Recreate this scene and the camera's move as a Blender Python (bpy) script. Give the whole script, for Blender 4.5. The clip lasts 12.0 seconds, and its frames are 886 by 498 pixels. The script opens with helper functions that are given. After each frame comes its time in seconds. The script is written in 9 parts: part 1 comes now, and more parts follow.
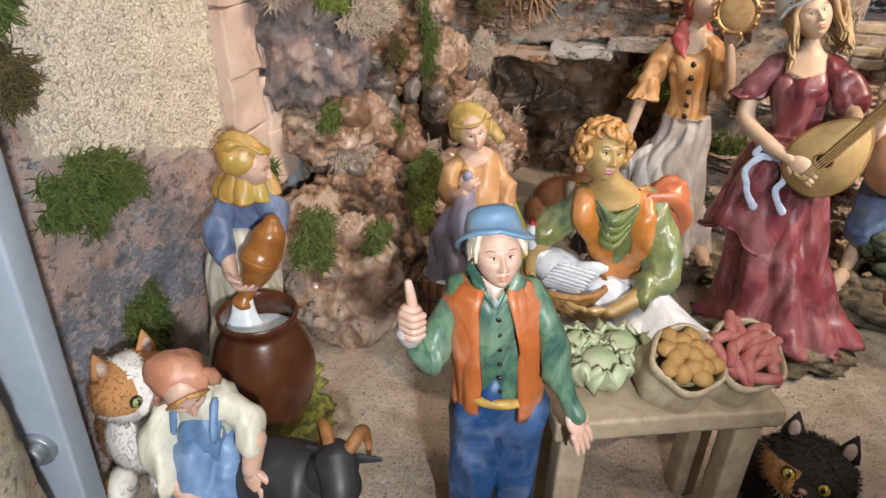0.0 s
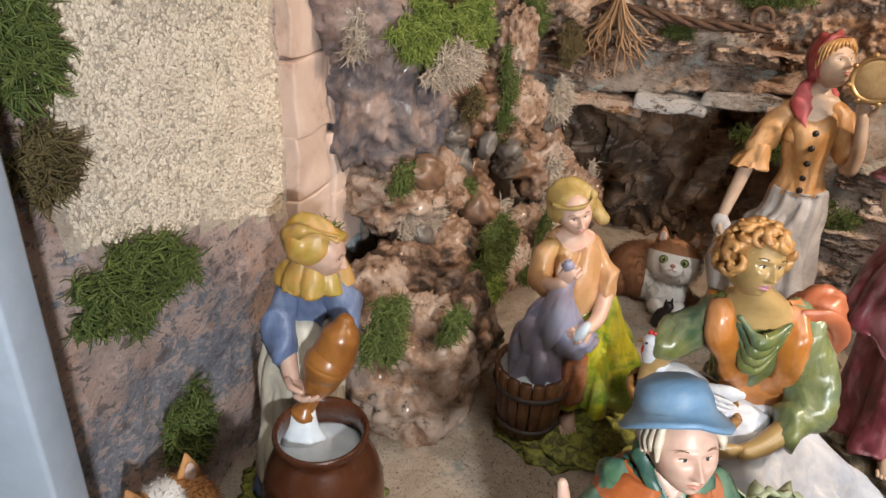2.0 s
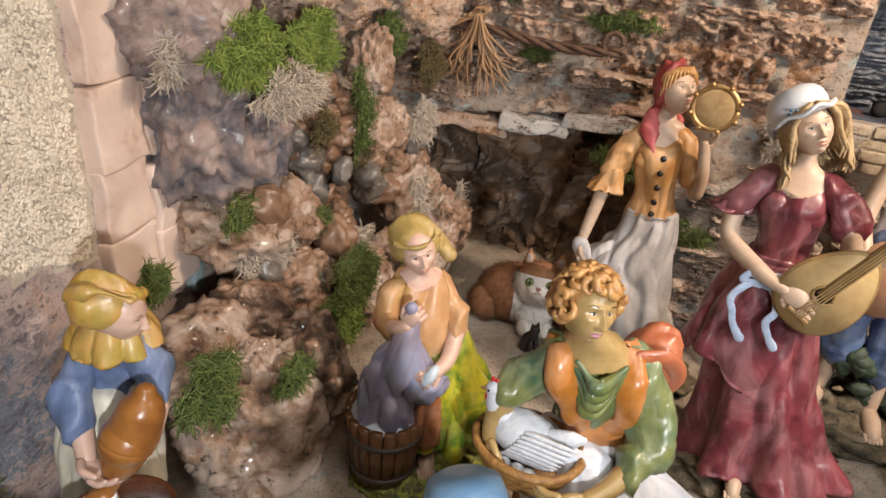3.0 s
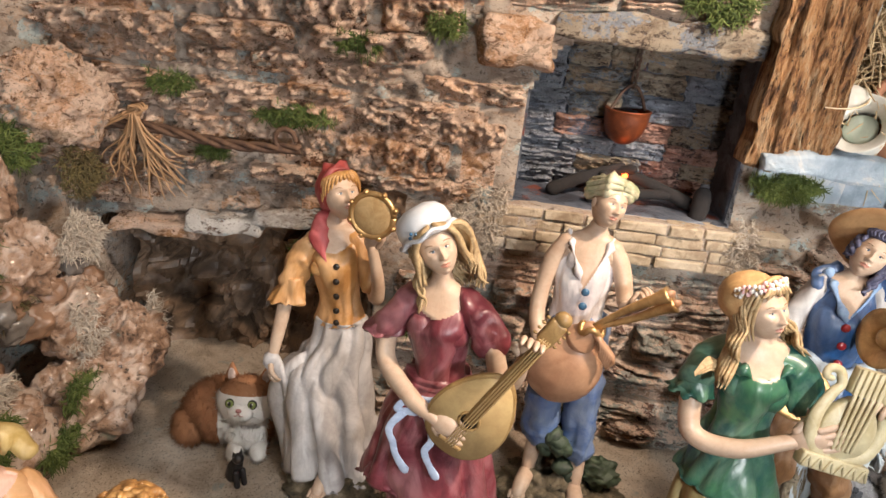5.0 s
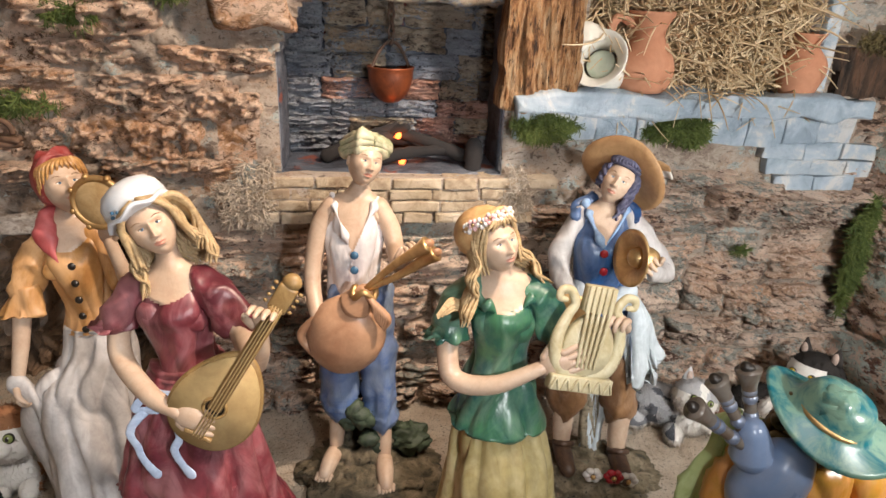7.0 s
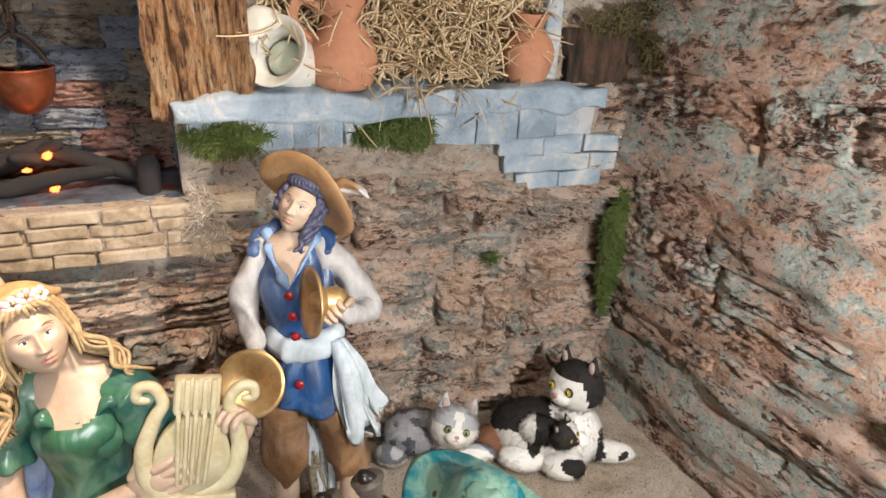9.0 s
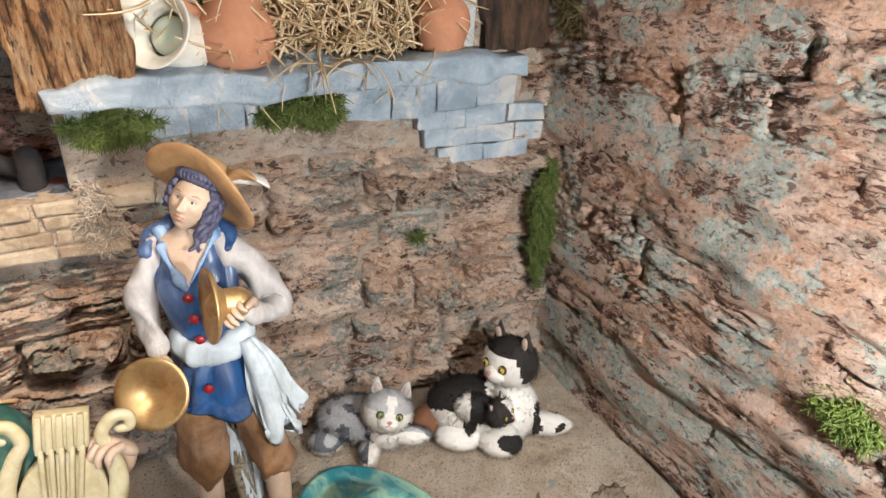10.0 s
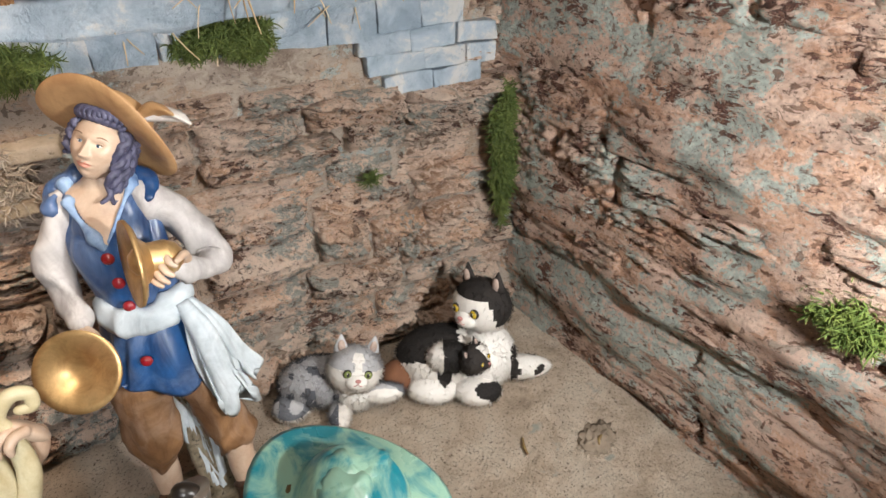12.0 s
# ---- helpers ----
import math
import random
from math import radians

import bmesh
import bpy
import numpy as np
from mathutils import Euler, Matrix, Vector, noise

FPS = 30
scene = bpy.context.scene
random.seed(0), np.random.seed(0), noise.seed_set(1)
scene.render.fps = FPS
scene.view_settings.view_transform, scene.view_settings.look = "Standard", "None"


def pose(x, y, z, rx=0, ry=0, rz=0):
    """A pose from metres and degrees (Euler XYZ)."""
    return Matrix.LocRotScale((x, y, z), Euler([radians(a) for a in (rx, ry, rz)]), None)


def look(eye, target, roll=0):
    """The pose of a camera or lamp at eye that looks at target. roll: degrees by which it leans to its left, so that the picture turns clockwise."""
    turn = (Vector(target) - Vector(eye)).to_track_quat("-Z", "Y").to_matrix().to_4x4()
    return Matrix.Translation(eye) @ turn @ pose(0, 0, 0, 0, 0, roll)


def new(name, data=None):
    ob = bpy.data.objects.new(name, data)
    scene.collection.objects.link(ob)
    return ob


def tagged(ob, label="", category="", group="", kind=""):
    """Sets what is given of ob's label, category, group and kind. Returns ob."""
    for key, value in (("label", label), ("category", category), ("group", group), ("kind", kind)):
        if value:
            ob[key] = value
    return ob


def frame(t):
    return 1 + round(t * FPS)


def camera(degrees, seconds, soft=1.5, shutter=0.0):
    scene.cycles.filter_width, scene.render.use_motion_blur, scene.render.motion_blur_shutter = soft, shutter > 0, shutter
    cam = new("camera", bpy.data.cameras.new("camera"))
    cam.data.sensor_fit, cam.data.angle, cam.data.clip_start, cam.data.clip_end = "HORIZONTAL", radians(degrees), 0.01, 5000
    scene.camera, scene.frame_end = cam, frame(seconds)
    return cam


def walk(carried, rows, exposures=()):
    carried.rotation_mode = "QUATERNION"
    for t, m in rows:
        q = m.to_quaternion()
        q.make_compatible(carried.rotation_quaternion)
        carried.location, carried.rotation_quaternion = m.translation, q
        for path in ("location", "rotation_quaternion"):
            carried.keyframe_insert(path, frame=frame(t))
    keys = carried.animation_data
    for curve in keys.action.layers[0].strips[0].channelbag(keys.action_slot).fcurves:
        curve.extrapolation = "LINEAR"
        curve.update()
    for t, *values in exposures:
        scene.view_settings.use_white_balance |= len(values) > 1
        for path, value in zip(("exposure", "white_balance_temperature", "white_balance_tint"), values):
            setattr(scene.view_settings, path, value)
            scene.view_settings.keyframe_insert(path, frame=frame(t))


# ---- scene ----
# Lengths below are in decimetres (the figurines are about 33 cm high); S turns them into metres.
S = 0.1
cam = camera(70.6, 12.0)
PATH = [
    (0, (-0.150, 0.717, 3.697), (-0.016, 5.968, 0.797), 1.46),
    (0.5, (-0.603, 1.104, 3.712), (-0.922, 6.422, 0.952), 1.33),
    (1, (-0.816, 1.399, 3.711), (-1.198, 6.730, 0.984), 1.59),
    (1.5, (-0.863, 1.437, 3.672), (-1.267, 6.736, 0.888), 1.80),
    (2, (-0.678, 1.650, 3.820), (-0.736, 6.968, 1.042), 3.30),
    (2.5, (-0.337, 1.926, 3.930), (0.258, 7.247, 1.222), 4.96),
    (3, (-0.223, 2.024, 3.947), (0.616, 7.323, 1.261), 6.04),
    (3.5, (0.160, 2.220, 4.134), (1.358, 7.485, 1.518), 7.00),
    (3.7, (0.360, 2.322, 4.261), (1.828, 7.564, 1.740), 7.33),
    (5.3, (1.501, 2.456, 4.654), (3.950, 7.419, 2.336), 5.09),
    (5.5, (1.598, 2.428, 4.672), (4.163, 7.337, 2.364), 4.43),
    (6, (1.754, 2.273, 4.540), (4.524, 7.062, 2.218), 2.59),
    (6.5, (1.923, 2.145, 4.398), (4.930, 6.743, 1.987), 2.59),
    (7, (2.245, 2.123, 4.407), (5.553, 6.551, 2.072), 2.76),
    (7.2, (2.333, 2.058, 4.341), (5.799, 6.375, 2.029), 2.87),
    (8.8, (3.939, 2.013, 4.530), (7.957, 5.707, 2.038), 1.92),
    (9, (4.138, 1.950, 4.530), (8.213, 5.553, 1.997), 2.71),
    (9.5, (4.415, 1.845, 4.589), (8.620, 5.289, 2.047), 2.23),
    (10, (4.592, 1.900, 4.636), (8.765, 5.088, 1.735), 1.86),
    (10.5, (4.877, 2.022, 4.520), (8.993, 5.107, 1.430), -0.09),
    (11, (5.045, 2.058, 4.406), (9.211, 4.950, 1.200), -0.63),
    (11.5, (5.134, 2.108, 4.430), (9.324, 4.968, 1.226), -0.58),
    (12, (4.834, 2.068, 4.241), (9.080, 4.845, 1.037), -0.92),
]
walk(cam, [(t, look(Vector(eye) * S, Vector(target) * S, roll)) for t, eye, target, roll in PATH],
     exposures=[(0.0, 0.0), (2.5, -0.06), (3.5, 0.02), (6.0, -0.02), (7.0, -0.06), (9.0, -0.08), (11.0, 0.05), (12.0, -0.03)])

# ---- light ----
world = bpy.data.worlds.new("hall")
world.use_nodes = True
world.node_tree.nodes["Background"].inputs[0].default_value = (1.0, 0.92, 0.84, 1)
world.node_tree.nodes["Background"].inputs[1].default_value = 0.18
scene.world = world


def spot(name, eye, target, watts, colour, cone, blend, radius):
    lamp = bpy.data.lights.new(name, "SPOT")
    lamp.energy, lamp.color = watts, colour
    lamp.spot_size, lamp.spot_blend, lamp.shadow_soft_size = radians(cone), blend, radius * S
    ob = new(name, lamp)
    ob.matrix_world = look(Vector(eye) * S, Vector(target) * S)
    return ob


WARM, COOL = (1.0, 0.79, 0.61), (0.97, 0.98, 1.0)
# Three fixed, added lamps stand in for the light carried with the camera.
spot("camera_light_left", (0.7, -0.9, 4.0), (-1.7, 5.6, 1.8), 14, COOL, 84, 0.8, 0.14)
spot("camera_light_middle", (3.3, 1.0, 4.0), (4.0, 7.2, 2.0), 6.2, COOL, 85, 0.7, 0.14)
spot("camera_light_right", (6.2, 0.4, 3.8), (9.1, 4.4, 2.6), 12.4, (0.98, 0.97, 0.94), 110, 0.7, 0.14)
spot("ceiling_spot_warm", (6.0, 3.0, 7.3), (2.4, 8.3, 2.6), 27, WARM, 82, 0.7, 0.22)
fire = bpy.data.lights.new("hearth_fire", "POINT")
fire.energy, fire.color, fire.shadow_soft_size = 0.035, (1.0, 0.28, 0.08), 0.012
new("hearth_fire", fire).location = Vector((5.58, 7.42, 2.98)) * S
# Added area fill from above and in front, not a lamp of the hall.
lamp = bpy.data.lights.new("soft_fill_lamp", "AREA")
lamp.energy, lamp.color, lamp.size = 15, (1.0, 0.92, 0.82), 0.8
new("soft_fill_lamp", lamp).matrix_world = look(Vector((3, -4, 20)) * S, Vector((3.5, 6, 0)) * S)


# ---- materials ----
def nodes_of(name):
    m = bpy.data.materials.new(name)
    m.use_nodes = True
    nt = m.node_tree
    return m, nt, nt.nodes["Principled BSDF"]


def node(nt, kind, **inputs):
    n = nt.nodes.new(kind)
    for key, value in inputs.items():
        n.inputs[key.replace("_", " ")].default_value = value
    return n


def coords(nt, stretch=(1, 1, 1), turn=0.0, world_space=False):
    if world_space:
        src = nt.nodes.new("ShaderNodeNewGeometry").outputs["Position"]
    else:
        src = nt.nodes.new("ShaderNodeTexCoord").outputs["Object"]
    mp = nt.nodes.new("ShaderNodeMapping")
    mp.inputs["Scale"].default_value = stretch
    mp.inputs["Rotation"].default_value = (0, 0, turn)
    nt.links.new(src, mp.inputs["Vector"])
    return mp.outputs["Vector"]


def noise_of(nt, vec, scale, detail=6.0, rough=0.6, distort=0.0):
    n = node(nt, "ShaderNodeTexNoise", Scale=scale, Detail=detail, Roughness=rough, Distortion=distort)
    nt.links.new(vec, n.inputs["Vector"])
    return n.outputs["Fac"]


def ramp(nt, fac, stops):
    r = nt.nodes.new("ShaderNodeValToRGB")
    el = r.color_ramp.elements
    while len(el) < len(stops):
        el.new(0.5)
    for e, (p, c) in zip(el, stops):
        e.position, e.color = p, (*c, 1) if len(c) == 3 else c
    nt.links.new(fac, r.inputs["Fac"])
    return r.outputs["Color"]


def mix(nt, fac, a, b):
    n = nt.nodes.new("ShaderNodeMix")
    n.data_type = "RGBA"
    for sock, v in ((n.inputs["Factor"], fac), (n.inputs["A"], a), (n.inputs["B"], b)):
        if isinstance(v, bpy.types.NodeSocket):
            nt.links.new(v, sock)
        else:
            sock.default_value = v if isinstance(v, float) else (*v, 1)
    return n.outputs["Result"]


def add_bump(nt, bsdf, fac, strength, distance):
    b = node(nt, "ShaderNodeBump", Strength=strength, Distance=distance)
    nt.links.new(fac, b.inputs["Height"])
    if bsdf.inputs["Normal"].is_linked:
        nt.links.new(bsdf.inputs["Normal"].links[0].from_socket, b.inputs["Normal"])
    nt.links.new(b.outputs["Normal"], bsdf.inputs["Normal"])


CLOTHS = set()
CLOTH_WORDS = ("cloth", "bodice", "dress", "waistcoat", "breeches", "blouse", "skirt", "sash", "brushed", "shirt", "stole", "apron", "scarf", "laundry", "kerchief", "vest", "trousers", "coat", "cloak", "turban", "bonnet")


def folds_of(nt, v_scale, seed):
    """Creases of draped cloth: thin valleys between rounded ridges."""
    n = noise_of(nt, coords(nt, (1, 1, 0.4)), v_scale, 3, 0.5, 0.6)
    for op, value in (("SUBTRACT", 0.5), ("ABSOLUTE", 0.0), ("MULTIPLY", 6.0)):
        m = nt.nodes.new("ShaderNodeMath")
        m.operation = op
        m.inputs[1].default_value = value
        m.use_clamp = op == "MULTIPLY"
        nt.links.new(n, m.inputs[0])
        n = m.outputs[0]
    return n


def paint(name, colour, second=None, rough=0.35, spread=0.5, scale=60, metal=0.0, bump=0.25, coat=0.0):
    """Hand-painted resin: two tones brushed unevenly, a fine grain and a slight gloss; cloth creases are coloured
    darker.
    """
    m, nt, b = nodes_of(name)
    second = second or tuple(c * 0.6 for c in colour)
    v = coords(nt)
    big = noise_of(nt, v, scale * 1.6, 6, 0.65, 0.8)
    col = ramp(nt, big, [(0.5 - spread * 0.17, second), (0.5 + spread * 0.17, colour)])
    fine = noise_of(nt, v, scale * 9, 4, 0.7)
    col = mix(nt, 0.16, col, ramp(nt, fine, [(0.3, tuple(c * 0.55 for c in colour)), (0.7, tuple(min(1, c * 1.3 + 0.02) for c in colour))]))
    nt.links.new(col, b.inputs["Base Color"])
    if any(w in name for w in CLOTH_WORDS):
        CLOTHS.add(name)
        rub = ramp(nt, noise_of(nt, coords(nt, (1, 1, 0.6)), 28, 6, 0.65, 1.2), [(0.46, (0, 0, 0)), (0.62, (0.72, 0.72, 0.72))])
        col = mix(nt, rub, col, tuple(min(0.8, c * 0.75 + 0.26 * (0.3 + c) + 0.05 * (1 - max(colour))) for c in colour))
        # Crease valleys go darker in the base colour: wash and fold shade together.
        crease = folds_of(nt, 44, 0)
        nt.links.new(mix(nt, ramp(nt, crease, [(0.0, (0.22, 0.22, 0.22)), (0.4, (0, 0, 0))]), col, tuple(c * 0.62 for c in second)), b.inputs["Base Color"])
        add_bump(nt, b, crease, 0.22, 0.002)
    gloss = noise_of(nt, v, 45, 4, 0.6)
    span = nt.nodes.new("ShaderNodeMapRange")
    span.inputs["To Min"].default_value, span.inputs["To Max"].default_value = min(0.95, rough), min(1.0, rough + 0.2)
    nt.links.new(gloss, span.inputs["Value"])
    nt.links.new(span.outputs["Result"], b.inputs["Roughness"])
    b.inputs["Metallic"].default_value = metal
    b.inputs["Coat Weight"].default_value, b.inputs["Coat Roughness"].default_value = coat * 0.5, 0.28
    add_bump(nt, b, noise_of(nt, v, scale * 5, 5, 0.6), bump * 0.6, 0.001)
    return m


def stone_mat(name, stops, stretch=(1, 1, 1), turn=0.0, scale=40, rough=0.8, bump=0.9, dabs=None, dab_at=0.66, wet=0.0, pit=0.4, pit_scale=3.3):
    """Flaky rock: banded noise in several tones, dark pits, and dabs of old paint."""
    m, nt, b = nodes_of(name)
    v = coords(nt, stretch, turn, True)
    plain = coords(nt, (1, 1, 1), 0, True)
    big = noise_of(nt, v, scale, 9, 0.68, 0.5)
    info = nt.nodes.new("ShaderNodeObjectInfo")
    shift = nt.nodes.new("ShaderNodeMath")
    shift.operation = "MULTIPLY_ADD"
    nt.links.new(info.outputs["Random"], shift.inputs[0])
    shift.inputs[1].default_value = 0.16
    shift2 = nt.nodes.new("ShaderNodeMath")
    shift2.operation = "ADD"
    shift.inputs[2].default_value = -0.08
    nt.links.new(shift.outputs[0], shift2.inputs[0])
    nt.links.new(big, shift2.inputs[1])
    col = ramp(nt, shift2.outputs[0], stops)
    pits = noise_of(nt, v, scale * pit_scale, 6, 0.75, 0.3)
    col = mix(nt, ramp(nt, pits, [(pit - 0.05, (1, 1, 1)), (pit + 0.03, (0, 0, 0))]), col, tuple(c * 0.45 for c in stops[0][1]))
    if dabs:
        patch = noise_of(nt, plain, scale * 0.9, 5, 0.6)
        col = mix(nt, ramp(nt, patch, [(dab_at, (0, 0, 0)), (dab_at + 0.05, (1, 1, 1))]), col, dabs)
    nt.links.new(col, b.inputs["Base Color"])
    b.inputs["Roughness"].default_value = rough
    b.inputs["Coat Weight"].default_value, b.inputs["Coat Roughness"].default_value = wet, 0.15
    add_bump(nt, b, noise_of(nt, v, scale * 2.2, 10, 0.75, 0.4), bump, 0.006)
    return m


def rubble_mat(name, pale, tan, dark, wash, turn=0.0, tilt=0.0, stretch=3.0, flecks=0.56, wash_at=0.6, rough=0.85, bump=1.0, scale=26):
    """Weathered layered stone: pale crust over tan, dark flaked streaks along the beds, thin washes of old paint."""
    m, nt, b = nodes_of(name)
    geo = nt.nodes.new("ShaderNodeNewGeometry").outputs["Position"]

    def along(k):
        mp = nt.nodes.new("ShaderNodeMapping")
        mp.vector_type = "TEXTURE"
        mp.inputs["Rotation"].default_value = (0, tilt, turn)
        mp.inputs["Scale"].default_value = (k, k, 1)
        nt.links.new(geo, mp.inputs["Vector"])
        return mp.outputs["Vector"]

    def total(a, c, k):
        n = nt.nodes.new("ShaderNodeMath")
        n.operation = "MULTIPLY_ADD"
        nt.links.new(c, n.inputs[0])
        n.inputs[1].default_value = k
        nt.links.new(a, n.inputs[2])
        return n.outputs[0]

    info = nt.nodes.new("ShaderNodeObjectInfo").outputs["Random"]
    beds, plain = along(stretch), along(1.0)
    big = noise_of(nt, along(1.7), scale, 10, 0.7, 0.4)
    mid = tuple((p + t) / 2 for p, t in zip(pale, tan))
    salmon = (min(0.8, pale[0] * 1.02), pale[1] * 0.84, pale[2] * 0.70)
    col = ramp(nt, total(big, info, 0.12), [(0.36, tuple(t * 0.6 for t in tan)), (0.44, tan), (0.50, mid), (0.56, pale), (0.78, tuple(min(0.85, p * 1.15) for p in pale))])
    rust = ramp(nt, noise_of(nt, along(1.8), scale * 1.1, 8, 0.66, 0.6), [(0.52, (0, 0, 0)), (0.56, (0.75, 0.75, 0.75))])
    col = mix(nt, rust, col, ramp(nt, noise_of(nt, plain, 130, 6, 0.75), [(0.36, tan), (0.52, salmon), (0.7, pale)]))
    loam = ramp(nt, noise_of(nt, along(1.6), scale * 1.1, 10, 0.68, 0.5), [(0.395, (0.85, 0.85, 0.85)), (0.415, (0, 0, 0))])
    col = mix(nt, loam, col, tuple(0.5 * (t + w) * 0.9 for t, w in zip(tan, wash)))
    old = ramp(nt, total(noise_of(nt, along(1.4), scale * 0.8, 10, 0.72), noise_of(nt, plain, 160, 6, 0.75), 0.3), [(wash_at + 0.145, (0, 0, 0)), (wash_at + 0.165, (1, 1, 1))])
    col = mix(nt, old, col, ramp(nt, noise_of(nt, plain, 120, 7, 0.75), [(0.34, tuple(w * 0.7 for w in wash)), (0.52, wash), (0.68, tuple(min(0.85, w * 1.3) for w in wash))]))
    cover = noise_of(nt, plain, scale * 0.9, 5, 0.6)
    streak = total(noise_of(nt, beds, 190, 8, 0.75, 0.6), cover, 0.75)
    dig = ramp(nt, streak, [(flecks + 0.385, (0, 0, 0)), (flecks + 0.405, (1, 1, 1))])
    col = mix(nt, dig, col, ramp(nt, noise_of(nt, plain, 340, 4, 0.65), [(0.35, tuple(d * 0.6 for d in dark)), (0.52, tuple(d * 2.0 for d in dark)), (0.66, tuple(t * 0.6 for t in tan))]))
    flake = noise_of(nt, along(1.5), 150, 5, 0.62, 0.8)
    col = mix(nt, ramp(nt, flake, [(0.555, (0, 0, 0)), (0.568, (0.7, 0.7, 0.7))]), col, tuple(min(0.85, p * 1.12) for p in pale))
    col = mix(nt, ramp(nt, flake, [(0.392, (0.8, 0.8, 0.8)), (0.405, (0, 0, 0))]), col, tuple(0.5 * d + 0.3 * t for d, t in zip(dark, tan)))
    speck = noise_of(nt, plain, 480, 5, 0.75)
    col = mix(nt, ramp(nt, speck, [(0.36, (0.75, 0.75, 0.75)), (0.42, (0, 0, 0))]), col, tuple(d * 1.6 for d in dark))
    col = mix(nt, ramp(nt, speck, [(0.58, (0, 0, 0)), (0.66, (0.6, 0.6, 0.6))]), col, tuple(min(0.85, p * 1.2) for p in pale))
    nt.links.new(col, b.inputs["Base Color"])
    b.inputs["Roughness"].default_value = rough
    chips = node(nt, "ShaderNodeTexVoronoi", Scale=95.0, Detail=3.0, Roughness=0.6, Randomness=1.0)
    nt.links.new(along(0.7 * stretch), chips.inputs["Vector"])
    add_bump(nt, b, noise_of(nt, along(0.62 * stretch), 60, 12, 0.8, 0.2), bump * 0.8, 0.010)
    add_bump(nt, b, chips.outputs["Distance"], bump * 0.55, 0.004)
    add_bump(nt, b, noise_of(nt, plain, 260, 8, 0.8), 0.75, 0.0035)
    inv = nt.nodes.new("ShaderNodeInvert")
    nt.links.new(dig, inv.inputs["Color"])
    add_bump(nt, b, inv.outputs[0], 0.7, 0.0016)
    add_bump(nt, b, ramp(nt, flake, [(0.40, (0, 0, 0)), (0.41, (0.5, 0.5, 0.5)), (0.555, (0.5, 0.5, 0.5)), (0.57, (1, 1, 1))]), 0.6, 0.0014)
    return m


def strand_mat(name, dark, light, rough=0.7):
    m, nt, b = nodes_of(name)
    geo = nt.nodes.new("ShaderNodeNewGeometry")
    col = ramp(nt, geo.outputs["Random Per Island"], [(0.0, dark), (1.0, light)])
    col = mix(nt, 0.35, col, ramp(nt, noise_of(nt, coords(nt), 50), [(0.35, dark), (0.65, light)]))
    nt.links.new(col, b.inputs["Base Color"])
    b.inputs["Roughness"].default_value = rough
    return m


# ---- building kit ----
def mesh_of(name, verts, faces, mats=(), index=None, smooth=True):
    me = bpy.data.meshes.new(name)
    me.from_pydata([(x * S, y * S, z * S) for x, y, z in verts], [], faces)
    for m in mats:
        me.materials.append(m)
    if index is not None and len(mats) > 1:
        me.polygons.foreach_set("material_index", index)
    me.polygons.foreach_set("use_smooth", [smooth] * len(me.polygons))
    me.update()
    return me


def put(name, me, at=(0, 0, 0), turn=(0, 0, 0), scale=(1, 1, 1), parent=None):
    ob = new(name, me)
    ob.matrix_basis = Matrix.LocRotScale(Vector(at) * S, Euler([radians(a) for a in turn]), Vector(scale))
    if parent:
        ob.parent = parent
    return ob


def n3(x, y, z, f=1.0, seed=0.0):
    return noise.noise(Vector((x * f + seed * 7.1, y * f + seed * 3.7, z * f - seed * 5.3)))


def fractal(x, y, z, f=1.0, octaves=4, seed=0.0):
    return noise.fractal(Vector((x * f + seed * 7.1, y * f + seed * 3.7, z * f - seed * 5.3)), 0.9, 2.1, octaves)


def spline(pts, n):
    """Points of any size, smoothly filled to n by Catmull-Rom."""
    p = np.array(pts, float)
    if len(p) == 2:
        return p[0] + np.linspace(0, 1, n)[:, None] * (p[1] - p[0])
    q = np.vstack([2 * p[0] - p[1], p, 2 * p[-1] - p[-2]])
    out = []
    for s in np.linspace(0, len(p) - 1 - 1e-9, n):
        i, t = int(s), s - int(s)
        a, b, c, d = q[i:i + 4]
        out.append(0.5 * (2 * b + (c - a) * t + (2 * a - 5 * b + 4 * c - d) * t * t + (3 * b - a - 3 * c + d) * t ** 3))
    return np.array(out)


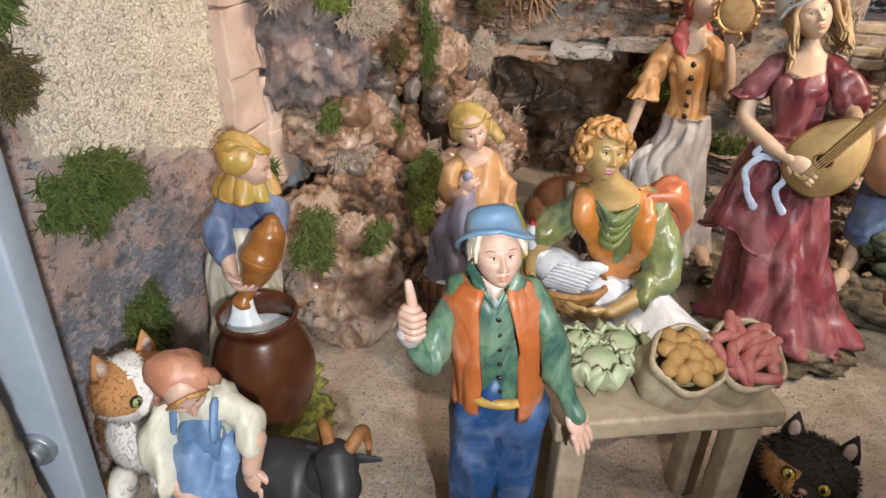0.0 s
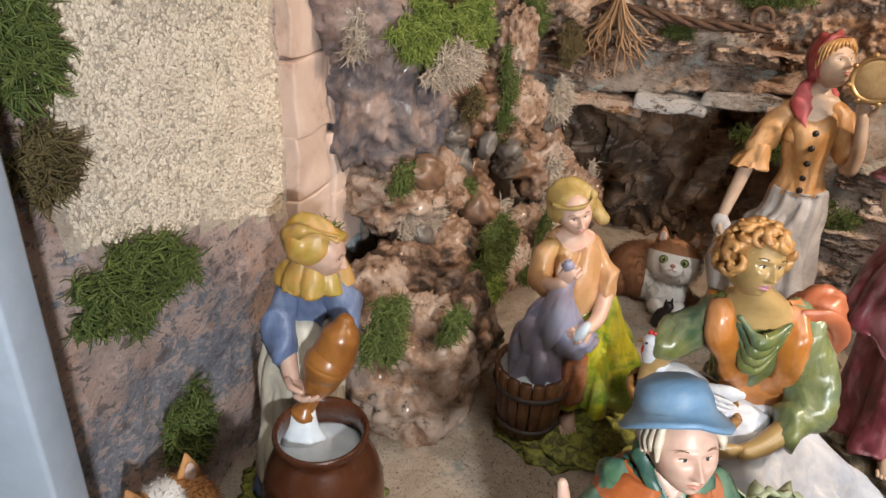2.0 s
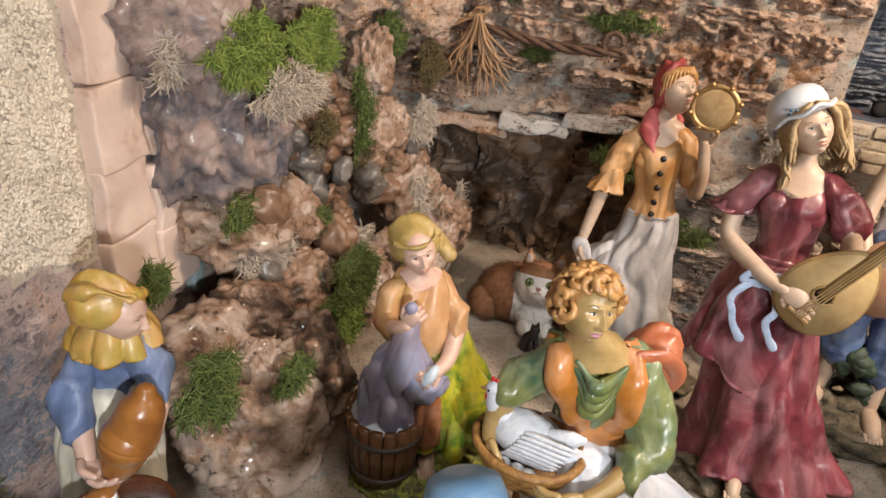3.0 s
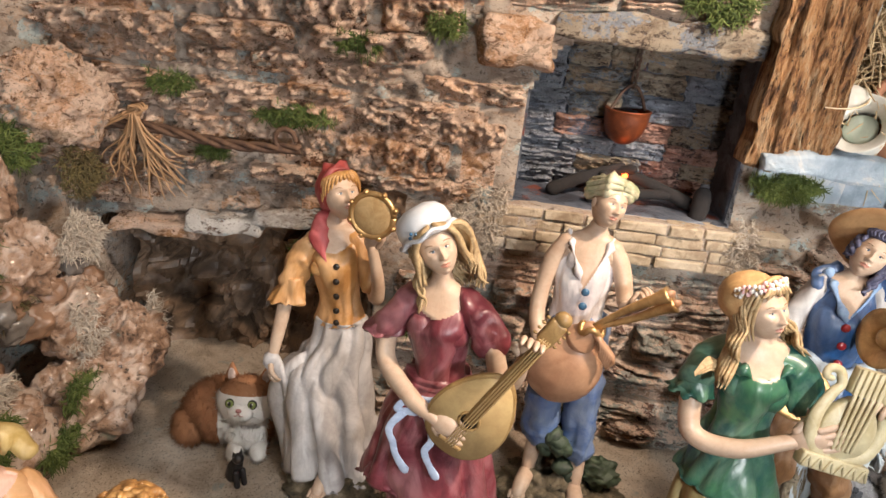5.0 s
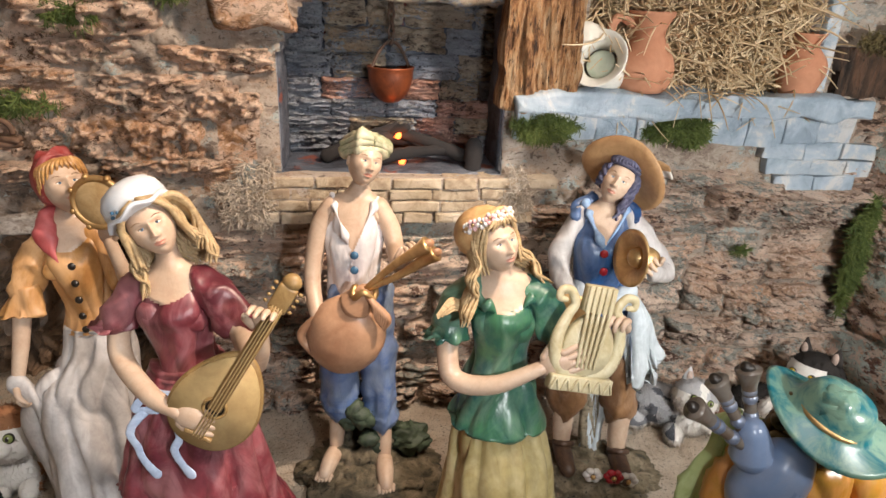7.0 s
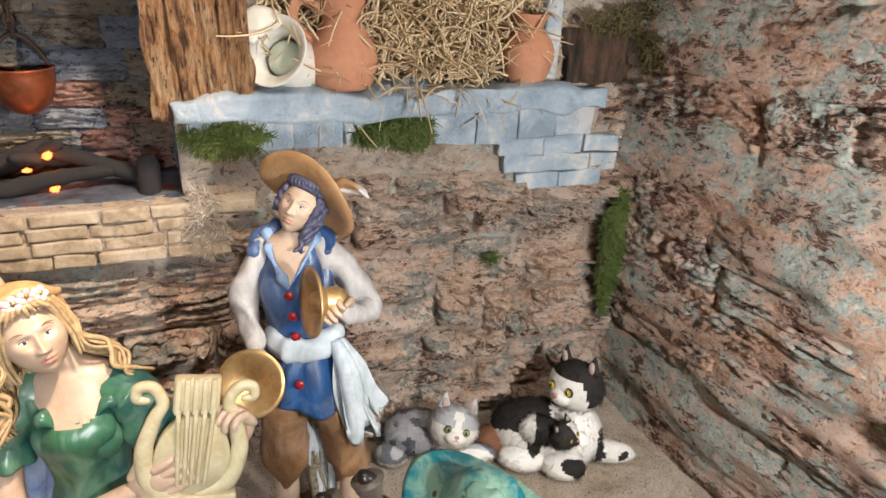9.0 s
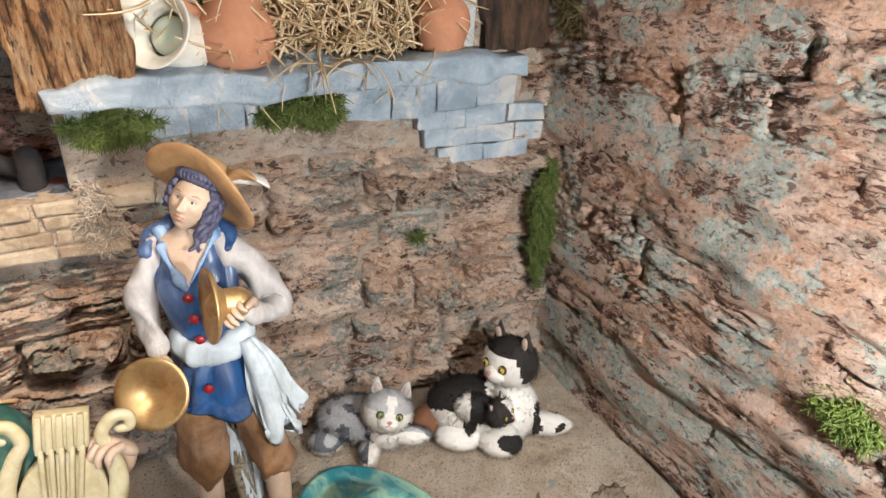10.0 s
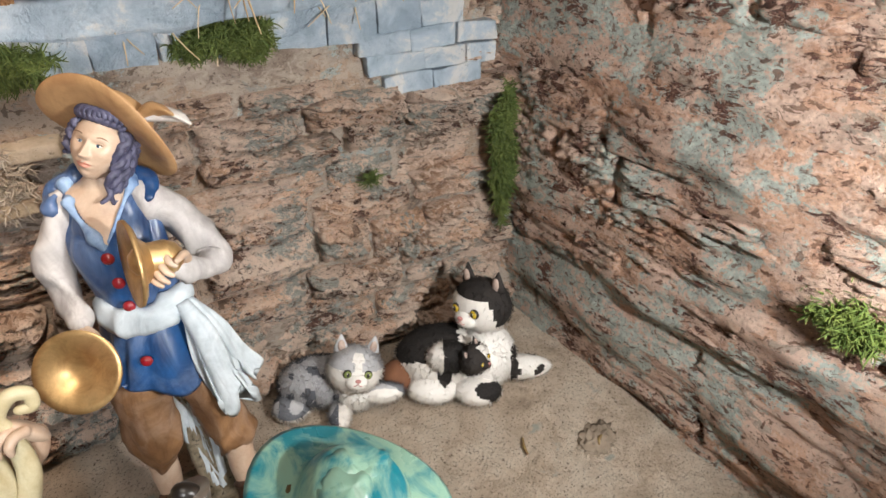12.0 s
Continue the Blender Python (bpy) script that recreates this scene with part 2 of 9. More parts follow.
class Sculpt:
    """Gathers closed shapes into one mesh, with a material for each shape."""

    def __init__(self):
        self.v, self.f, self.i, self.mats = [], [], [], []

    def slot(self, mat):
        if mat not in self.mats:
            self.mats.append(mat)
        return self.mats.index(mat)

    def add(self, verts, faces, mat):
        base, k = len(self.v), self.slot(mat)
        self.v.extend(tuple(map(float, p)) for p in verts)
        self.f.extend(tuple(base + j for j in f) for f in faces)
        self.i.extend([k] * len(faces))

    def rings(self, rings, mat, capped=True):
        m, n = len(rings), len(rings[0])
        verts = [p for r in rings for p in r]
        faces = [(a * n + b, a * n + (b + 1) % n, (a + 1) * n + (b + 1) % n, (a + 1) * n + b) for a in range(m - 1) for b in range(n)]
        if capped:
            for row, flip in ((0, True), (m - 1, False)):
                verts.append(np.mean(rings[row], axis=0))
                c = len(verts) - 1
                for b in range(n):
                    e = (row * n + b, row * n + (b + 1) % n, c)
                    faces.append(e[::-1] if flip else e)
        self.add(verts, faces, mat)

    def limb(self, pts, radii, mat, n=12, steps=None, flat=1.0, side=(0, -1, 0), ends=True, rough=0.0, seed=0.0):
        """A tube along a smooth line; flat squeezes it along side."""
        steps = steps or max(6, 4 * len(pts))
        if max(radii) > 0.09:
            n, steps = max(n, 26), max(steps, 26)
        c = spline(pts, steps)
        r = np.interp(np.linspace(0, 1, steps), np.linspace(0, 1, len(radii)), radii)
        d = np.gradient(c, axis=0)
        rings = []
        if ends:
            first, last = c[0], c[-1]
            rows = [(first - d[0] / np.linalg.norm(d[0]) * r[0] * h, d[0], r[0] * w) for h, w in ((0.85, 0.4), (0.5, 0.8))]
            rows += list(zip(c, d, r))
            rows += [(last + d[-1] / np.linalg.norm(d[-1]) * r[-1] * h, d[-1], r[-1] * w) for h, w in ((0.5, 0.8), (0.85, 0.4))]
        else:
            rows = list(zip(c, d, r))
        s0 = np.array(side, float)
        for p, way, rad in rows:
            way = way / (np.linalg.norm(way) + 1e-9)
            a = s0 - way * (s0 @ way)
            if np.linalg.norm(a) < 0.05:
                a = np.array((1, 0.3, 0.2)) - way * (np.array((1, 0.3, 0.2)) @ way)
            a /= np.linalg.norm(a)
            b = np.cross(way, a)
            ring = []
            for k in range(n):
                t = 2 * math.pi * k / n
                w = rad
                if rough:
                    q = p + rad * (math.cos(t) * a + math.sin(t) * b)
                    w = rad * (1 + rough * n3(*q, f=2.2 / max(rad, 0.04), seed=seed))
                ring.append(p + w * (flat * math.cos(t) * a + math.sin(t) * b))
            rings.append(ring)
        self.rings(rings, mat)

    def blob(self, at, size, mat, turn=(0, 0, 0), n=20, m=14, lump=0.0, freq=3.0, seed=0.0, shape=None):
        """A ball stretched to size, with lumps of noise; shape(x, y, z) may move unit points."""
        rot = np.array(Euler([radians(a) for a in turn]).to_matrix())
        rings = []
        if max(size) > 0.16 and n >= 18:
            n, m = max(n, 34), max(m, 24)
        for a in range(m + 1):
            th = math.pi * (0.03 + 0.94 * a / m)
            ring = []
            for b in range(n):
                ph = 2 * math.pi * b / n
                p = np.array((math.sin(th) * math.cos(ph), math.sin(th) * math.sin(ph), -math.cos(th)))
                if shape:
                    p = np.array(shape(*p))
                if lump:
                    p = p * (1 + lump * fractal(*p, f=freq, octaves=3, seed=seed))
                ring.append(np.array(at) + rot @ (p * np.array(size)))
            rings.append(ring)
        self.rings(rings, mat)

    def cloth(self, rows, mat, n=48, folds=9, depth=0.1, seed=0.0, gather=None, hem=0.0, capped=True, steps=None):
        """Draped cloth: rows of (z, cx, cy, rx, ry), with folds that deepen downwards."""
        steps = steps or max(22, 7 * len(rows))
        if max(max(q[3:]) for q in rows) > 0.2:
            n = max(n, 110)
        c = spline(rows, steps)
        rings = []
        for j, (z, cx, cy, rx, ry) in enumerate(c):
            s = j / (steps - 1)
            deep = 1.45 * depth * (s if gather is None else gather(s))
            ring = []
            for k in range(n):
                t = 2 * math.pi * k / n
                w = (abs(math.sin(0.5 * (folds * t + 2.0 * math.sin(t + seed) + 1.5 * s + seed))) - 0.6) * 1.5 + n3(math.cos(t) * 2, math.sin(t) * 2, s * 1.3, 1.2, seed) * 0.8
                g = 1 + deep * w
                zz = z + (hem * math.sin(3 * t + seed) * s if hem else 0)
                ring.append((cx + rx * g * math.cos(t), cy + ry * g * math.sin(t), zz))
            rings.append(ring)
        self.rings(rings, mat, capped)

    def finish(self, name, at=(0, 0, 0), turn=(0, 0, 0), scale=1.0, parent=None, smooth=True):
        me = mesh_of(name, self.v, self.f, self.mats, self.i, smooth)
        return put(name, me, at, turn, (scale, scale, scale), parent)


def box(sc, lo, hi, mat, bevel=0.02, wobble=0.0, seed=0.0, cuts=3):
    """A block with softened edges and slightly uneven faces."""
    bm = bmesh.new()
    bmesh.ops.create_cube(bm, size=1.0)
    lo, hi = Vector(lo), Vector(hi)
    for v in bm.verts:
        v.co = Vector([lo[k] + (v.co[k] + 0.5) * (hi[k] - lo[k]) for k in range(3)])
    if bevel:
        bmesh.ops.bevel(bm, geom=bm.edges[:], offset=bevel, segments=2, affect="EDGES", profile=0.6)
    if wobble:
        bmesh.ops.subdivide_edges(bm, edges=[e for e in bm.edges if e.calc_length() > 3 * bevel], cuts=cuts, use_grid_fill=True)
        for v in bm.verts:
            v.co += wobble * noise.noise_vector(v.co * 3 + Vector((seed, seed * 2, 0)))
    bm.verts.index_update()
    sc.add([v.co for v in bm.verts], [[v.index for v in f.verts] for f in bm.faces], mat)
    bm.free()


# ---- materials of the place ----
BED, BED_R = math.atan2(-0.478, 0.878), math.atan2(-0.903, -0.43)
ROCK_BACK = rubble_mat("layered_stone", (0.76, 0.59, 0.48), (0.42, 0.25, 0.16), (0.08, 0.04, 0.03), (0.40, 0.40, 0.36), BED, 0.03, 3.0, 0.585, 0.54)
ROCK_ORANGE = rubble_mat("rusty_stone", (0.74, 0.55, 0.43), (0.48, 0.25, 0.12), (0.09, 0.04, 0.02), (0.40, 0.38, 0.33), BED, 0.0, 1.5, 0.595, 0.60, scale=36)
ROCK_RIGHT = rubble_mat("weathered_stone", (0.68, 0.49, 0.39), (0.44, 0.22, 0.13), (0.08, 0.035, 0.025), (0.50, 0.55, 0.50), BED_R, -0.12, 2.6, 0.57, 0.51)
MORTAR = rubble_mat("grey_brown_mortar", (0.44, 0.37, 0.31), (0.27, 0.21, 0.17), (0.08, 0.05, 0.035), (0.38, 0.43, 0.42), BED, 0.0, 1.5, 0.65, 0.57, bump=0.4)
PLASTER = rubble_mat("painted_plaster", (0.72, 0.56, 0.50), (0.50, 0.39, 0.37), (0.10, 0.085, 0.09), (0.34, 0.36, 0.42), math.atan2(0.954, 0.30), 0.0, 1.3, 0.64, 0.53, 0.6, 0.9, 18)
STRIP = stone_mat("pink_plaster_stone", [(0.3, (0.50, 0.33, 0.25)), (0.40, (0.70, 0.53, 0.44)), (0.58, (0.78, 0.62, 0.53)), (0.7, (0.80, 0.68, 0.60))], (1, 1, 1), 0, 16, 0.55, 0.5, (0.5, 0.54, 0.56), 0.68, pit=0.3)
FLOOR = stone_mat("sandy_floor", [(0.36, (0.33, 0.25, 0.185)), (0.45, (0.50, 0.395, 0.295)), (0.54, (0.60, 0.485, 0.375)), (0.66, (0.67, 0.57, 0.46))], (1, 1, 1), 0, 26, 0.9, 1.5, (0.40, 0.40, 0.35), 0.62, pit=0.42, pit_scale=18)
NICHE = stone_mat("sooty_plaster", [(0.34, (0.025, 0.028, 0.04)), (0.45, (0.06, 0.07, 0.095)), (0.55, (0.11, 0.125, 0.16)), (0.68, (0.17, 0.18, 0.21))], (1, 1, 1.6), 0, 24, 0.7, 1.0, (0.20, 0.055, 0.035), 0.60, pit=0.40)
PAPER = stone_mat("crumpled_rock_paper", [(0.36, (0.10, 0.07, 0.05)), (0.5, (0.24, 0.16, 0.105)), (0.64, (0.42, 0.27, 0.17))], (1, 1, 1), 0, 16, 0.42, 0.25)
SILL = stone_mat("chalky_blue_white_paint", [(0.34, (0.33, 0.42, 0.52)), (0.46, (0.44, 0.54, 0.64)), (0.53, (0.52, 0.60, 0.68)), (0.58, (0.68, 0.70, 0.72)), (0.7, (0.74, 0.73, 0.72))], (1, 1, 1), 0, 30, 0.7, 1.2, pit=0.34)
HALL = stone_mat("hall_plaster", [(0.3, (0.45, 0.38, 0.32)), (0.7, (0.55, 0.47, 0.40))], (1, 1, 1), 0, 3, 0.9, 0.2)

# ---- plan: each wall has a foot line, a direction and a front side ----
BO, BU, BN = Vector((2.58, 8.65, 0)), Vector((0.878, -0.478, 0)), Vector((-0.478, -0.878, 0))
RO, RU, RN = Vector((9.85, 4.6, 0)), Vector((-0.43, -0.903, 0)), Vector((-0.903, 0.43, 0))
LO, LU, LN = Vector((-2.45, 4.4, 0)), Vector((0.30, 0.954, 0)), Vector((0.954, -0.30, 0))
ZUP = Vector((0, 0, 1))


def on(wall, u, z, d=0.0):
    o, a, n = wall
    return o + a * u + n * d + ZUP * z


BACK, RIGHT, LEFT = (BO, BU, BN), (RO, RU, RN), (LO, LU, LN)


def slab(name, wall, u0, u1, z0, z1, step, relief, hole, thick, mat):
    """A wall with thickness: an uneven front, a plain back, and openings that go through."""
    nu, nz = max(1, round((u1 - u0) / step)), max(1, round((z1 - z0) / step))
    verts, faces, used, at = [], [], {}, {}
    cells = [(a, b) for a in range(nu) for b in range(nz) if not (hole and hole(u0 + (a + 0.5) * (u1 - u0) / nu, z0 + (b + 0.5) * (z1 - z0) / nz))]

    def vert(a, b, back):
        if (a, b, back) not in at:
            u, z = u0 + a * (u1 - u0) / nu, z0 + b * (z1 - z0) / nz
            at[a, b, back] = len(verts)
            verts.append(on(wall, u, z, -thick if back else relief(u, z)))
        return at[a, b, back]

    have = set(cells)
    for a, b in cells:
        faces.append([vert(a, b, 0), vert(a + 1, b, 0), vert(a + 1, b + 1, 0), vert(a, b + 1, 0)])
        faces.append([vert(a, b, 1), vert(a, b + 1, 1), vert(a + 1, b + 1, 1), vert(a + 1, b, 1)])
        for (da, db), (p, q) in (((-1, 0), ((a, b + 1), (a, b))), ((1, 0), ((a + 1, b), (a + 1, b + 1))), ((0, -1), ((a, b), (a + 1, b))), ((0, 1), ((a + 1, b + 1), (a, b + 1)))):
            if (a + da, b + db) not in have:
                faces.append([vert(*q, 0), vert(*p, 0), vert(*p, 1), vert(*q, 1)])
    return put(name, mesh_of(name, verts, faces, [mat]))


def in_cave(u, z):
    return -2.35 < u < 0.75 and z < 2.02 + 0.16 * (u + 2) - 0.25 * max(0, u - 0.2)


def in_hearth(u, z):
    return 2.1 < u < 4.2 and 2.7 < z < 4.25 - 3.2 * max(0, 2.5 - u) ** 2


def in_window(u, z):
    return 4.9 < u < 7.25 and 3.5 < z < 5.2


def back_relief(u, z):
    """Mortar bed: rough everywhere, thick and crusty over the cave and the hearth's near side."""
    thick = min(1.0, max(0.0, (z - 2.2) * 2)) * min(1.0, max(0.0, (2.0 - u) * 2))
    crust = 1 - abs(noise.fractal(Vector((u * 3.6, z * 4.4, 0.7)), 0.45, 2.2, 7))
    return 0.04 + 0.08 * fractal(u, z, 0.3, 1.4, 6, 1) + thick * (0.15 * crust - 0.10)

wall_back = tagged(slab("wall_back", BACK, -3.2, 9.0, -0.1, 6.4, 0.042, back_relief, lambda u, z: in_cave(u, z) or in_hearth(u, z) or in_window(u, z), 0.75, MORTAR), "stone wall of flat layered pieces bedded in mortar", "wall", kind="structure")
wall_right = tagged(slab("wall_right", RIGHT, -0.9, 6.5, -0.1, 6.4, 0.06, lambda u, z: 0.05 + 0.1 * (z - 1.9) + 0.12 * fractal(u * 0.6, (z - 0.12 * u) * 2.2, 0.9, 1.2, 7, 2), None, 0.6, ROCK_RIGHT), "weathered stone side wall with flaking blue paint", "wall", kind="structure")
wall_left = tagged(slab("wall_left", LEFT, -2.5, 2.75, -0.1, 6.4, 0.08, lambda u, z: 0.07 * fractal(u, z, 0.1, 1.6, 5, 3), None, 0.6, PLASTER), "pink and grey painted plaster side wall", "wall", kind="structure")
wall_back.data.materials.append(ROCK_ORANGE)
for p in wall_back.data.polygons:
    q = p.center / S - BO
    u, z = q.dot(BU), q.z
    if z > 2.2 and u < 1.9 + 0.4 * n3(u, z, 0, 1.5, 3) and n3(u, z, 0, 2.2, 8) > 0.12:
        p.material_index = 1
FO = on(LEFT, 2.6, 0)
FT = on(BACK, -2.6, 0)
FOUNT = (FO, (FT - FO).normalized(), Vector(((FT - FO).y, -(FT - FO).x, 0)).normalized())
wall_corner = tagged(slab("wall_corner", FOUNT, -0.3, (FT - FO).length + 0.4, -0.1, 6.4, 0.1, lambda u, z: 0.22 * fractal(u, z, 0.5, 0.9, 6, 4), None, 0.6, MORTAR), "rough stone corner wall behind a small fountain", "wall", kind="structure")


def sheet(name, x0, x1, y0, y1, step, height, mat):
    nx, ny = round((x1 - x0) / step), round((y1 - y0) / step)
    verts = [(x0 + a * step, y0 + b * step, height(x0 + a * step, y0 + b * step)) for b in range(ny + 1) for a in range(nx + 1)]
    faces = [(b * (nx + 1) + a, b * (nx + 1) + a + 1, (b + 1) * (nx + 1) + a + 1, (b + 1) * (nx + 1) + a) for b in range(ny) for a in range(nx)]
    return put(name, mesh_of(name, verts, faces, [mat]))


floor = tagged(sheet("floor", -6.0, 13.0, 0.6, 12.0, 0.12, lambda x, y: 0.02 * fractal(x, y, 0, 1.5, 4, 5), FLOOR), "sandy cream painted display floor with grit", "floor", kind="structure")

plinth = Sculpt()
box(plinth, (-5.9, 0.7, -10), (12.9, 11.9, -0.06), HALL, 0.05)
tagged(plinth.finish("display_plinth"), "plain plastered plinth under the display floor", "plinth", kind="structure")

# the hall beyond the display, plain
for nm, o, a, n, w in (("wall_hall_front", (-20, -22, -10), (1, 0, 0), (0, 1, 0), 45), ("wall_hall_left", (-20, 23, -10), (0, -1, 0), (1, 0, 0), 45), ("wall_hall_right", (25, -22, -10), (0, 1, 0), (-1, 0, 0), 45), ("wall_hall_rear", (25, 23, -10), (-1, 0, 0), (0, -1, 0), 45)):
    tagged(slab(nm, (Vector(o), Vector(a), Vector(n)), 0, w, 0, 32, 8.0, lambda u, z: 0.0, None, 1.0, HALL), "plain plastered hall wall", "wall", kind="structure")
for nm, lo, hi in (("ceiling", (-20, -22, 22), (25, 23, 23)), ("floor_hall", (-20, -22, -11), (25, 23, -10))):
    hall = Sculpt()
    box(hall, lo, hi, HALL, 0.1)
    tagged(hall.finish(nm), "plain plastered surface of the hall", nm.split("_")[0], kind="structure")


# ---- stones of the walls: separate pieces on a mortar bed ----
rnd = random.Random(11)


def stone_mesh(k, mat, crusty=False):
    """A flat layered stone, about 1 x 1 across and 0.5 deep, with a stepped and broken front."""
    r = random.Random(100 + k)
    nu, nz = 40, 22
    verts, faces = [], []
    cut = [r.uniform(0.03, 0.16) for _ in range(4)]
    for b in range(nz + 1):
        for a in range(nu + 1):
            u, z = a / nu - 0.5, b / nz - 0.5
            edge = min(1.0, 10 * min(0.5 - abs(u), 0.5 - abs(z)) + 0.2)
            layer = fractal(u * 1.5, z * 5.5, 0.2, 1.2, 4, k)
            step = 0.30 * math.floor(4.0 * layer + 0.5) / 4.0 + 0.12 * fractal(u * 5, z * 7, 0.5, 1.8, 6, k + 9) - 0.12 * abs(n3(u * 2, z * 6, 0.1, 1.3, k + 4))
            if crusty:
                step = 0.42 * fractal(u * 4.0, z * 1.3, 0.5, 1.7, 6, k + 9) - 0.35 * abs(n3(u * 5, z * 1.6, 0.1, 1.6, k + 4)) + 0.1
            d = (0.20 + 0.5 * step) * (0.35 + 0.65 * edge ** 0.6) * (1 + 0.55 * z)
            su = 1 - cut[0 if z > 0 else 1] * abs(z) * 1.2
            wob = 0.05 * fractal(z * 4 + 3, u, 0.1, 1.2, 3, k)
            woz = 0.09 * fractal(u * 3 + 7, z, 0.4, 1.2, 3, k)
            verts.append((u * su + wob * (abs(u) > 0.3), -d, z + woz * (abs(z) > 0.25)))
    n = nu + 1
    for b in range(nz):
        for a in range(nu):
            faces.append((b * n + a, b * n + a + 1, (b + 1) * n + a + 1, (b + 1) * n + a))
    ring = [a for a in range(n)] + [b * n + nu for b in range(1, nz + 1)] + [nz * n + a for a in range(nu - 1, -1, -1)] + [b * n for b in range(nz - 1, 0, -1)]
    back = len(verts)
    for i in ring:
        x, y, z = verts[i]
        verts.append((x * 1.02, 0.2, z * 1.02))
    m = len(ring)
    for i in range(m):
        j = (i + 1) % m
        faces.append((ring[j], ring[i], back + i, back + j))
    return mesh_of("stone", verts, faces, [mat])


STONES = {}


def stone(wall_ob, wall, u, z, w, h, depth, mat, tilt=0.0, base=0.0):
    key = (mat.name, rnd.randrange(10))
    if key not in STONES:
        STONES[key] = stone_mesh(len(STONES), mat, mat is ROCK_ORANGE)
    o, a, n = wall
    at = on(wall, u, z, base)
    ob = new("stone", STONES[key])
    y = -n
    turn = Matrix(((a.x, y.x, 0), (a.y, y.y, 0), (0, 0, 1))).to_4x4()
    ob.matrix_basis = Matrix.Translation(at * S) @ turn @ Euler((0, radians(tilt + rnd.uniform(-2, 2)), 0)).to_matrix().to_4x4() @ Matrix.Diagonal((w * rnd.choice((1, 1, -1)), depth, h, 1))
    ob.parent = wall_ob
    return ob


def courses(wall_ob, wall, u0, u1, z0, z1, sizes, heights, depth, mat_of, skip, tilt=0.0, slope=0.0, base=None):
    z = z0
    while z < z1:
        h = rnd.uniform(*heights)
        ledge = rnd.uniform(0.55, 1.7)
        u = u0 - rnd.uniform(0, sizes[0])
        while u < u1:
            w = rnd.uniform(*sizes)
            uc, zc = u + w / 2, z + h / 2 + slope * (u - u0) + rnd.uniform(-0.05, 0.05)
            m = mat_of(uc, zc)
            if m and not any(skip(uc + s * w * 0.46, zc + t * h * 0.45) for s in (-1, 0, 1) for t in (-1, 0, 1)) and z0 - 0.1 < zc < z1 + 0.2:
                gap = 0.88 if m is ROCK_ORANGE else 0.97
                stone(wall_ob, wall, uc, zc, w * gap, h * gap, depth * ledge * rnd.uniform(0.8, 1.2) * (0.8 if m is ROCK_ORANGE else 1.0), m, tilt, base(uc, zc) if base else 0.0)
            u += w + rnd.uniform(0.0, 0.06)
        z += h * 0.98


def back_mat(u, z):
    if z > 3.08 and 4.25 < u < 7.7:
        return None
    if 6.85 < u < 8.1 and 2.55 < z <= 3.4:
        return None
    if z > 2.25 and u < 2.1:
        return ROCK_ORANGE
    return ROCK_BACK


def no_back(u, z):
    return in_cave(u, z - 0.1) or (in_hearth(u, z) or (1.75 < u < 4.42 and 2.26 < z < 2.74)) or (4.2 < u < 7.75 and z > 3.14) or (7.3 < u < 8.8 and z > 3.5)


courses(wall_back, BACK, -2.6, 8.9, 0.0, 6.0, (0.45, 1.35), (0.18, 0.40), 0.78, back_mat, no_back)
RBASE = lambda u, z: 0.1 * (z - 1.9)
courses(wall_right, RIGHT, -0.5, 6.0, -0.05, 6.0, (0.55, 1.5), (0.26, 0.6), 0.3, lambda u, z: ROCK_RIGHT, lambda u, z: False, -5, 0.06, RBASE)

# plaster blocks that edge the gravel panel
for k in range(7):
    z0 = 1.25 + 0.55 * k
    for u0, u1 in ((1.72, 2.19), (2.2, 2.66)):
        blk = Sculpt()
        zz = z0 + rnd.uniform(-0.06, 0.06)
        box(blk, (u0, -0.10 - rnd.uniform(0, 0.05), zz), (u1, 0.1, zz + 0.545), STRIP, 0.014, 0.035, k, 8)
        ob = blk.finish("plaster_block", parent=wall_left)
        ob.matrix_basis = Matrix.Translation(LO * S) @ Matrix(((LU.x, -LN.x, 0), (LU.y, -LN.y, 0), (0, 0, 1))).to_4x4()

EDGE = stone_mat("blue_green_edge_paint", [(0.36, (0.24, 0.30, 0.28)), (0.47, (0.36, 0.44, 0.44)), (0.56, (0.46, 0.55, 0.58)), (0.68, (0.62, 0.64, 0.62))], (1, 1, 1), 0, 30, 0.5, 0.8)
for k in range(9):
    blk = Sculpt()
    z0 = 0.95 + 0.42 * k
    box(blk, (2.65 + rnd.uniform(-0.03, 0.03), -0.07, z0), (2.8, 0.1, z0 + 0.43), EDGE, 0.02, 0.04, k + 3, 6)
    blk.finish("painted_edge", parent=wall_left).matrix_basis = Matrix.Translation(LO * S) @ Matrix(((LU.x, -LN.x, 0), (LU.y, -LN.y, 0), (0, 0, 1))).to_4x4()

# gravel set in the plaster
GRAVEL = strand_mat("cream_gravel", (0.58, 0.49, 0.38), (0.80, 0.72, 0.60), 0.7)
ICO = bmesh.new()
bmesh.ops.create_icosphere(ICO, subdivisions=1, radius=1.0)
ICO_V, ICO_F = [v.co.copy() for v in ICO.verts], [tuple(v.index for v in f.verts) for f in ICO.faces]
ICO.free()


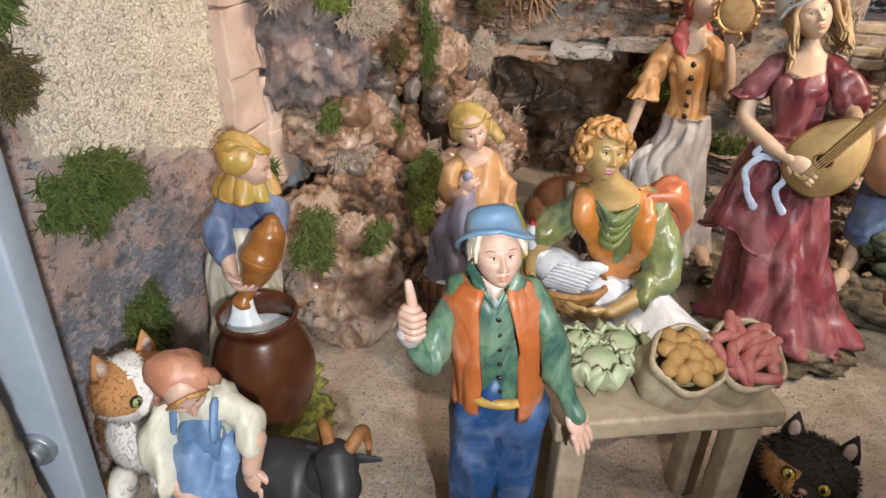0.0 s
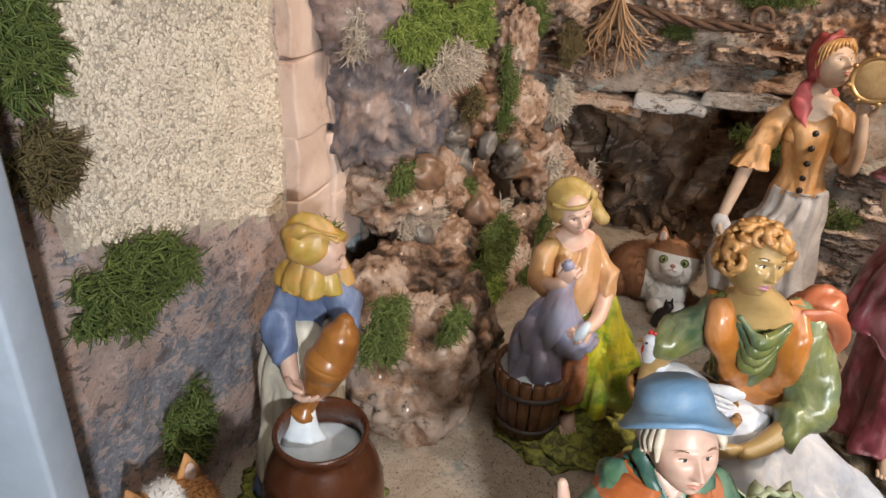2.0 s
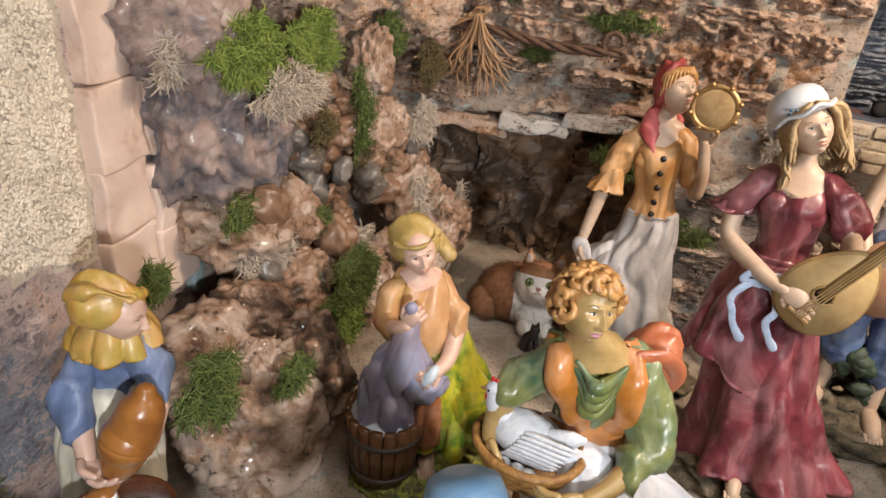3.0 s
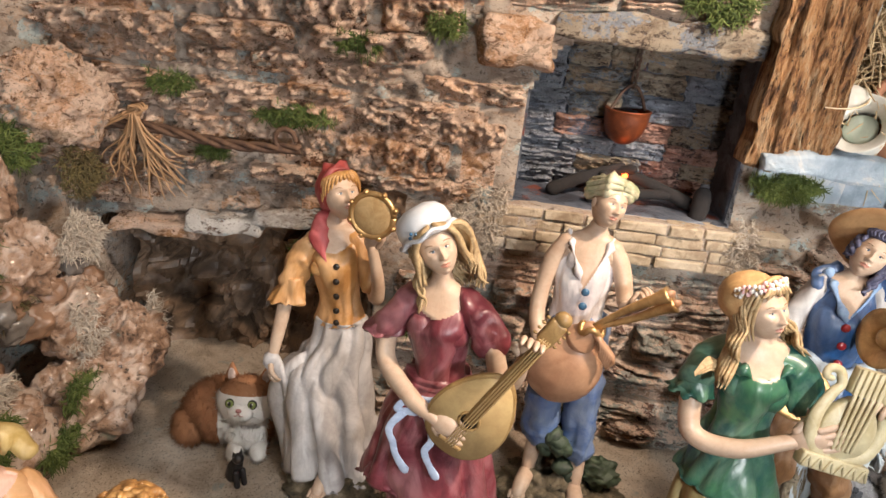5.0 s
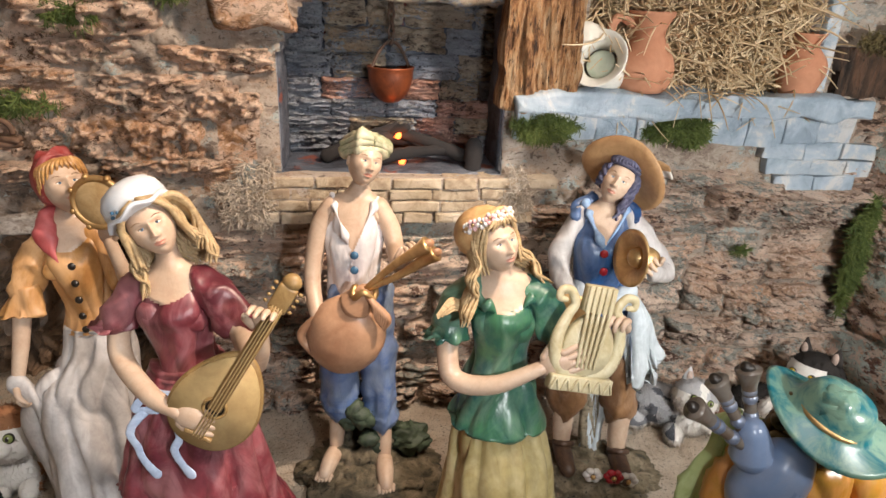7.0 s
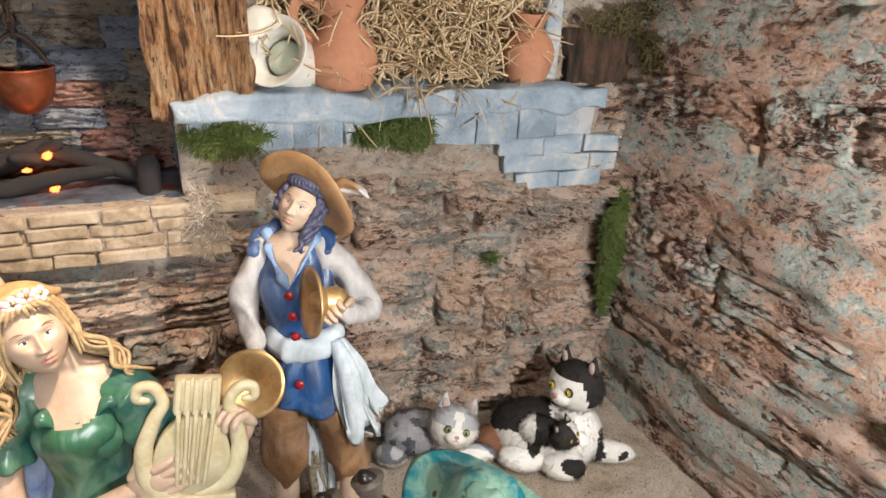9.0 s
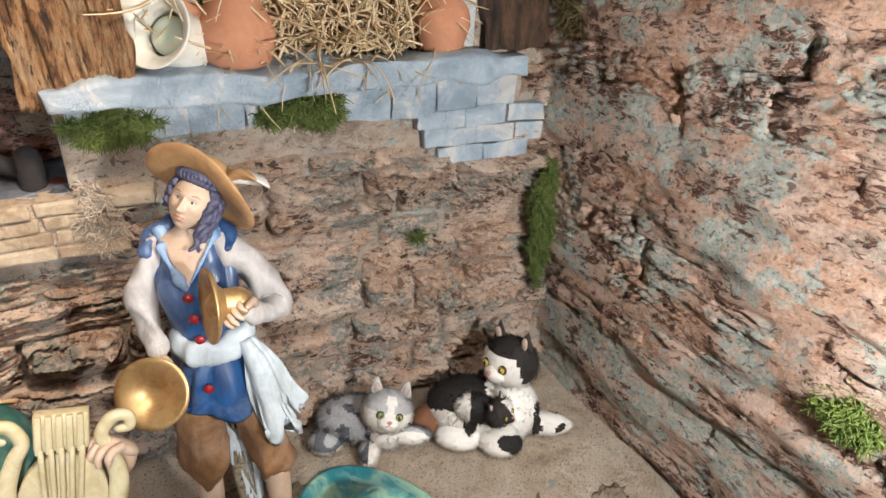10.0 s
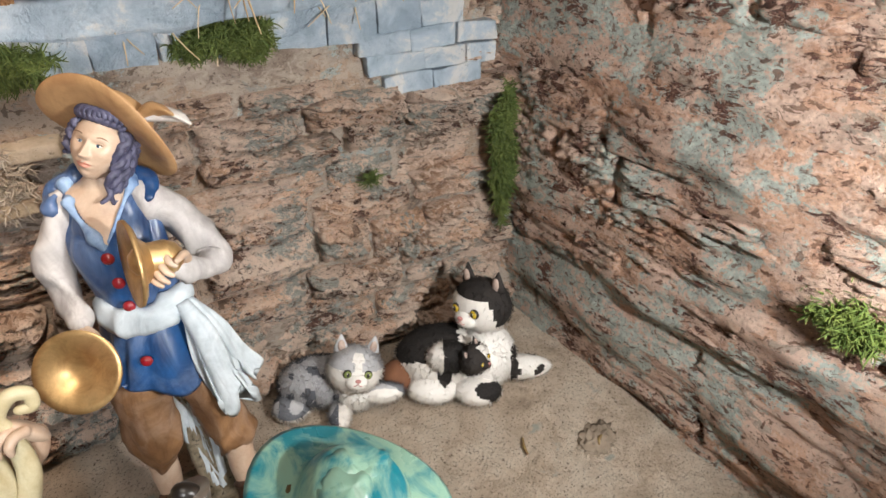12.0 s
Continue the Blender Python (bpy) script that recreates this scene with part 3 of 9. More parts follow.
def pebbles(name, spots, mat, sizes, seed, parent=None, smooth=False):
    """Many small broken stones as one mesh; spots are (place, ...) in decimetres."""
    r = random.Random(seed)
    verts, faces = [], []
    for p in spots:
        s = r.uniform(*sizes)
        q = Euler((r.uniform(0, 6), r.uniform(0, 6), r.uniform(0, 6))).to_matrix() @ Matrix.Diagonal((s * r.uniform(0.7, 1.3), s * r.uniform(0.6, 1.0), s * r.uniform(0.6, 1.1)))
        b = len(verts)
        verts.extend(p + q @ (v * r.uniform(0.8, 1.15)) for v in ICO_V)
        faces.extend(tuple(b + i for i in f) for f in ICO_F)
    return put(name, mesh_of(name, verts, faces, [mat], None, smooth), parent=parent)


GROUT = stone_mat("cream_grout", [(0.3, (0.54, 0.46, 0.36)), (0.5, (0.66, 0.58, 0.48)), (0.7, (0.74, 0.67, 0.57))], (1, 1, 1), 0, 60, 0.85, 0.8)
wall_left.data.materials.append(GROUT)
for p in wall_left.data.polygons:
    q = p.center / S - LO
    if -0.16 < q.dot(LU) < 1.7 and q.z > 2.3 - 0.3 * (q.dot(LU) + 0.14) and q.dot(LN) > -0.3:
        p.material_index = 1
spots = []
for k in range(17000):
    u, z = rnd.uniform(-0.12, 1.66), rnd.uniform(1.8, 4.2)
    if z > 2.34 - 0.3 * (u + 0.14) + 0.05 * n3(u, z, 0, 3):
        spots.append(on(LEFT, u, z, 0.07 * fractal(u, z, 0.1, 1.6, 5, 3) + rnd.uniform(-0.003, 0.004)))
tagged(pebbles("gravel_panel", spots, GRAVEL, (0.009, 0.016), 2), "cream gravel chips pressed into the plaster wall", "gravel", kind="stuff")

# ---- hearth, cave, window ----
hearth = Sculpt()
box(hearth, (2.0, 0.72, 2.55), (4.3, 0.92, 4.5), NICHE, 0.03, 0.05, 1, 8)
box(hearth, (2.0, -0.02, 4.28), (4.3, 0.9, 4.5), NICHE, 0.03, 0.04, 2, 6)
box(hearth, (1.98, 0.05, 2.55), (2.12, 0.9, 4.4), NICHE, 0.03, 0.03, 3, 6)
box(hearth, (4.18, 0.05, 2.55), (4.32, 0.9, 4.4), NICHE, 0.03, 0.03, 4, 6)
box(hearth, (2.0, -0.05, 2.5), (4.3, 0.92, 2.72), NICHE, 0.03, 0.03, 5, 6)
BACK_M = Matrix.Translation(BO * S) @ Matrix(((BU.x, -BN.x, 0), (BU.y, -BN.y, 0), (0, 0, 1))).to_4x4()


def laid(sc, name, m, label="", category="", kind="", parent=None, smooth=True):
    ob = sc.finish(name, parent=parent, smooth=smooth)
    ob.matrix_basis = m
    return tagged(ob, label, category, "", kind) if label else ob


NICHE_BROWN = rubble_mat("smoked_brown_stone", (0.42, 0.35, 0.27), (0.25, 0.185, 0.13), (0.045, 0.03, 0.025), (0.28, 0.31, 0.36), BED, 0.0, 2.6, 0.575, 0.52)
NICHE_BLUE = rubble_mat("smoked_blue_stone", (0.32, 0.35, 0.42), (0.15, 0.17, 0.22), (0.035, 0.035, 0.04), (0.36, 0.38, 0.42), BED, 0.0, 1.6, 0.60, 0.53)
NICHE_RED = rubble_mat("smoked_glow_red_stone", (0.46, 0.28, 0.23), (0.30, 0.13, 0.10), (0.05, 0.025, 0.02), (0.26, 0.27, 0.34), BED, 0.0, 2.4, 0.575, 0.55)
niche = laid(hearth, "hearth_niche", BACK_M, "sooty blue-grey hearth niche in the stone wall", "hearth", "structure")
wall_back.data.materials.append(NICHE_BLUE)
for p in wall_back.data.polygons:
    q = p.center / S - BO
    if q.dot(BN) < -0.03 and 1.9 < q.dot(BU) < 4.3 and 2.6 < q.z < 4.4 and abs(p.normal.dot(BU)) + abs(p.normal.z) > 0.4:
        p.material_index = 2
NICHE_WALL = (BO - BN * 0.74, BU, BN)
soot = random.Random(4)
z = 2.72
while z < 4.2:
    h = soot.uniform(0.17, 0.3)
    u = 2.05 - soot.uniform(0, 0.2)
    while u < 4.2:
        w = soot.uniform(0.35, 0.75)
        # Low stones are mostly red, with the fire's glow put into their colour.
        mat = NICHE_BLUE if u < 2.35 or soot.random() < 0.2 else NICHE_RED if z < 3.3 and soot.random() < 0.75 else NICHE_BROWN
        ob = stone(niche, NICHE_WALL, u + w / 2, z + h / 2, w, h, 0.5, mat)
        ob.matrix_parent_inverse = BACK_M.inverted()
        u += w
    z += h
BRICK = stone_mat("yellow_brick", [(0.36, (0.34, 0.25, 0.17)), (0.5, (0.52, 0.42, 0.30)), (0.64, (0.64, 0.54, 0.42))], (1, 1, 1), 0, 50, 0.8, 0.8, (0.30, 0.35, 0.37), 0.68, pit=0.36)
ledge = tagged(new("brick_ledge"), "ledge of small yellow bricks below the hearth", "brickwork", kind="structure")
ledge.matrix_basis = BACK_M
bed = Sculpt()
box(bed, (1.8, -0.185, 2.27), (4.38, 0.1, 2.71), MORTAR, 0.01, 0.02, 3, 20)
bed.finish("mortar", parent=ledge)
for row in range(4):
    u = 1.78 + (row % 2) * 0.15
    while u < 4.4:
        w = rnd.uniform(0.3, 0.5)
        b = Sculpt()
        box(b, (u, -0.2 - rnd.uniform(0, 0.035), 2.26 + 0.115 * row), (u + w - 0.02, 0.15, 2.36 + 0.115 * row), BRICK, 0.014, 0.022, u, 4)
        b.finish("brick", parent=ledge)
        u += w

cave = Sculpt()
rows = []
for b in range(71):
    row = []
    for a in range(121):
        u, z = -3.0 + 0.034 * a, -0.1 + 0.04 * b
        d = 0.35 + 0.45 * math.sin(math.pi * a / 120) - 0.5 * max(0, (z - 1.3)) ** 1.4
        d += 0.26 * abs(noise.fractal(Vector((u * 1.3, z * 1.3, 3.1)), 0.7, 2.0, 3))
        for f, k in ((1.7, 0.42), (3.6, 0.3)):
            p = Vector((u * f, z * f, 0.3))
            c = noise.voronoi(p)[1][0]
            d += k / f * (p - c).dot(noise.noise_vector(c * 7.3)) * 2.2
        row.append((u, d, z))
    rows.append(row)
cave.add([p for r in rows for p in r], [(b * 121 + a, b * 121 + a + 1, (b + 1) * 121 + a + 1, (b + 1) * 121 + a) for b in range(70) for a in range(120)], PAPER)
cave.add([(x, y + 0.04, z) for r in rows for x, y, z in r], [(b * 121 + a, (b + 1) * 121 + a, (b + 1) * 121 + a + 1, b * 121 + a + 1) for b in range(70) for a in range(120)], PAPER)
laid(cave, "cave_lining", BACK_M, "crumpled brown rock paper lining a shallow cave", "rock paper", "structure", smooth=False)
WHITEWASH = rubble_mat("whitewashed_stone", (0.66, 0.63, 0.60), (0.40, 0.33, 0.28), (0.10, 0.06, 0.04), (0.50, 0.54, 0.56), BED, 0.0, 2.0, 0.6, 0.56)
for u0, u1, z0, mat in ((-2.1, -1.2, 1.86, ROCK_ORANGE), (-1.25, -0.45, 2.02, WHITEWASH), (-0.5, 0.25, 2.16, WHITEWASH), (0.15, 0.85, 2.1, ROCK_ORANGE)):
    st = Sculpt()
    box(st, (u0, -0.2, z0), (u1, 0.4, z0 + 0.17), mat, 0.03, 0.09, u0, 9)
    laid(st, "lintel_stone", BACK_M, "flat whitewashed lintel stone over the cave", "stone", "structure")


# ---- figurines: each one a single painted mesh ----
SKIN = paint("painted_skin", (0.56, 0.425, 0.32), (0.48, 0.325, 0.23), 0.3, 0.8, 30, bump=0.1)
SKIN_PINK = paint("rosy_skin", (0.61, 0.44, 0.35), (0.55, 0.32, 0.25), 0.32, 0.9, 25, bump=0.1)
SKIN_TAN = paint("olive_skin", (0.42, 0.28, 0.12), (0.32, 0.22, 0.08), 0.2, 0.8, 30, bump=0.1, coat=0.6)
EYE_WHITE = paint("eye_white", (0.75, 0.73, 0.68), (0.65, 0.62, 0.58), 0.25, bump=0)
EYE_BLUE = paint("eye_blue", (0.06, 0.16, 0.28), (0.03, 0.08, 0.15), 0.2, bump=0)
EYE_DARK = paint("eye_dark", (0.02, 0.015, 0.012), None, 0.2, bump=0)
BROW = paint("brow_brown", (0.26, 0.155, 0.085), None, 0.5, bump=0)
LIPS = paint("lip_rose", (0.55, 0.25, 0.18), (0.48, 0.21, 0.15), 0.35, bump=0)
BLONDE = paint("dark_blonde_hair", (0.50, 0.365, 0.20), (0.28, 0.18, 0.085), 0.4, 0.7, 120, bump=0.6)
GINGER = paint("ginger_hair", (0.52, 0.29, 0.10), (0.29, 0.13, 0.04), 0.28, 0.7, 110, bump=0.6, coat=0.4)
NAVY_HAIR = paint("blue_black_hair", (0.10, 0.10, 0.17), (0.03, 0.03, 0.06), 0.4, 0.7, 120, bump=0.6)
BASE = stone_mat("cast_rock_base", [(0.3, (0.05, 0.045, 0.03)), (0.45, (0.20, 0.16, 0.10)), (0.6, (0.38, 0.31, 0.22)), (0.75, (0.30, 0.33, 0.22))], (1, 1, 1), 0, 60, 0.6, 1.0)
BASE_MOSS = paint("mossy_base", (0.30, 0.32, 0.06), (0.05, 0.05, 0.02), 0.6, 0.5, 90, bump=1.0)
GOLD = paint("gold_paint", (0.70, 0.47, 0.22), (0.46, 0.27, 0.11), 0.3, 0.8, 40, metal=0.75, bump=0.1)
PETAL = paint("white_petal", (0.66, 0.62, 0.58), (0.55, 0.50, 0.48), 0.4)
WHITE_CLOTH = paint("white_cloth", (0.465, 0.44, 0.43), (0.34, 0.315, 0.31), 0.45, 0.7, 25)


def merged(sc, other, m):
    """Adds the shapes of another sculpt, moved by the matrix m."""
    moved = [m @ Vector(p) for p in other.v]
    base = len(sc.v)
    sc.v.extend(tuple(p) for p in moved)
    sc.f.extend(tuple(base + j for j in f) for f in other.f)
    sc.i.extend(sc.slot(other.mats[k]) for k in other.i)


def head(sc, at, r, turn=(0, 0, 0), skin=None, iris=None, brow=None, lips=None, ears=True):
    """A head with brow, nose, eyes, mouth, chin and ears; turn is pitch, roll and yaw in degrees. It faces -y."""
    h, skin = Sculpt(), skin or SKIN
    iris, brow, lips = iris or EYE_BLUE, brow or BROW, lips or LIPS

    def bell(v, w):
        return math.exp(-(v / w) ** 2)

    def face(x, y, z):
        x *= 0.70 * (1 - 0.33 * max(0.0, -z - 0.1) ** 1.5)
        if y >= 0:
            return x, y * 0.92, z
        y = -0.88 * abs(y) ** 0.72
        far = abs(x)
        t = (0.14 - z) / 0.44
        nose = 0.0
        if 0 < t:
            nose = (0.03 + 0.23 * min(t, 1.0) ** 1.3) * max(0.0, 1 - max(0.0, t - 1) / 0.2) ** 0.7
        y -= nose * bell(x, 0.05 + 0.055 * min(1.0, max(0.0, t)))
        y -= 0.09 * bell(far - 0.1, 0.055) * bell(z + 0.30, 0.06)
        y -= 0.035 * bell(z - 0.22, 0.08) * bell(x, 0.45)
        y += 0.10 * bell(far - 0.26, 0.15) * bell(z - 0.05, 0.10)
        y -= 0.05 * bell(far - 0.36, 0.18) * bell(z + 0.18, 0.18)
        y -= 0.05 * bell(x, 0.22) * bell(z + 0.54, 0.16)
        y -= 0.045 * bell(x, 0.15) * bell(z + 0.495, 0.038) + 0.05 * bell(x, 0.12) * bell(z + 0.61, 0.045)
        y += 0.045 * bell(x, 0.17) * bell(z + 0.55, 0.018) + 0.03 * bell(x, 0.13) * bell(z + 0.71, 0.05)
        y -= 0.07 * bell(x, 0.2) * bell(z + 0.86, 0.13)
        return x, y, z

    n, m = 96, 88
    rings = []
    for a in range(m + 1):
        th = math.pi * (0.02 + 0.96 * a / m)
        ring = []
        for b in range(n):
            u = 2.0 * b / n - 1.0
            ph = -math.pi / 2 + math.pi * math.copysign(abs(u) ** 1.5, u)
            ring.append(np.array(face(math.sin(th) * math.cos(ph), math.sin(th) * math.sin(ph), -math.cos(th))) * r)
        rings.append(ring)
    first = len(h.f)
    h.rings(rings, skin)
    k = h.slot(lips)
    for i in range(first, len(h.f)):
        x, y, z = (sum(h.v[j][a] for j in h.f[i]) / len(h.f[i]) / r for a in range(3))
        q = 1 - (x / 0.2) ** 2
        if y < -0.5 and q > 0 and -0.55 - 0.095 * q < z < -0.535 + 0.075 * q * (1 - 0.35 * bell(x, 0.05)):
            h.i[i] = k
    for s in (-1, 1):
        h.blob((s * 0.262 * r, -0.70 * r, 0.045 * r), (0.135 * r, 0.08 * r, 0.07 * r), EYE_WHITE, (0, s * -4, s * 18), 16, 10)
        h.blob((s * 0.25 * r, -0.752 * r, 0.05 * r), (0.066 * r, 0.035 * r, 0.064 * r), iris, (0, 0, s * 14), 12, 8)
        h.blob((s * 0.247 * r, -0.772 * r, 0.052 * r), (0.032 * r, 0.023 * r, 0.034 * r), EYE_DARK, n=8, m=6)
        lid = [(s * (0.262 + k) * r, (-0.752 + 1.5 * max(0.0, k) ** 2 * 2.2 + 0.9 * k * k) * r, (0.112 - 2.9 * k * k) * r) for k in (-0.135, -0.07, 0.0, 0.07, 0.14)]
        h.limb(lid, [0.012 * r, 0.022 * r, 0.026 * r, 0.022 * r, 0.012 * r], skin, 9, 14)
        lash = [(x, y - 0.012 * r, z - 0.022 * r) for x, y, z in lid]
        h.limb(lash, [0.008 * r, 0.018 * r, 0.02 * r, 0.02 * r, 0.01 * r], brow, 6, 12)
        h.limb([(x, y + 0.01 * r, (0.09 * r - z) * 0.75) for x, y, z in lid], [0.01 * r, 0.018 * r, 0.018 * r, 0.01 * r], skin, 7, 12)
        arch = [(s * (0.12 + k) * r, (-0.852 + 0.62 * k * k) * r, (0.205 + 0.085 * math.sin(k * 7.5)) * r) for k in (0.0, 0.1, 0.2, 0.3, 0.36)]
        h.limb(arch, [0.010 * r, 0.018 * r, 0.017 * r, 0.012 * r, 0.005 * r], brow, 6, 12, 0.6)
        if ears:
            h.blob((s * 0.69 * r, 0.08 * r, -0.05 * r), (0.07 * r, 0.15 * r, 0.24 * r), skin, (-12, s * 8, s * -25), 12, 10)
            h.limb([(s * 0.75 * r, (0.08 + 0.12 * math.cos(a)) * r, (-0.02 + 0.2 * math.sin(a)) * r) for a in np.linspace(-1.6, 2.6, 9)], [0.02 * r, 0.03 * r, 0.025 * r], skin, 6, 16)
    m = Matrix.Translation(at) @ Euler([radians(a) for a in turn]).to_matrix().to_4x4()
    merged(sc, h, m)
    return m


def locks(sc, m, r, mat, strands, thick=0.09, wave=0.12, length=0.0, seed=1, cover=(-2.2, 2.2), top=0.86, back=0.2, spread=1.0):
    """Wavy locks that start on the crown and fall round the head, of the given length below it."""
    rnd = random.Random(seed)
    for k in range(strands):
        a = cover[0] + (cover[1] - cover[0]) * (k + 0.5) / strands + rnd.uniform(-0.08, 0.08)
        x, y = math.sin(a), math.cos(a)
        pts = [(0.25 * x * r, 0.2 * y * r + 0.05 * r, top * r + 0.12 * r)]
        for z, w in ((0.75, 0.62), (0.35, 0.93), (-0.1, 1.0), (-0.5, 0.98)):
            j = rnd.uniform(-0.05, 0.05)
            pts.append(((w * 0.92 * x + j) * r, (w * y * 0.95 + j) * r + back * 0.2 * r, z * r))
        n = int(length / 0.35)
        for q in range(1, n + 1):
            sway = wave * math.sin(q * 1.7 + a * 2.2 + 0.9 * (k % 3))
            pts.append(((0.95 * x * (1 + 0.1 * q * spread) + sway) * r, (0.9 * y + 0.12 * q * back + 0.5 * sway) * r + back * 0.2 * r, (-0.5 - 0.35 * q) * r))
        rad = [thick * r * 0.8] + [thick * r * rnd.uniform(0.95, 1.45)] * (len(pts) - 2) + [thick * r * 0.3]
        sc.limb([m @ Vector(p) for p in pts], rad, mat, 7, 5 * len(pts), rough=0.12, seed=k)


def curls(sc, m, r, mat, count, size=0.16, seed=1, front=0.55):
    """Short curls all over the crown."""
    rnd = random.Random(seed)
    for k in range(count):
        z = 1 - 1.25 * (k + 0.5) / count
        a = k * 2.39996
        q = math.sqrt(max(0, 1 - z * z))
        p = Vector((0.84 * q * math.cos(a), 0.95 * q * math.sin(a), z))
        if p.y < -0.35 and p.z < front:
            continue
        p = p * r * 1.02
        t = rnd.uniform(0, 6.28)
        u = Vector((math.cos(t), math.sin(t), 0.3)).cross(p).normalized()
        v = p.normalized()
        w = u.cross(v)
        s = size * r * rnd.uniform(0.8, 1.25)
        pts = [p + s * (math.cos(b) * u + math.sin(b) * w) * (1 - 0.09 * j) + v * s * 0.12 * j for j, b in enumerate(np.linspace(0, 4.6, 8))]
        sc.limb([m @ x for x in pts], [s * 0.25, s * 0.5, s * 0.5, s * 0.2], mat, 8, 14, rough=0.15, seed=k)


def hand(sc, wrist, tip, palm, size, skin, curl=0.5, thumb=1):
    """A hand from wrist towards tip; palm is the way the palm looks; curl bends the fingers."""
    h = Sculpt()
    h.blob((0.42, 0, 0), (0.5, 0.34, 0.17), skin, n=14, m=10)
    for k in range(4):
        y = (k - 1.5) * 0.19
        ln = (0.62, 0.72, 0.68, 0.52)[k]
        pts, a, p = [(0.72, y, 0)], 0.0, Vector((0.72, y, 0))
        for j in range(3):
            a += curl * 0.9
            p = p + Vector((math.cos(a), 0.04 * (k - 1.5), -math.sin(a))) * ln * (0.42, 0.33, 0.28)[j]
            pts.append(tuple(p))
        h.limb(pts, [0.11, 0.1, 0.09, 0.065], skin, 8, 10)
    h.limb([(0.2, thumb * 0.26, -0.04), (0.5, thumb * 0.48, -0.16), (0.82, thumb * 0.46, -0.24 - 0.2 * curl)], [0.13, 0.11, 0.075], skin, 8, 9)
    x = (Vector(tip) - Vector(wrist)).normalized()
    z = -Vector(palm)
    z = (z - x * z.dot(x)).normalized()
    y = z.cross(x)
    m = Matrix.Translation(wrist) @ Matrix(((x.x, y.x, z.x), (x.y, y.y, z.y), (x.z, y.z, z.z))).to_4x4() @ Matrix.Diagonal((size, size, size, 1))
    merged(sc, h, m)


def rock_base(sc, cx, cy, rx, ry, h, mat, seed=1, bottom=0.0):
    def flat(x, y, z):
        return x, y, max(z, -0.15)
    sc.blob((cx, cy, bottom + 0.15 * h), (rx, ry, h * 0.85), mat, n=72, m=36, lump=0.24, freq=3.6, seed=seed, shape=flat)


def foot(sc, heel, toe, r, skin):
    """A bare foot with toes."""
    a, b = Vector(heel), Vector(toe)
    d = (b - a).normalized()
    s = Vector((-d.y, d.x, 0))
    sc.limb([a, a.lerp(b, 0.5) + Vector((0, 0, 0.02)), b], [r, r * 1.05, r * 0.85], skin, 12, 10, 1.0)
    for k in range(5):
        p = b + s * r * (k - 2) * 0.42
        sc.limb([p, p + d * r * (1.0 - 0.1 * abs(k - 1))], [r * 0.3, r * 0.2], skin, 7, 5)


def button(sc, at, r, mat, way=(0, -1, 0)):
    sc.blob(at, (r, r * 0.6, r), mat, n=12, m=8)


def torso(sc, rows, mat, skin, bare, seed=0.0, folds=5, depth=0.05, n=140, steps=120):
    """Neck, shoulders and trunk in one piece; where bare(x, y, z) holds, the skin shows above the neckline."""
    first, k = len(sc.f), sc.slot(skin)
    sc.cloth(rows, mat, n, folds, depth, seed, gather=lambda s: max(0.0, s - 0.45), steps=steps)
    for i in range(first, len(sc.f)):
        f = sc.f[i]
        x, y, z = (sum(sc.v[j][a] for j in f) / len(f) for a in range(3))
        if bare(x, y, z):
            sc.i[i] = k


def bust(sc, cx, y, z, mat, w=0.12, r=0.115):
    for s in (-1, 1):
        sc.blob((cx + s * w, y + 0.03, z), (r, r * 0.8, r * 0.95), mat, (-12, 0, 0), 18, 12)


def drape(sc, amount=0.048):
    """Presses creases and folds into the cloth of a figurine, along its surface normals."""
    v = np.array(sc.v)
    nrm = np.zeros_like(v)
    cloth = np.zeros(len(v), bool)
    for f, k in zip(sc.f, sc.i):
        a, b, c = v[f[0]], v[f[1]], v[f[2]]
        w = np.cross(b - a, c - a)
        on_cloth = sc.mats[k].name in CLOTHS
        for i in f:
            nrm[i] += w
            cloth[i] |= on_cloth
    size = np.linalg.norm(nrm, axis=1) + 1e-12
    for i in np.nonzero(cloth)[0]:
        x, y, z = v[i]
        bend = 0.6 * n3(x, y, z, 1.5, 7)
        a = 1 - 2.4 * abs(n3(x * 4.4 + bend, y * 4.4, z * 0.9 + bend, 1.0, 2))
        b = 1 - 2 * abs(n3(x * 8 + bend, y * 8, z * 2.4 + x * 2, 1.0, 5))
        v[i] += nrm[i] / size[i] * amount * (a * abs(a) + 0.18 * b - 0.3)
    sc.v = [tuple(p) for p in v]


def statue(sc, name, at, turn, label, lean=-4, side=0, size=1.0):
    drape(sc)
    ob = sc.finish(name, at, (0, 0, 0))
    ob.matrix_basis = Matrix.Translation(Vector(at) * S) @ Euler((0, 0, radians(turn))).to_matrix().to_4x4() @ Euler((radians(lean), radians(side), 0)).to_matrix().to_4x4() @ Matrix.Diagonal((size, size, size, 1))
    return tagged(ob, label, "figurine", "nativity figurines on the sand")


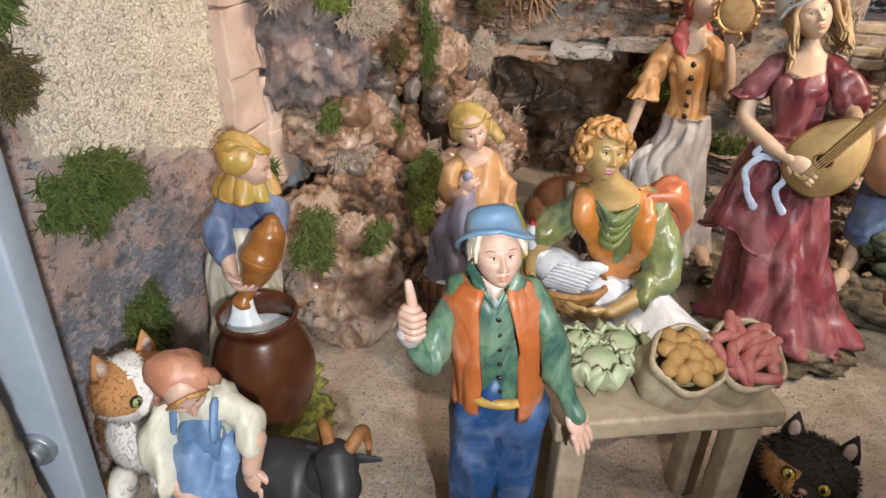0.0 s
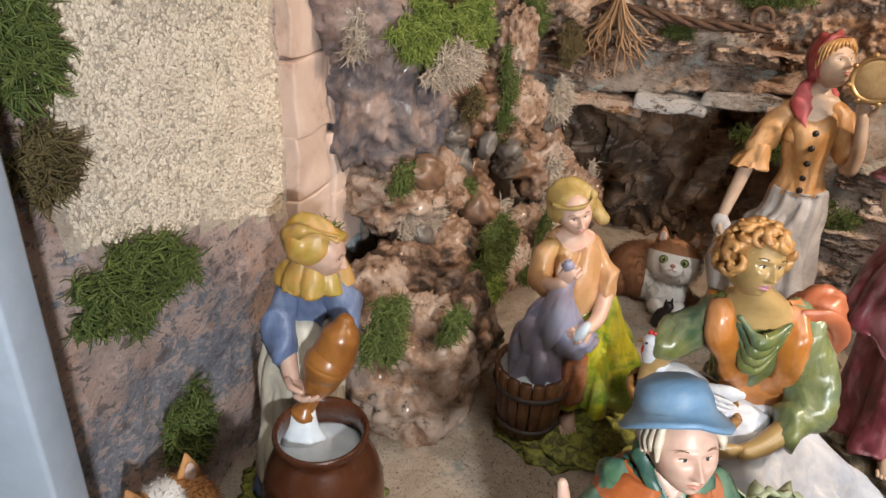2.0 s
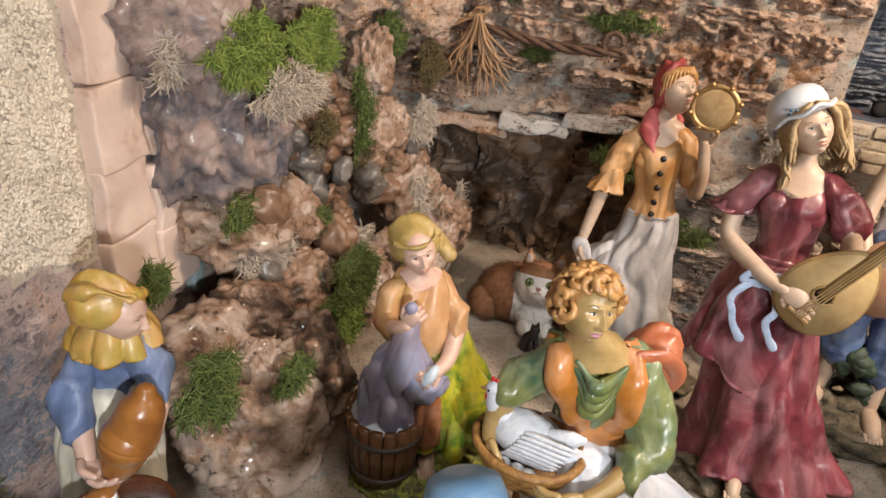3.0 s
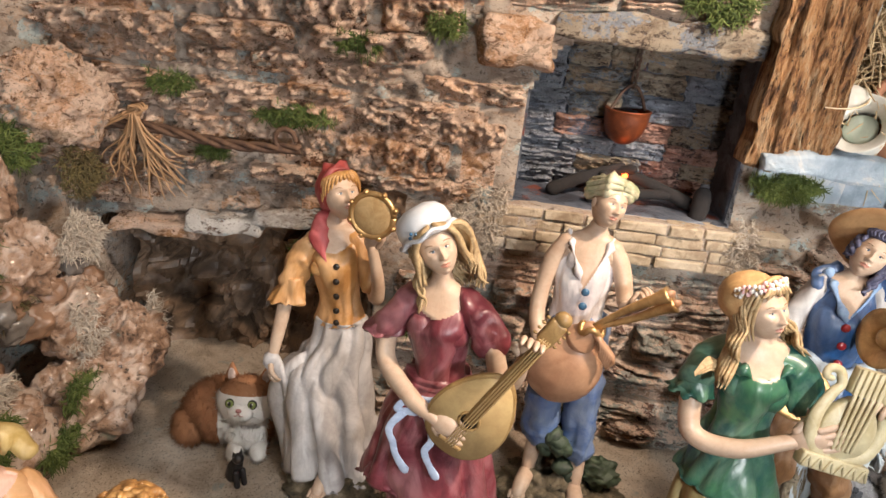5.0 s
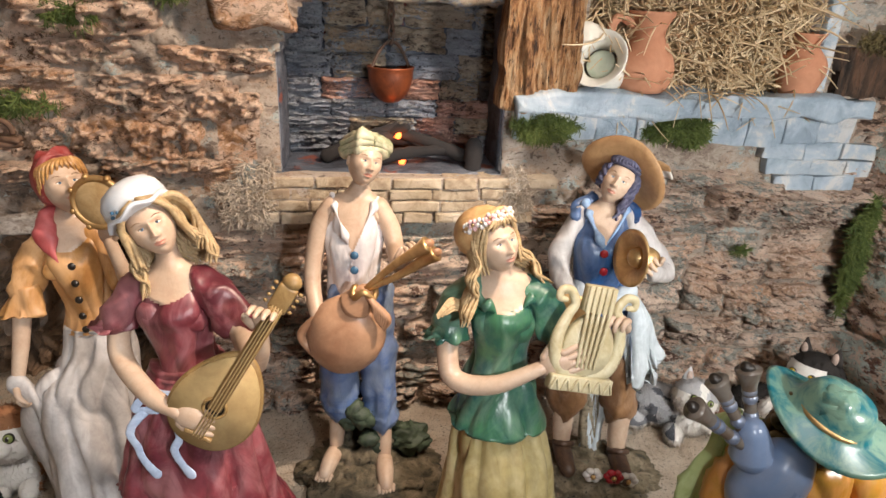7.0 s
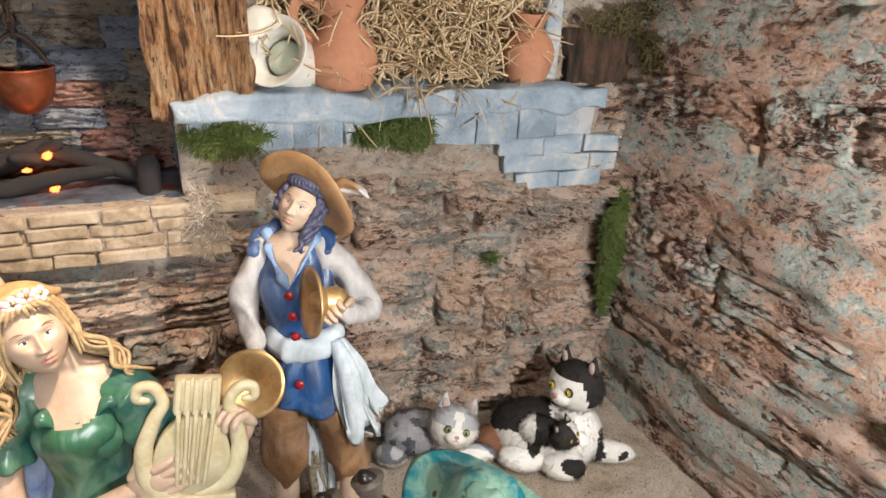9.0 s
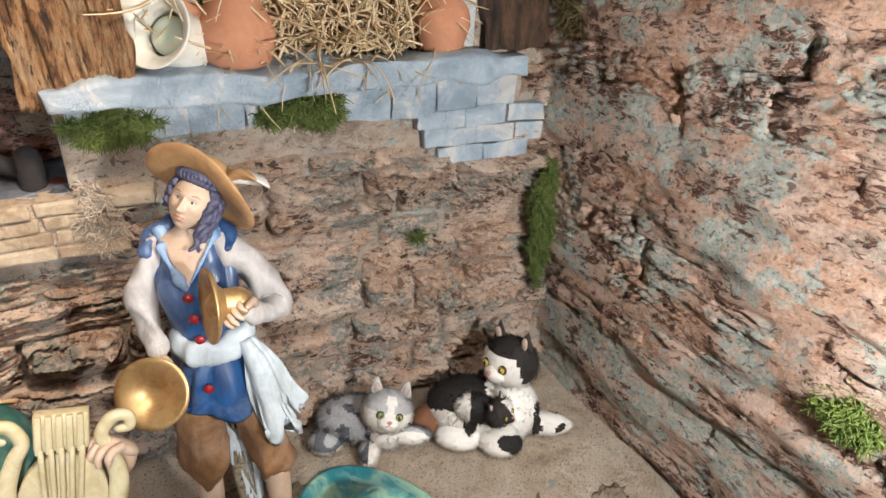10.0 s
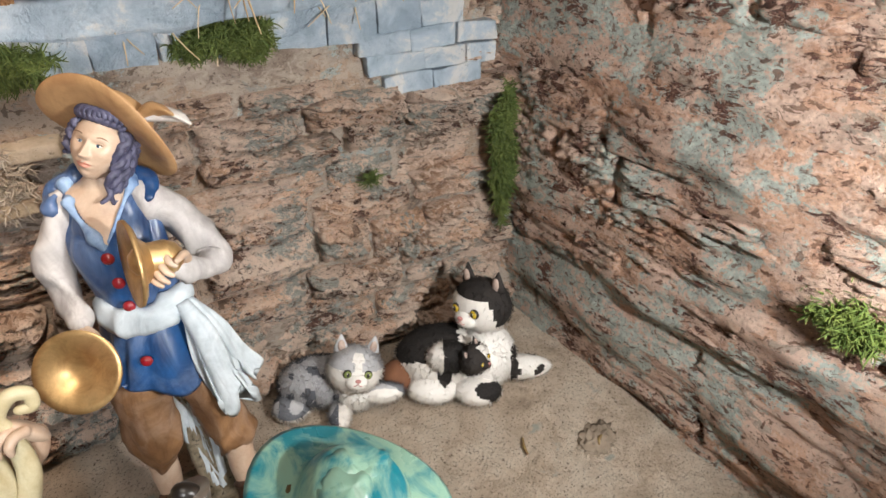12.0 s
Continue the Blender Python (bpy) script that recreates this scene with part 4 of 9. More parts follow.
def tambourine_woman():
    sc = Sculpt()
    ochre = paint("ochre_bodice", (0.55, 0.29, 0.10), (0.38, 0.17, 0.05), 0.32, 0.8, 25)
    red = paint("raspberry_cloth", (0.45, 0.05, 0.05), (0.28, 0.02, 0.03), 0.4, 0.8, 30)
    cap_red = paint("dark_red_kerchief", (0.30, 0.035, 0.03), (0.16, 0.012, 0.012), 0.4, 0.8, 24)
    hide = paint("drum_skin", (0.58, 0.42, 0.22), (0.44, 0.28, 0.12), 0.5, 0.8, 60)
    rock_base(sc, -0.05, -0.12, 0.62, 0.5, 0.26, BASE, 3)
    foot(sc, (-0.2, -0.35, 0.27), (-0.26, -0.58, 0.23), 0.075, SKIN)
    foot(sc, (0.22, -0.2, 0.27), (0.3, -0.4, 0.23), 0.075, SKIN)
    # white skirt gathered in one hand
    sc.cloth([(1.74, -0.18, 0.0, 0.23, 0.19), (1.48, -0.2, 0.0, 0.28, 0.24), (1.2, -0.34, -0.04, 0.4, 0.26), (0.95, -0.37, -0.07, 0.45, 0.28), (0.6, -0.28, -0.09, 0.44, 0.33), (0.2, -0.2, -0.1, 0.5, 0.4)], WHITE_CLOTH, 130, 8, 0.17, 1.2, gather=lambda s: 0.25 + 0.75 * s, hem=0.05, steps=70)
    sc.limb([(-0.8, -0.17, 1.32), (-0.72, -0.17, 1.16), (-0.6, -0.16, 0.98)], [0.045, 0.085, 0.12], WHITE_CLOTH, 26, 20, 0.7)
    # bodice and sleeves
    torso(sc, [(2.82, -0.22, 0.0, 0.066, 0.066), (2.72, -0.235, 0.015, 0.07, 0.07), (2.64, -0.25, 0.02, 0.11, 0.085), (2.59, -0.25, 0.02, 0.19, 0.11), (2.48, -0.25, 0.02, 0.235, 0.14), (2.32, -0.24, -0.02, 0.23, 0.195), (2.15, -0.22, -0.02, 0.205, 0.18), (1.92, -0.2, 0.0, 0.175, 0.155), (1.68, -0.19, 0.0, 0.23, 0.19)], ochre, SKIN, lambda x, y, z: z > (2.4 + 3.2 * (x + 0.25) ** 2 if y < 0 else 2.6), 0.4)
    bust(sc, -0.23, -0.14, 2.26, ochre, 0.095, 0.1)
    sc.limb([(-0.43, 0, 2.48), (-0.55, -0.04, 2.26), (-0.62, -0.06, 2.06)], [0.085, 0.1, 0.1], ochre, 16, 18)
    sc.cloth([(2.12, -0.61, -0.06, 0.1, 0.1), (1.99, -0.65, -0.07, 0.14, 0.12), (1.88, -0.67, -0.08, 0.165, 0.135)], ochre, 40, 7, 0.14, 3)
    sc.limb([(-0.07, 0, 2.49), (0.04, -0.06, 2.3), (0.1, -0.1, 2.14)], [0.085, 0.1, 0.095], ochre, 16, 18)
    # neck, arms
    sc.limb([(-0.66, -0.07, 1.98), (-0.74, -0.1, 1.6), (-0.8, -0.16, 1.3)], [0.07, 0.062, 0.046], SKIN, 12)
    hand(sc, (-0.8, -0.16, 1.32), (-0.77, -0.2, 1.0), (1, 0, 0), 0.2, SKIN, 0.7)
    sc.limb([(0.1, -0.1, 2.16), (0.15, -0.13, 2.0), (0.17, -0.2, 2.2), (0.12, -0.24, 2.5)], [0.07, 0.07, 0.058, 0.046], SKIN, 12, 18)
    hand(sc, (0.12, -0.24, 2.48), (0.1, -0.25, 2.75), (0, -1, 0), 0.19, SKIN, 0.25)
    # tambourine
    rim = [(0.13 + 0.178 * math.cos(a), -0.34 - 0.03 * math.cos(a), 2.82 + 0.18 * math.sin(a)) for a in np.linspace(0, 2 * math.pi, 25)]
    sc.limb(rim, [0.026] * 3, GOLD, 10, 40, ends=False)
    sc.blob((0.13, -0.345, 2.82), (0.172, 0.03, 0.172), hide, (0, 0, -10), 24, 8)
    for k in range(8):
        a = k * math.pi / 4 + 0.3
        sc.blob((0.13 + 0.198 * math.cos(a), -0.34 - 0.033 * math.cos(a), 2.82 + 0.20 * math.sin(a)), (0.026, 0.035, 0.026), GOLD, n=10, m=6)
    # scarf, buttons, head
    sc.limb([(-0.38, -0.02, 2.66), (-0.37, -0.12, 2.56), (-0.34, -0.18, 2.44), (-0.28, -0.215, 2.34)], [0.05, 0.06, 0.05, 0.012], red, 12, 22, 0.5)
    sc.limb([(-0.38, -0.02, 2.66), (-0.32, 0.1, 2.7), (-0.2, 0.1, 2.68), (-0.12, 0.04, 2.62)], [0.05, 0.05, 0.045, 0.02], red, 12, 22, 0.6)
    for z in (2.3, 2.16, 2.02, 1.88, 1.76):
        button(sc, (-0.19, -0.22 + 0.1 * (2.2 - z) ** 2, z), 0.03, EYE_DARK)
    m = head(sc, (-0.2, -0.04, 2.885), 0.204, (-20, -4, 34), SKIN) @ Matrix.Scale(1.12, 4)
    locks(sc, m, 0.150, GINGER, 30, 0.05, 0.1, 0.0, 2, (-1.3, 1.3), top=0.6)
    for k in range(15):
        a = -1.25 + 0.18 * k
        sc.limb([m @ Vector((0.06 * math.sin(a) + 0.02, -0.12, 0.165)), m @ Vector((0.135 * math.sin(a), -0.145 * math.cos(a * 0.9), 0.135)), m @ Vector((0.15 * math.sin(a * 1.2), -0.15 * math.cos(a * 1.1), 0.12 - 0.045 * abs(a))), m @ Vector((0.152 * math.sin(a * 1.35), -0.13 * math.cos(a * 1.25), 0.10 - 0.10 * abs(a)))], [0.013, 0.016, 0.013, 0.006], GINGER, 7, 14)
    cap = Sculpt()
    cap.blob((0, 0.05, 0.07), (0.164, 0.16, 0.192), cap_red, (36, 0, 0), 40, 30, lump=0.012, freq=3)
    cap.limb([(0.155 * math.sin(a) * (1 - 0.12 * abs(a) / 2.1), -0.125 * math.cos(a) + 0.02, 0.07 + 0.125 * math.cos(a)) for a in np.linspace(-2.1, 2.1, 18)], [0.008, 0.013, 0.013, 0.008], cap_red, 8, 40)
    merged(sc, cap, m)
    return statue(sc, "tambourine_woman_figurine", (2.82, 7.18, 0), -26.3, "painted resin woman in ochre bodice raising a tambourine", -4, -2)


def mandolin_woman():
    sc = Sculpt()
    wine = paint("wine_red_dress", (0.25, 0.05, 0.065), (0.065, 0.008, 0.016), 0.3, 0.6, 11, coat=0.3)
    blue = paint("pale_blue_ribbon", (0.50, 0.60, 0.78), (0.38, 0.47, 0.66), 0.4)
    top = paint("soundboard", (0.50, 0.36, 0.17), (0.38, 0.25, 0.11), 0.35, 0.8, 25)
    wood = paint("mandolin_wood", (0.34, 0.22, 0.09), (0.22, 0.13, 0.045), 0.35, 0.8, 60)
    rock_base(sc, 0.15, -0.08, 0.72, 0.55, 0.24, BASE, 5)
    foot(sc, (0.05, -0.45, 0.2), (0.06, -0.62, 0.17), 0.06, SKIN)
    sc.cloth([(2.02, -0.08, 0.0, 0.24, 0.2), (1.75, -0.07, 0.0, 0.33, 0.28), (1.3, -0.03, -0.02, 0.38, 0.34), (0.85, 0.04, -0.05, 0.44, 0.4), (0.45, 0.12, -0.06, 0.55, 0.46), (0.18, 0.18, -0.06, 0.68, 0.52)], wine, 84, 8, 0.13, 0.5, hem=0.05)
    sc.cloth([(1.98, -0.08, 0.0, 0.25, 0.21), (1.7, -0.1, -0.02, 0.37, 0.32), (1.3, -0.14, -0.04, 0.43, 0.37), (1.08, -0.2, -0.05, 0.46, 0.37)], wine, 64, 6, 0.09, 2.3, hem=0.12)
    torso(sc, [(2.92, -0.1, 0.0, 0.066, 0.066), (2.78, -0.1, 0.01, 0.07, 0.07), (2.70, -0.1, 0.02, 0.11, 0.09), (2.645, -0.09, 0.02, 0.2, 0.115), (2.56, -0.09, 0.01, 0.245, 0.15), (2.42, -0.09, -0.03, 0.245, 0.2), (2.3, -0.09, -0.02, 0.22, 0.19), (2.1, -0.08, 0, 0.195, 0.17), (1.93, -0.08, 0, 0.225, 0.19)], wine, SKIN, lambda x, y, z: z > (2.5 + 2.6 * (x + 0.09) ** 2 if y < 0 else 2.68), 1.1)
    bust(sc, -0.09, -0.145, 2.37, wine, 0.1, 0.105)
    sc.limb([(-0.27, 0, 2.58), (-0.39, -0.02, 2.44), (-0.45, -0.03, 2.34)], [0.085, 0.105, 0.11], wine, 18, 18)
    sc.cloth([(2.42, -0.41, -0.02, 0.105, 0.11), (2.35, -0.46, -0.02, 0.135, 0.135), (2.29, -0.5, -0.02, 0.16, 0.15)], wine, 36, 5, 0.1, 2)
    sc.limb([(0.09, 0, 2.58), (0.22, -0.04, 2.46), (0.29, -0.06, 2.34)], [0.085, 0.1, 0.115], wine, 18, 18)
    # arms
    sc.limb([(-0.46, -0.03, 2.36), (-0.45, -0.12, 2.1), (-0.2, -0.34, 1.96), (0.0, -0.42, 1.88)], [0.075, 0.072, 0.064, 0.046], SKIN, 14, 26)
    hand(sc, (-0.02, -0.42, 1.89), (0.25, -0.44, 1.78), (0, 1, -0.2), 0.24, SKIN, 0.3, -1)
    sc.limb([(0.3, -0.06, 2.36), (0.4, -0.12, 2.05), (0.5, -0.26, 2.2), (0.55, -0.34, 2.4)], [0.075, 0.07, 0.06, 0.046], SKIN, 14, 26)
    hand(sc, (0.55, -0.33, 2.38), (0.62, -0.4, 2.62), (0, -1, 0.2), 0.21, SKIN, 0.6, -1)
    # mandolin: drop-shaped bowl, flat top, neck, strings
    md = Sculpt()
    outline = []
    for k in range(41):
        a = math.pi * k / 40
        outline.append((0.30 * math.sin(a) ** 0.85 * (1 - 0.42 * (1 - math.cos(a)) / 2 * (1 - math.cos(a)) / 2), -0.28 * math.cos(a) + 0.17 * (1 - math.cos(a)) / 2))
    ring = outline + [(-x, y) for x, y in outline[-2:0:-1]]
    md.rings([[(x * k, y * k + 0.02, d) for x, y in ring] for k, d in ((1, 0.0), (1.03, -0.02), (1.0, -0.05), (0.85, -0.16), (0.5, -0.22))], wood)
    md.rings([[(x * 0.96, y * 0.96 + 0.02, d) for x, y in ring] for d in (0.0, 0.012)], top)
    box(md, (-0.045, 0.05, -0.03), (0.045, 0.86, 0.03), wood, 0.012)
    box(md, (-0.06, 0.84, -0.05), (0.06, 1.02, 0.02), wood, 0.02)
    for k in range(4):
        md.limb([(-0.03 + 0.02 * k, -0.16, 0.045), (-0.027 + 0.018 * k, 0.88, 0.045)], [0.005, 0.005], top, 5, 4)
        for s in (-1, 1):
            md.blob((s * 0.08, 0.86 + 0.045 * k, -0.02), (0.016, 0.012, 0.012), wood, n=8, m=5)
    md.limb([(0.07 * math.cos(a), 0.06 + 0.07 * math.sin(a), 0.014) for a in np.linspace(0, 6.28, 20)], [0.012] * 2, wood, 6, 30, ends=False)
    md.blob((0, 0.06, 0.012), (0.06, 0.06, 0.006), EYE_DARK, n=16, m=4)
    box(md, (-0.09, -0.17, 0.012), (0.09, -0.14, 0.04), wood, 0.008)
    md.blob((0, 1.04, -0.02), (0.06, 0.06, 0.045), wood, n=12, m=8)
    way = Vector((0.52, 0.06, 0.78)).normalized()
    face = Vector((0.1, -1, 0.12))
    face = (face - way * face.dot(way)).normalized()
    side = way.cross(face)
    merged(sc, md, Matrix.Translation((0.2, -0.42, 1.86)) @ Matrix(((side.x, way.x, face.x), (side.y, way.y, face.y), (side.z, way.z, face.z))).to_4x4() @ Matrix.Diagonal((1, 0.98, 1, 1)))
    # ribbon
    for pts in ([(-0.15, -0.32, 1.87), (-0.26, -0.39, 1.83), (-0.33, -0.41, 1.72), (-0.3, -0.41, 1.62), (-0.27, -0.42, 1.52), (-0.2, -0.43, 1.42)], [(-0.13, -0.33, 1.87), (-0.04, -0.4, 1.8), (-0.02, -0.42, 1.69), (-0.06, -0.43, 1.6), (-0.02, -0.44, 1.5), (0.03, -0.45, 1.43)], [(-0.15, -0.33, 1.88), (-0.24, -0.37, 1.93), (-0.28, -0.38, 1.87), (-0.16, -0.36, 1.86)], [(-0.12, -0.33, 1.88), (-0.03, -0.37, 1.92), (0.0, -0.38, 1.86), (-0.12, -0.36, 1.86)]):
        sc.limb(pts, [0.018, 0.03, 0.026, 0.028, 0.026, 0.036], blue, 12, 40, 0.25, rough=0.2)
    sc.limb([(-0.3, -0.22, 1.93), (-0.1, -0.26, 1.9), (0.12, -0.22, 1.95)], [0.03] * 3, blue, 10, 14, 0.5)
    sc.blob((-0.14, -0.31, 1.88), (0.06, 0.05, 0.045), blue, n=12, m=8)
    # head, bonnet, hair
    m = head(sc, (-0.14, -0.05, 2.975), 0.193, (-14, -22, 28), SKIN) @ Matrix.Scale(1.06, 4)
    locks(sc, m, 0.185, BLONDE, 78, 0.048, 0.16, 1.6, 4, (-1.8, 1.8), spread=0.9)
    for k in range(14):
        q, w = (k % 7) / 6, 1 if k < 7 else -1
        sc.limb([m @ Vector((w * 0.02, -0.145 + 0.05 * q, 0.165)), m @ Vector((w * (0.085 + 0.02 * q), -0.15 + 0.04 * q, 0.125)), m @ Vector((w * 0.14, -0.12 + 0.05 * q, 0.05)), m @ Vector((w * (0.15 + 0.015 * math.sin(3 * k)), -0.09 + 0.05 * q, -0.05)), m @ Vector((w * (0.17 + 0.02 * math.sin(2 * k)), -0.07 + 0.05 * q, -0.17 - 0.03 * q))], [0.016, 0.022, 0.022, 0.02, 0.008], BLONDE, 8, 26)
    for k in range(14):
        sc.limb([m @ Vector((0.1, -0.07 + 0.01 * k, 0.12 - 0.01 * k)), m @ Vector((0.2, -0.06 + 0.012 * k, 0.1 - 0.014 * k)), m @ Vector((0.24, -0.03 + 0.005 * k, -0.01 - 0.018 * k)), m @ Vector((0.18 + 0.03 * math.sin(k), 0.0, -0.16 - 0.016 * k))], [0.02, 0.024, 0.022, 0.007], BLONDE, 7, 14)
    cap = Sculpt()
    white = paint("white_cap_glaze", (0.72, 0.73, 0.76), (0.56, 0.60, 0.66), 0.35, 0.7, 18)
    cap.rings([[(w * math.cos(a), 0.045 + w * (1.06 + (0.32 * max(0.0, -math.sin(a)) if flare else 0.0)) * math.sin(a), z - (0.05 * max(0.0, math.sin(a)) if flare else 0.0) + (0.014 * math.sin(7 * a) if flare else 0.0)) for a in np.linspace(0, 2 * math.pi, 56, endpoint=False)] for w, z, flare in ((0.165, 0.05, 0), (0.2, 0.055, 1), (0.218, 0.065, 1), (0.21, 0.08, 1), (0.183, 0.085, 0), (0.188, 0.13, 0), (0.178, 0.19, 0), (0.142, 0.24, 0), (0.08, 0.268, 0), (0.02, 0.272, 0))], white)
    for p in ((-0.115, -0.135, 0.12), (-0.09, -0.15, 0.105), (-0.13, -0.115, 0.10)):
        cap.blob(p, (0.012, 0.01, 0.012), EYE_BLUE, n=6, m=4)
    merged(sc, cap, m @ Matrix.Translation((0, 0, 0.03)) @ Euler((radians(-10), radians(-6), 0)).to_matrix().to_4x4())
    return statue(sc, "mandolin_woman_figurine", (3.12, 5.8, 0), -35.3, "painted resin woman in wine-red dress playing a mandolin", -3, -3)


def bagpiper():
    sc = Sculpt()
    shirt = paint("white_waistcoat", (0.72, 0.68, 0.68), (0.58, 0.53, 0.55), 0.35, 0.7, 25)
    jeans = paint("blue_breeches", (0.06, 0.12, 0.30), (0.26, 0.33, 0.44), 0.35, 0.6, 16)
    bag = paint("leather_bag", (0.52, 0.31, 0.19), (0.36, 0.18, 0.10), 0.34, 0.8, 18, coat=0.4)
    turban = paint("striped_turban", (0.55, 0.50, 0.34), (0.22, 0.26, 0.14), 0.4, 0.35, 45)
    leaf = paint("dark_foliage_cast", (0.07, 0.10, 0.06), (0.02, 0.03, 0.02), 0.5, 0.7, 60, bump=1)
    rock_base(sc, 0.06, -0.1, 0.66, 0.52, 0.24, BASE, 8)
    rnd = random.Random(5)
    for k in range(34):
        a, z = rnd.uniform(0, 6.28), rnd.uniform(0.2, 0.8)
        sc.blob((-0.04 + 0.24 * math.cos(a) * (1.1 - z * 0.6), 0.02 + 0.2 * math.sin(a), z), (0.11, 0.085, 0.07), leaf if z > 0.35 else BASE, (rnd.uniform(-60, 60), rnd.uniform(-60, 60), 0), 12, 8, 0.35, 2.5, k)
    sc.blob((0.4, 0.1, 0.32), (0.2, 0.16, 0.14), leaf, n=18, m=12, lump=0.4, freq=3)
    # legs
    sc.limb([(-0.18, 0.02, 1.9), (-0.22, 0, 1.4), (-0.25, -0.04, 0.9), (-0.25, -0.04, 0.76)], [0.17, 0.165, 0.15, 0.16], jeans, 20, 30, rough=0.16, seed=1)
    sc.limb([(0.04, 0.02, 1.9), (0.08, 0, 1.4), (0.13, -0.06, 0.9), (0.15, -0.06, 0.66)], [0.17, 0.165, 0.155, 0.165], jeans, 20, 30, rough=0.16, seed=2)
    sc.blob((-0.08, 0.02, 1.9), (0.24, 0.18, 0.2), jeans, n=20, m=12)
    sc.limb([(-0.25, -0.04, 0.78), (-0.27, -0.06, 0.5), (-0.28, -0.1, 0.32)], [0.085, 0.075, 0.06], SKIN, 12)
    foot(sc, (-0.28, -0.12, 0.3), (-0.34, -0.38, 0.24), 0.075, SKIN)
    sc.limb([(0.15, -0.06, 0.7), (0.17, -0.1, 0.46), (0.18, -0.14, 0.28)], [0.085, 0.075, 0.06], SKIN, 12)
    foot(sc, (0.18, -0.16, 0.26), (0.22, -0.44, 0.19), 0.078, SKIN)
    # torso with open waistcoat
    torso(sc, [(3.0, -0.04, 0, 0.066, 0.066), (2.88, -0.06, 0.01, 0.07, 0.07), (2.79, -0.08, 0.02, 0.12, 0.085), (2.735, -0.1, 0.02, 0.22, 0.105), (2.62, -0.1, 0.01, 0.255, 0.145), (2.4, -0.11, -0.02, 0.245, 0.185), (2.15, -0.11, -0.02, 0.215, 0.175), (1.88, -0.1, 0, 0.235, 0.185)], shirt, SKIN, lambda x, y, z: (y < 0 and z > 2.33 + 2.3 * abs(x + 0.1)) or (y >= 0 and z > 2.76) or (abs(x + 0.1) > 0.17 and z > 2.5 + 1.5 * (0.25 - abs(x + 0.1))), 1)
    for s in (-1, 1):
        sc.limb([(-0.1 + s * 0.19, -0.0, 2.765), (-0.1 + s * 0.125, -0.14, 2.62), (-0.1 + s * 0.005, -0.2, 2.34)], [0.010, 0.012, 0.010], shirt, 10, 20, 0.6)
    sc.limb([(-0.29, 0.01, 2.68), (-0.39, -0.01, 2.5), (-0.44, -0.05, 2.25), (-0.45, -0.13, 2.0), (-0.36, -0.34, 1.76), (-0.28, -0.4, 1.66)], [0.085, 0.085, 0.078, 0.072, 0.062, 0.048], SKIN, 14, 34)
    hand(sc, (-0.3, -0.39, 1.68), (-0.1, -0.46, 1.5), (0, 1, 0.3), 0.25, SKIN, 0.3, 1)
    sc.limb([(0.09, 0.01, 2.68), (0.2, -0.04, 2.5), (0.27, -0.16, 2.26), (0.28, -0.34, 2.28)], [0.085, 0.082, 0.07, 0.048], SKIN, 14, 30)
    hand(sc, (0.28, -0.33, 2.28), (0.42, -0.42, 2.4), (-0.6, 0.6, 0.2), 0.22, SKIN, 0.8, 1)
    # bag and pipes
    sc.blob((-0.14, -0.3, 1.64), (0.33, 0.2, 0.37), bag, (0, 28, 0), 30, 22, 0.06, 1.6, 2)
    sc.limb([(-0.4, -0.34, 1.8), (-0.52, -0.3, 1.6), (-0.36, -0.36, 1.4)], [0.03, 0.045, 0.02], bag, 10, 16)
    sc.limb([(-0.05, -0.36, 1.95), (0.02, -0.4, 2.06)], [0.14, 0.09], bag, 14, 8)
    tie = [(0.02 + 0.09 * math.cos(a), -0.42 + 0.07 * math.sin(a), 2.08 + 0.03 * math.sin(3 * a)) for a in np.linspace(0, 6.28, 18)]
    sc.limb(tie, [0.028] * 2, GOLD, 8, 36, rough=0.3)
    for k in range(7):
        sc.limb([(0.04, -0.46, 2.07), (0.1 + 0.02 * k, -0.5, 2.02 - 0.02 * k), (0.12 + 0.012 * k, -0.5, 1.88 - 0.015 * k)], [0.025, 0.028, 0.01], bag, 7, 10)
    for dx, dz in ((0, 0.04), (0.06, -0.03)):
        sc.limb([(0.02, -0.42, 2.1), (0.25 + dx, -0.5, 2.31 + dz), (0.42 + dx, -0.55, 2.45 + dz), (0.52 + dx, -0.58, 2.53 + dz)], [0.026, 0.03, 0.045, 0.068], GOLD, 14, 18, ends=False)
        sc.blob((0.52 + dx, -0.58, 2.53 + dz), (0.05, 0.03, 0.05), bag, (40, -40, 0), 12, 8)
    for z in (2.33, 2.2):
        button(sc, (-0.08, -0.25, z), 0.036, EYE_BLUE)
    m = head(sc, (-0.02, -0.04, 3.05), 0.182, (-14, 16, 22), SKIN)
    t = Sculpt()
    for k in range(5):
        z, w = 0.09 + 0.026 * k, (0.148, 0.160, 0.164, 0.155, 0.125)[k]
        t.limb([(w * math.sin(a) * 0.96, 0.03 - w * math.cos(a), z + 0.028 * math.sin(a + k) - 0.02 * math.cos(a) * -1) for a in np.linspace(0, 6.28, 16)], [0.032, 0.038, 0.032], turban, 9, 44, ends=False)
    t.blob((0, 0.03, 0.15), (0.15, 0.158, 0.09), turban, n=20, m=12)
    merged(sc, t, m)
    return statue(sc, "bagpiper_figurine", (4.6, 6.35, 0), -35.3, "painted resin bagpiper in white waistcoat and striped turban", -3, 0)


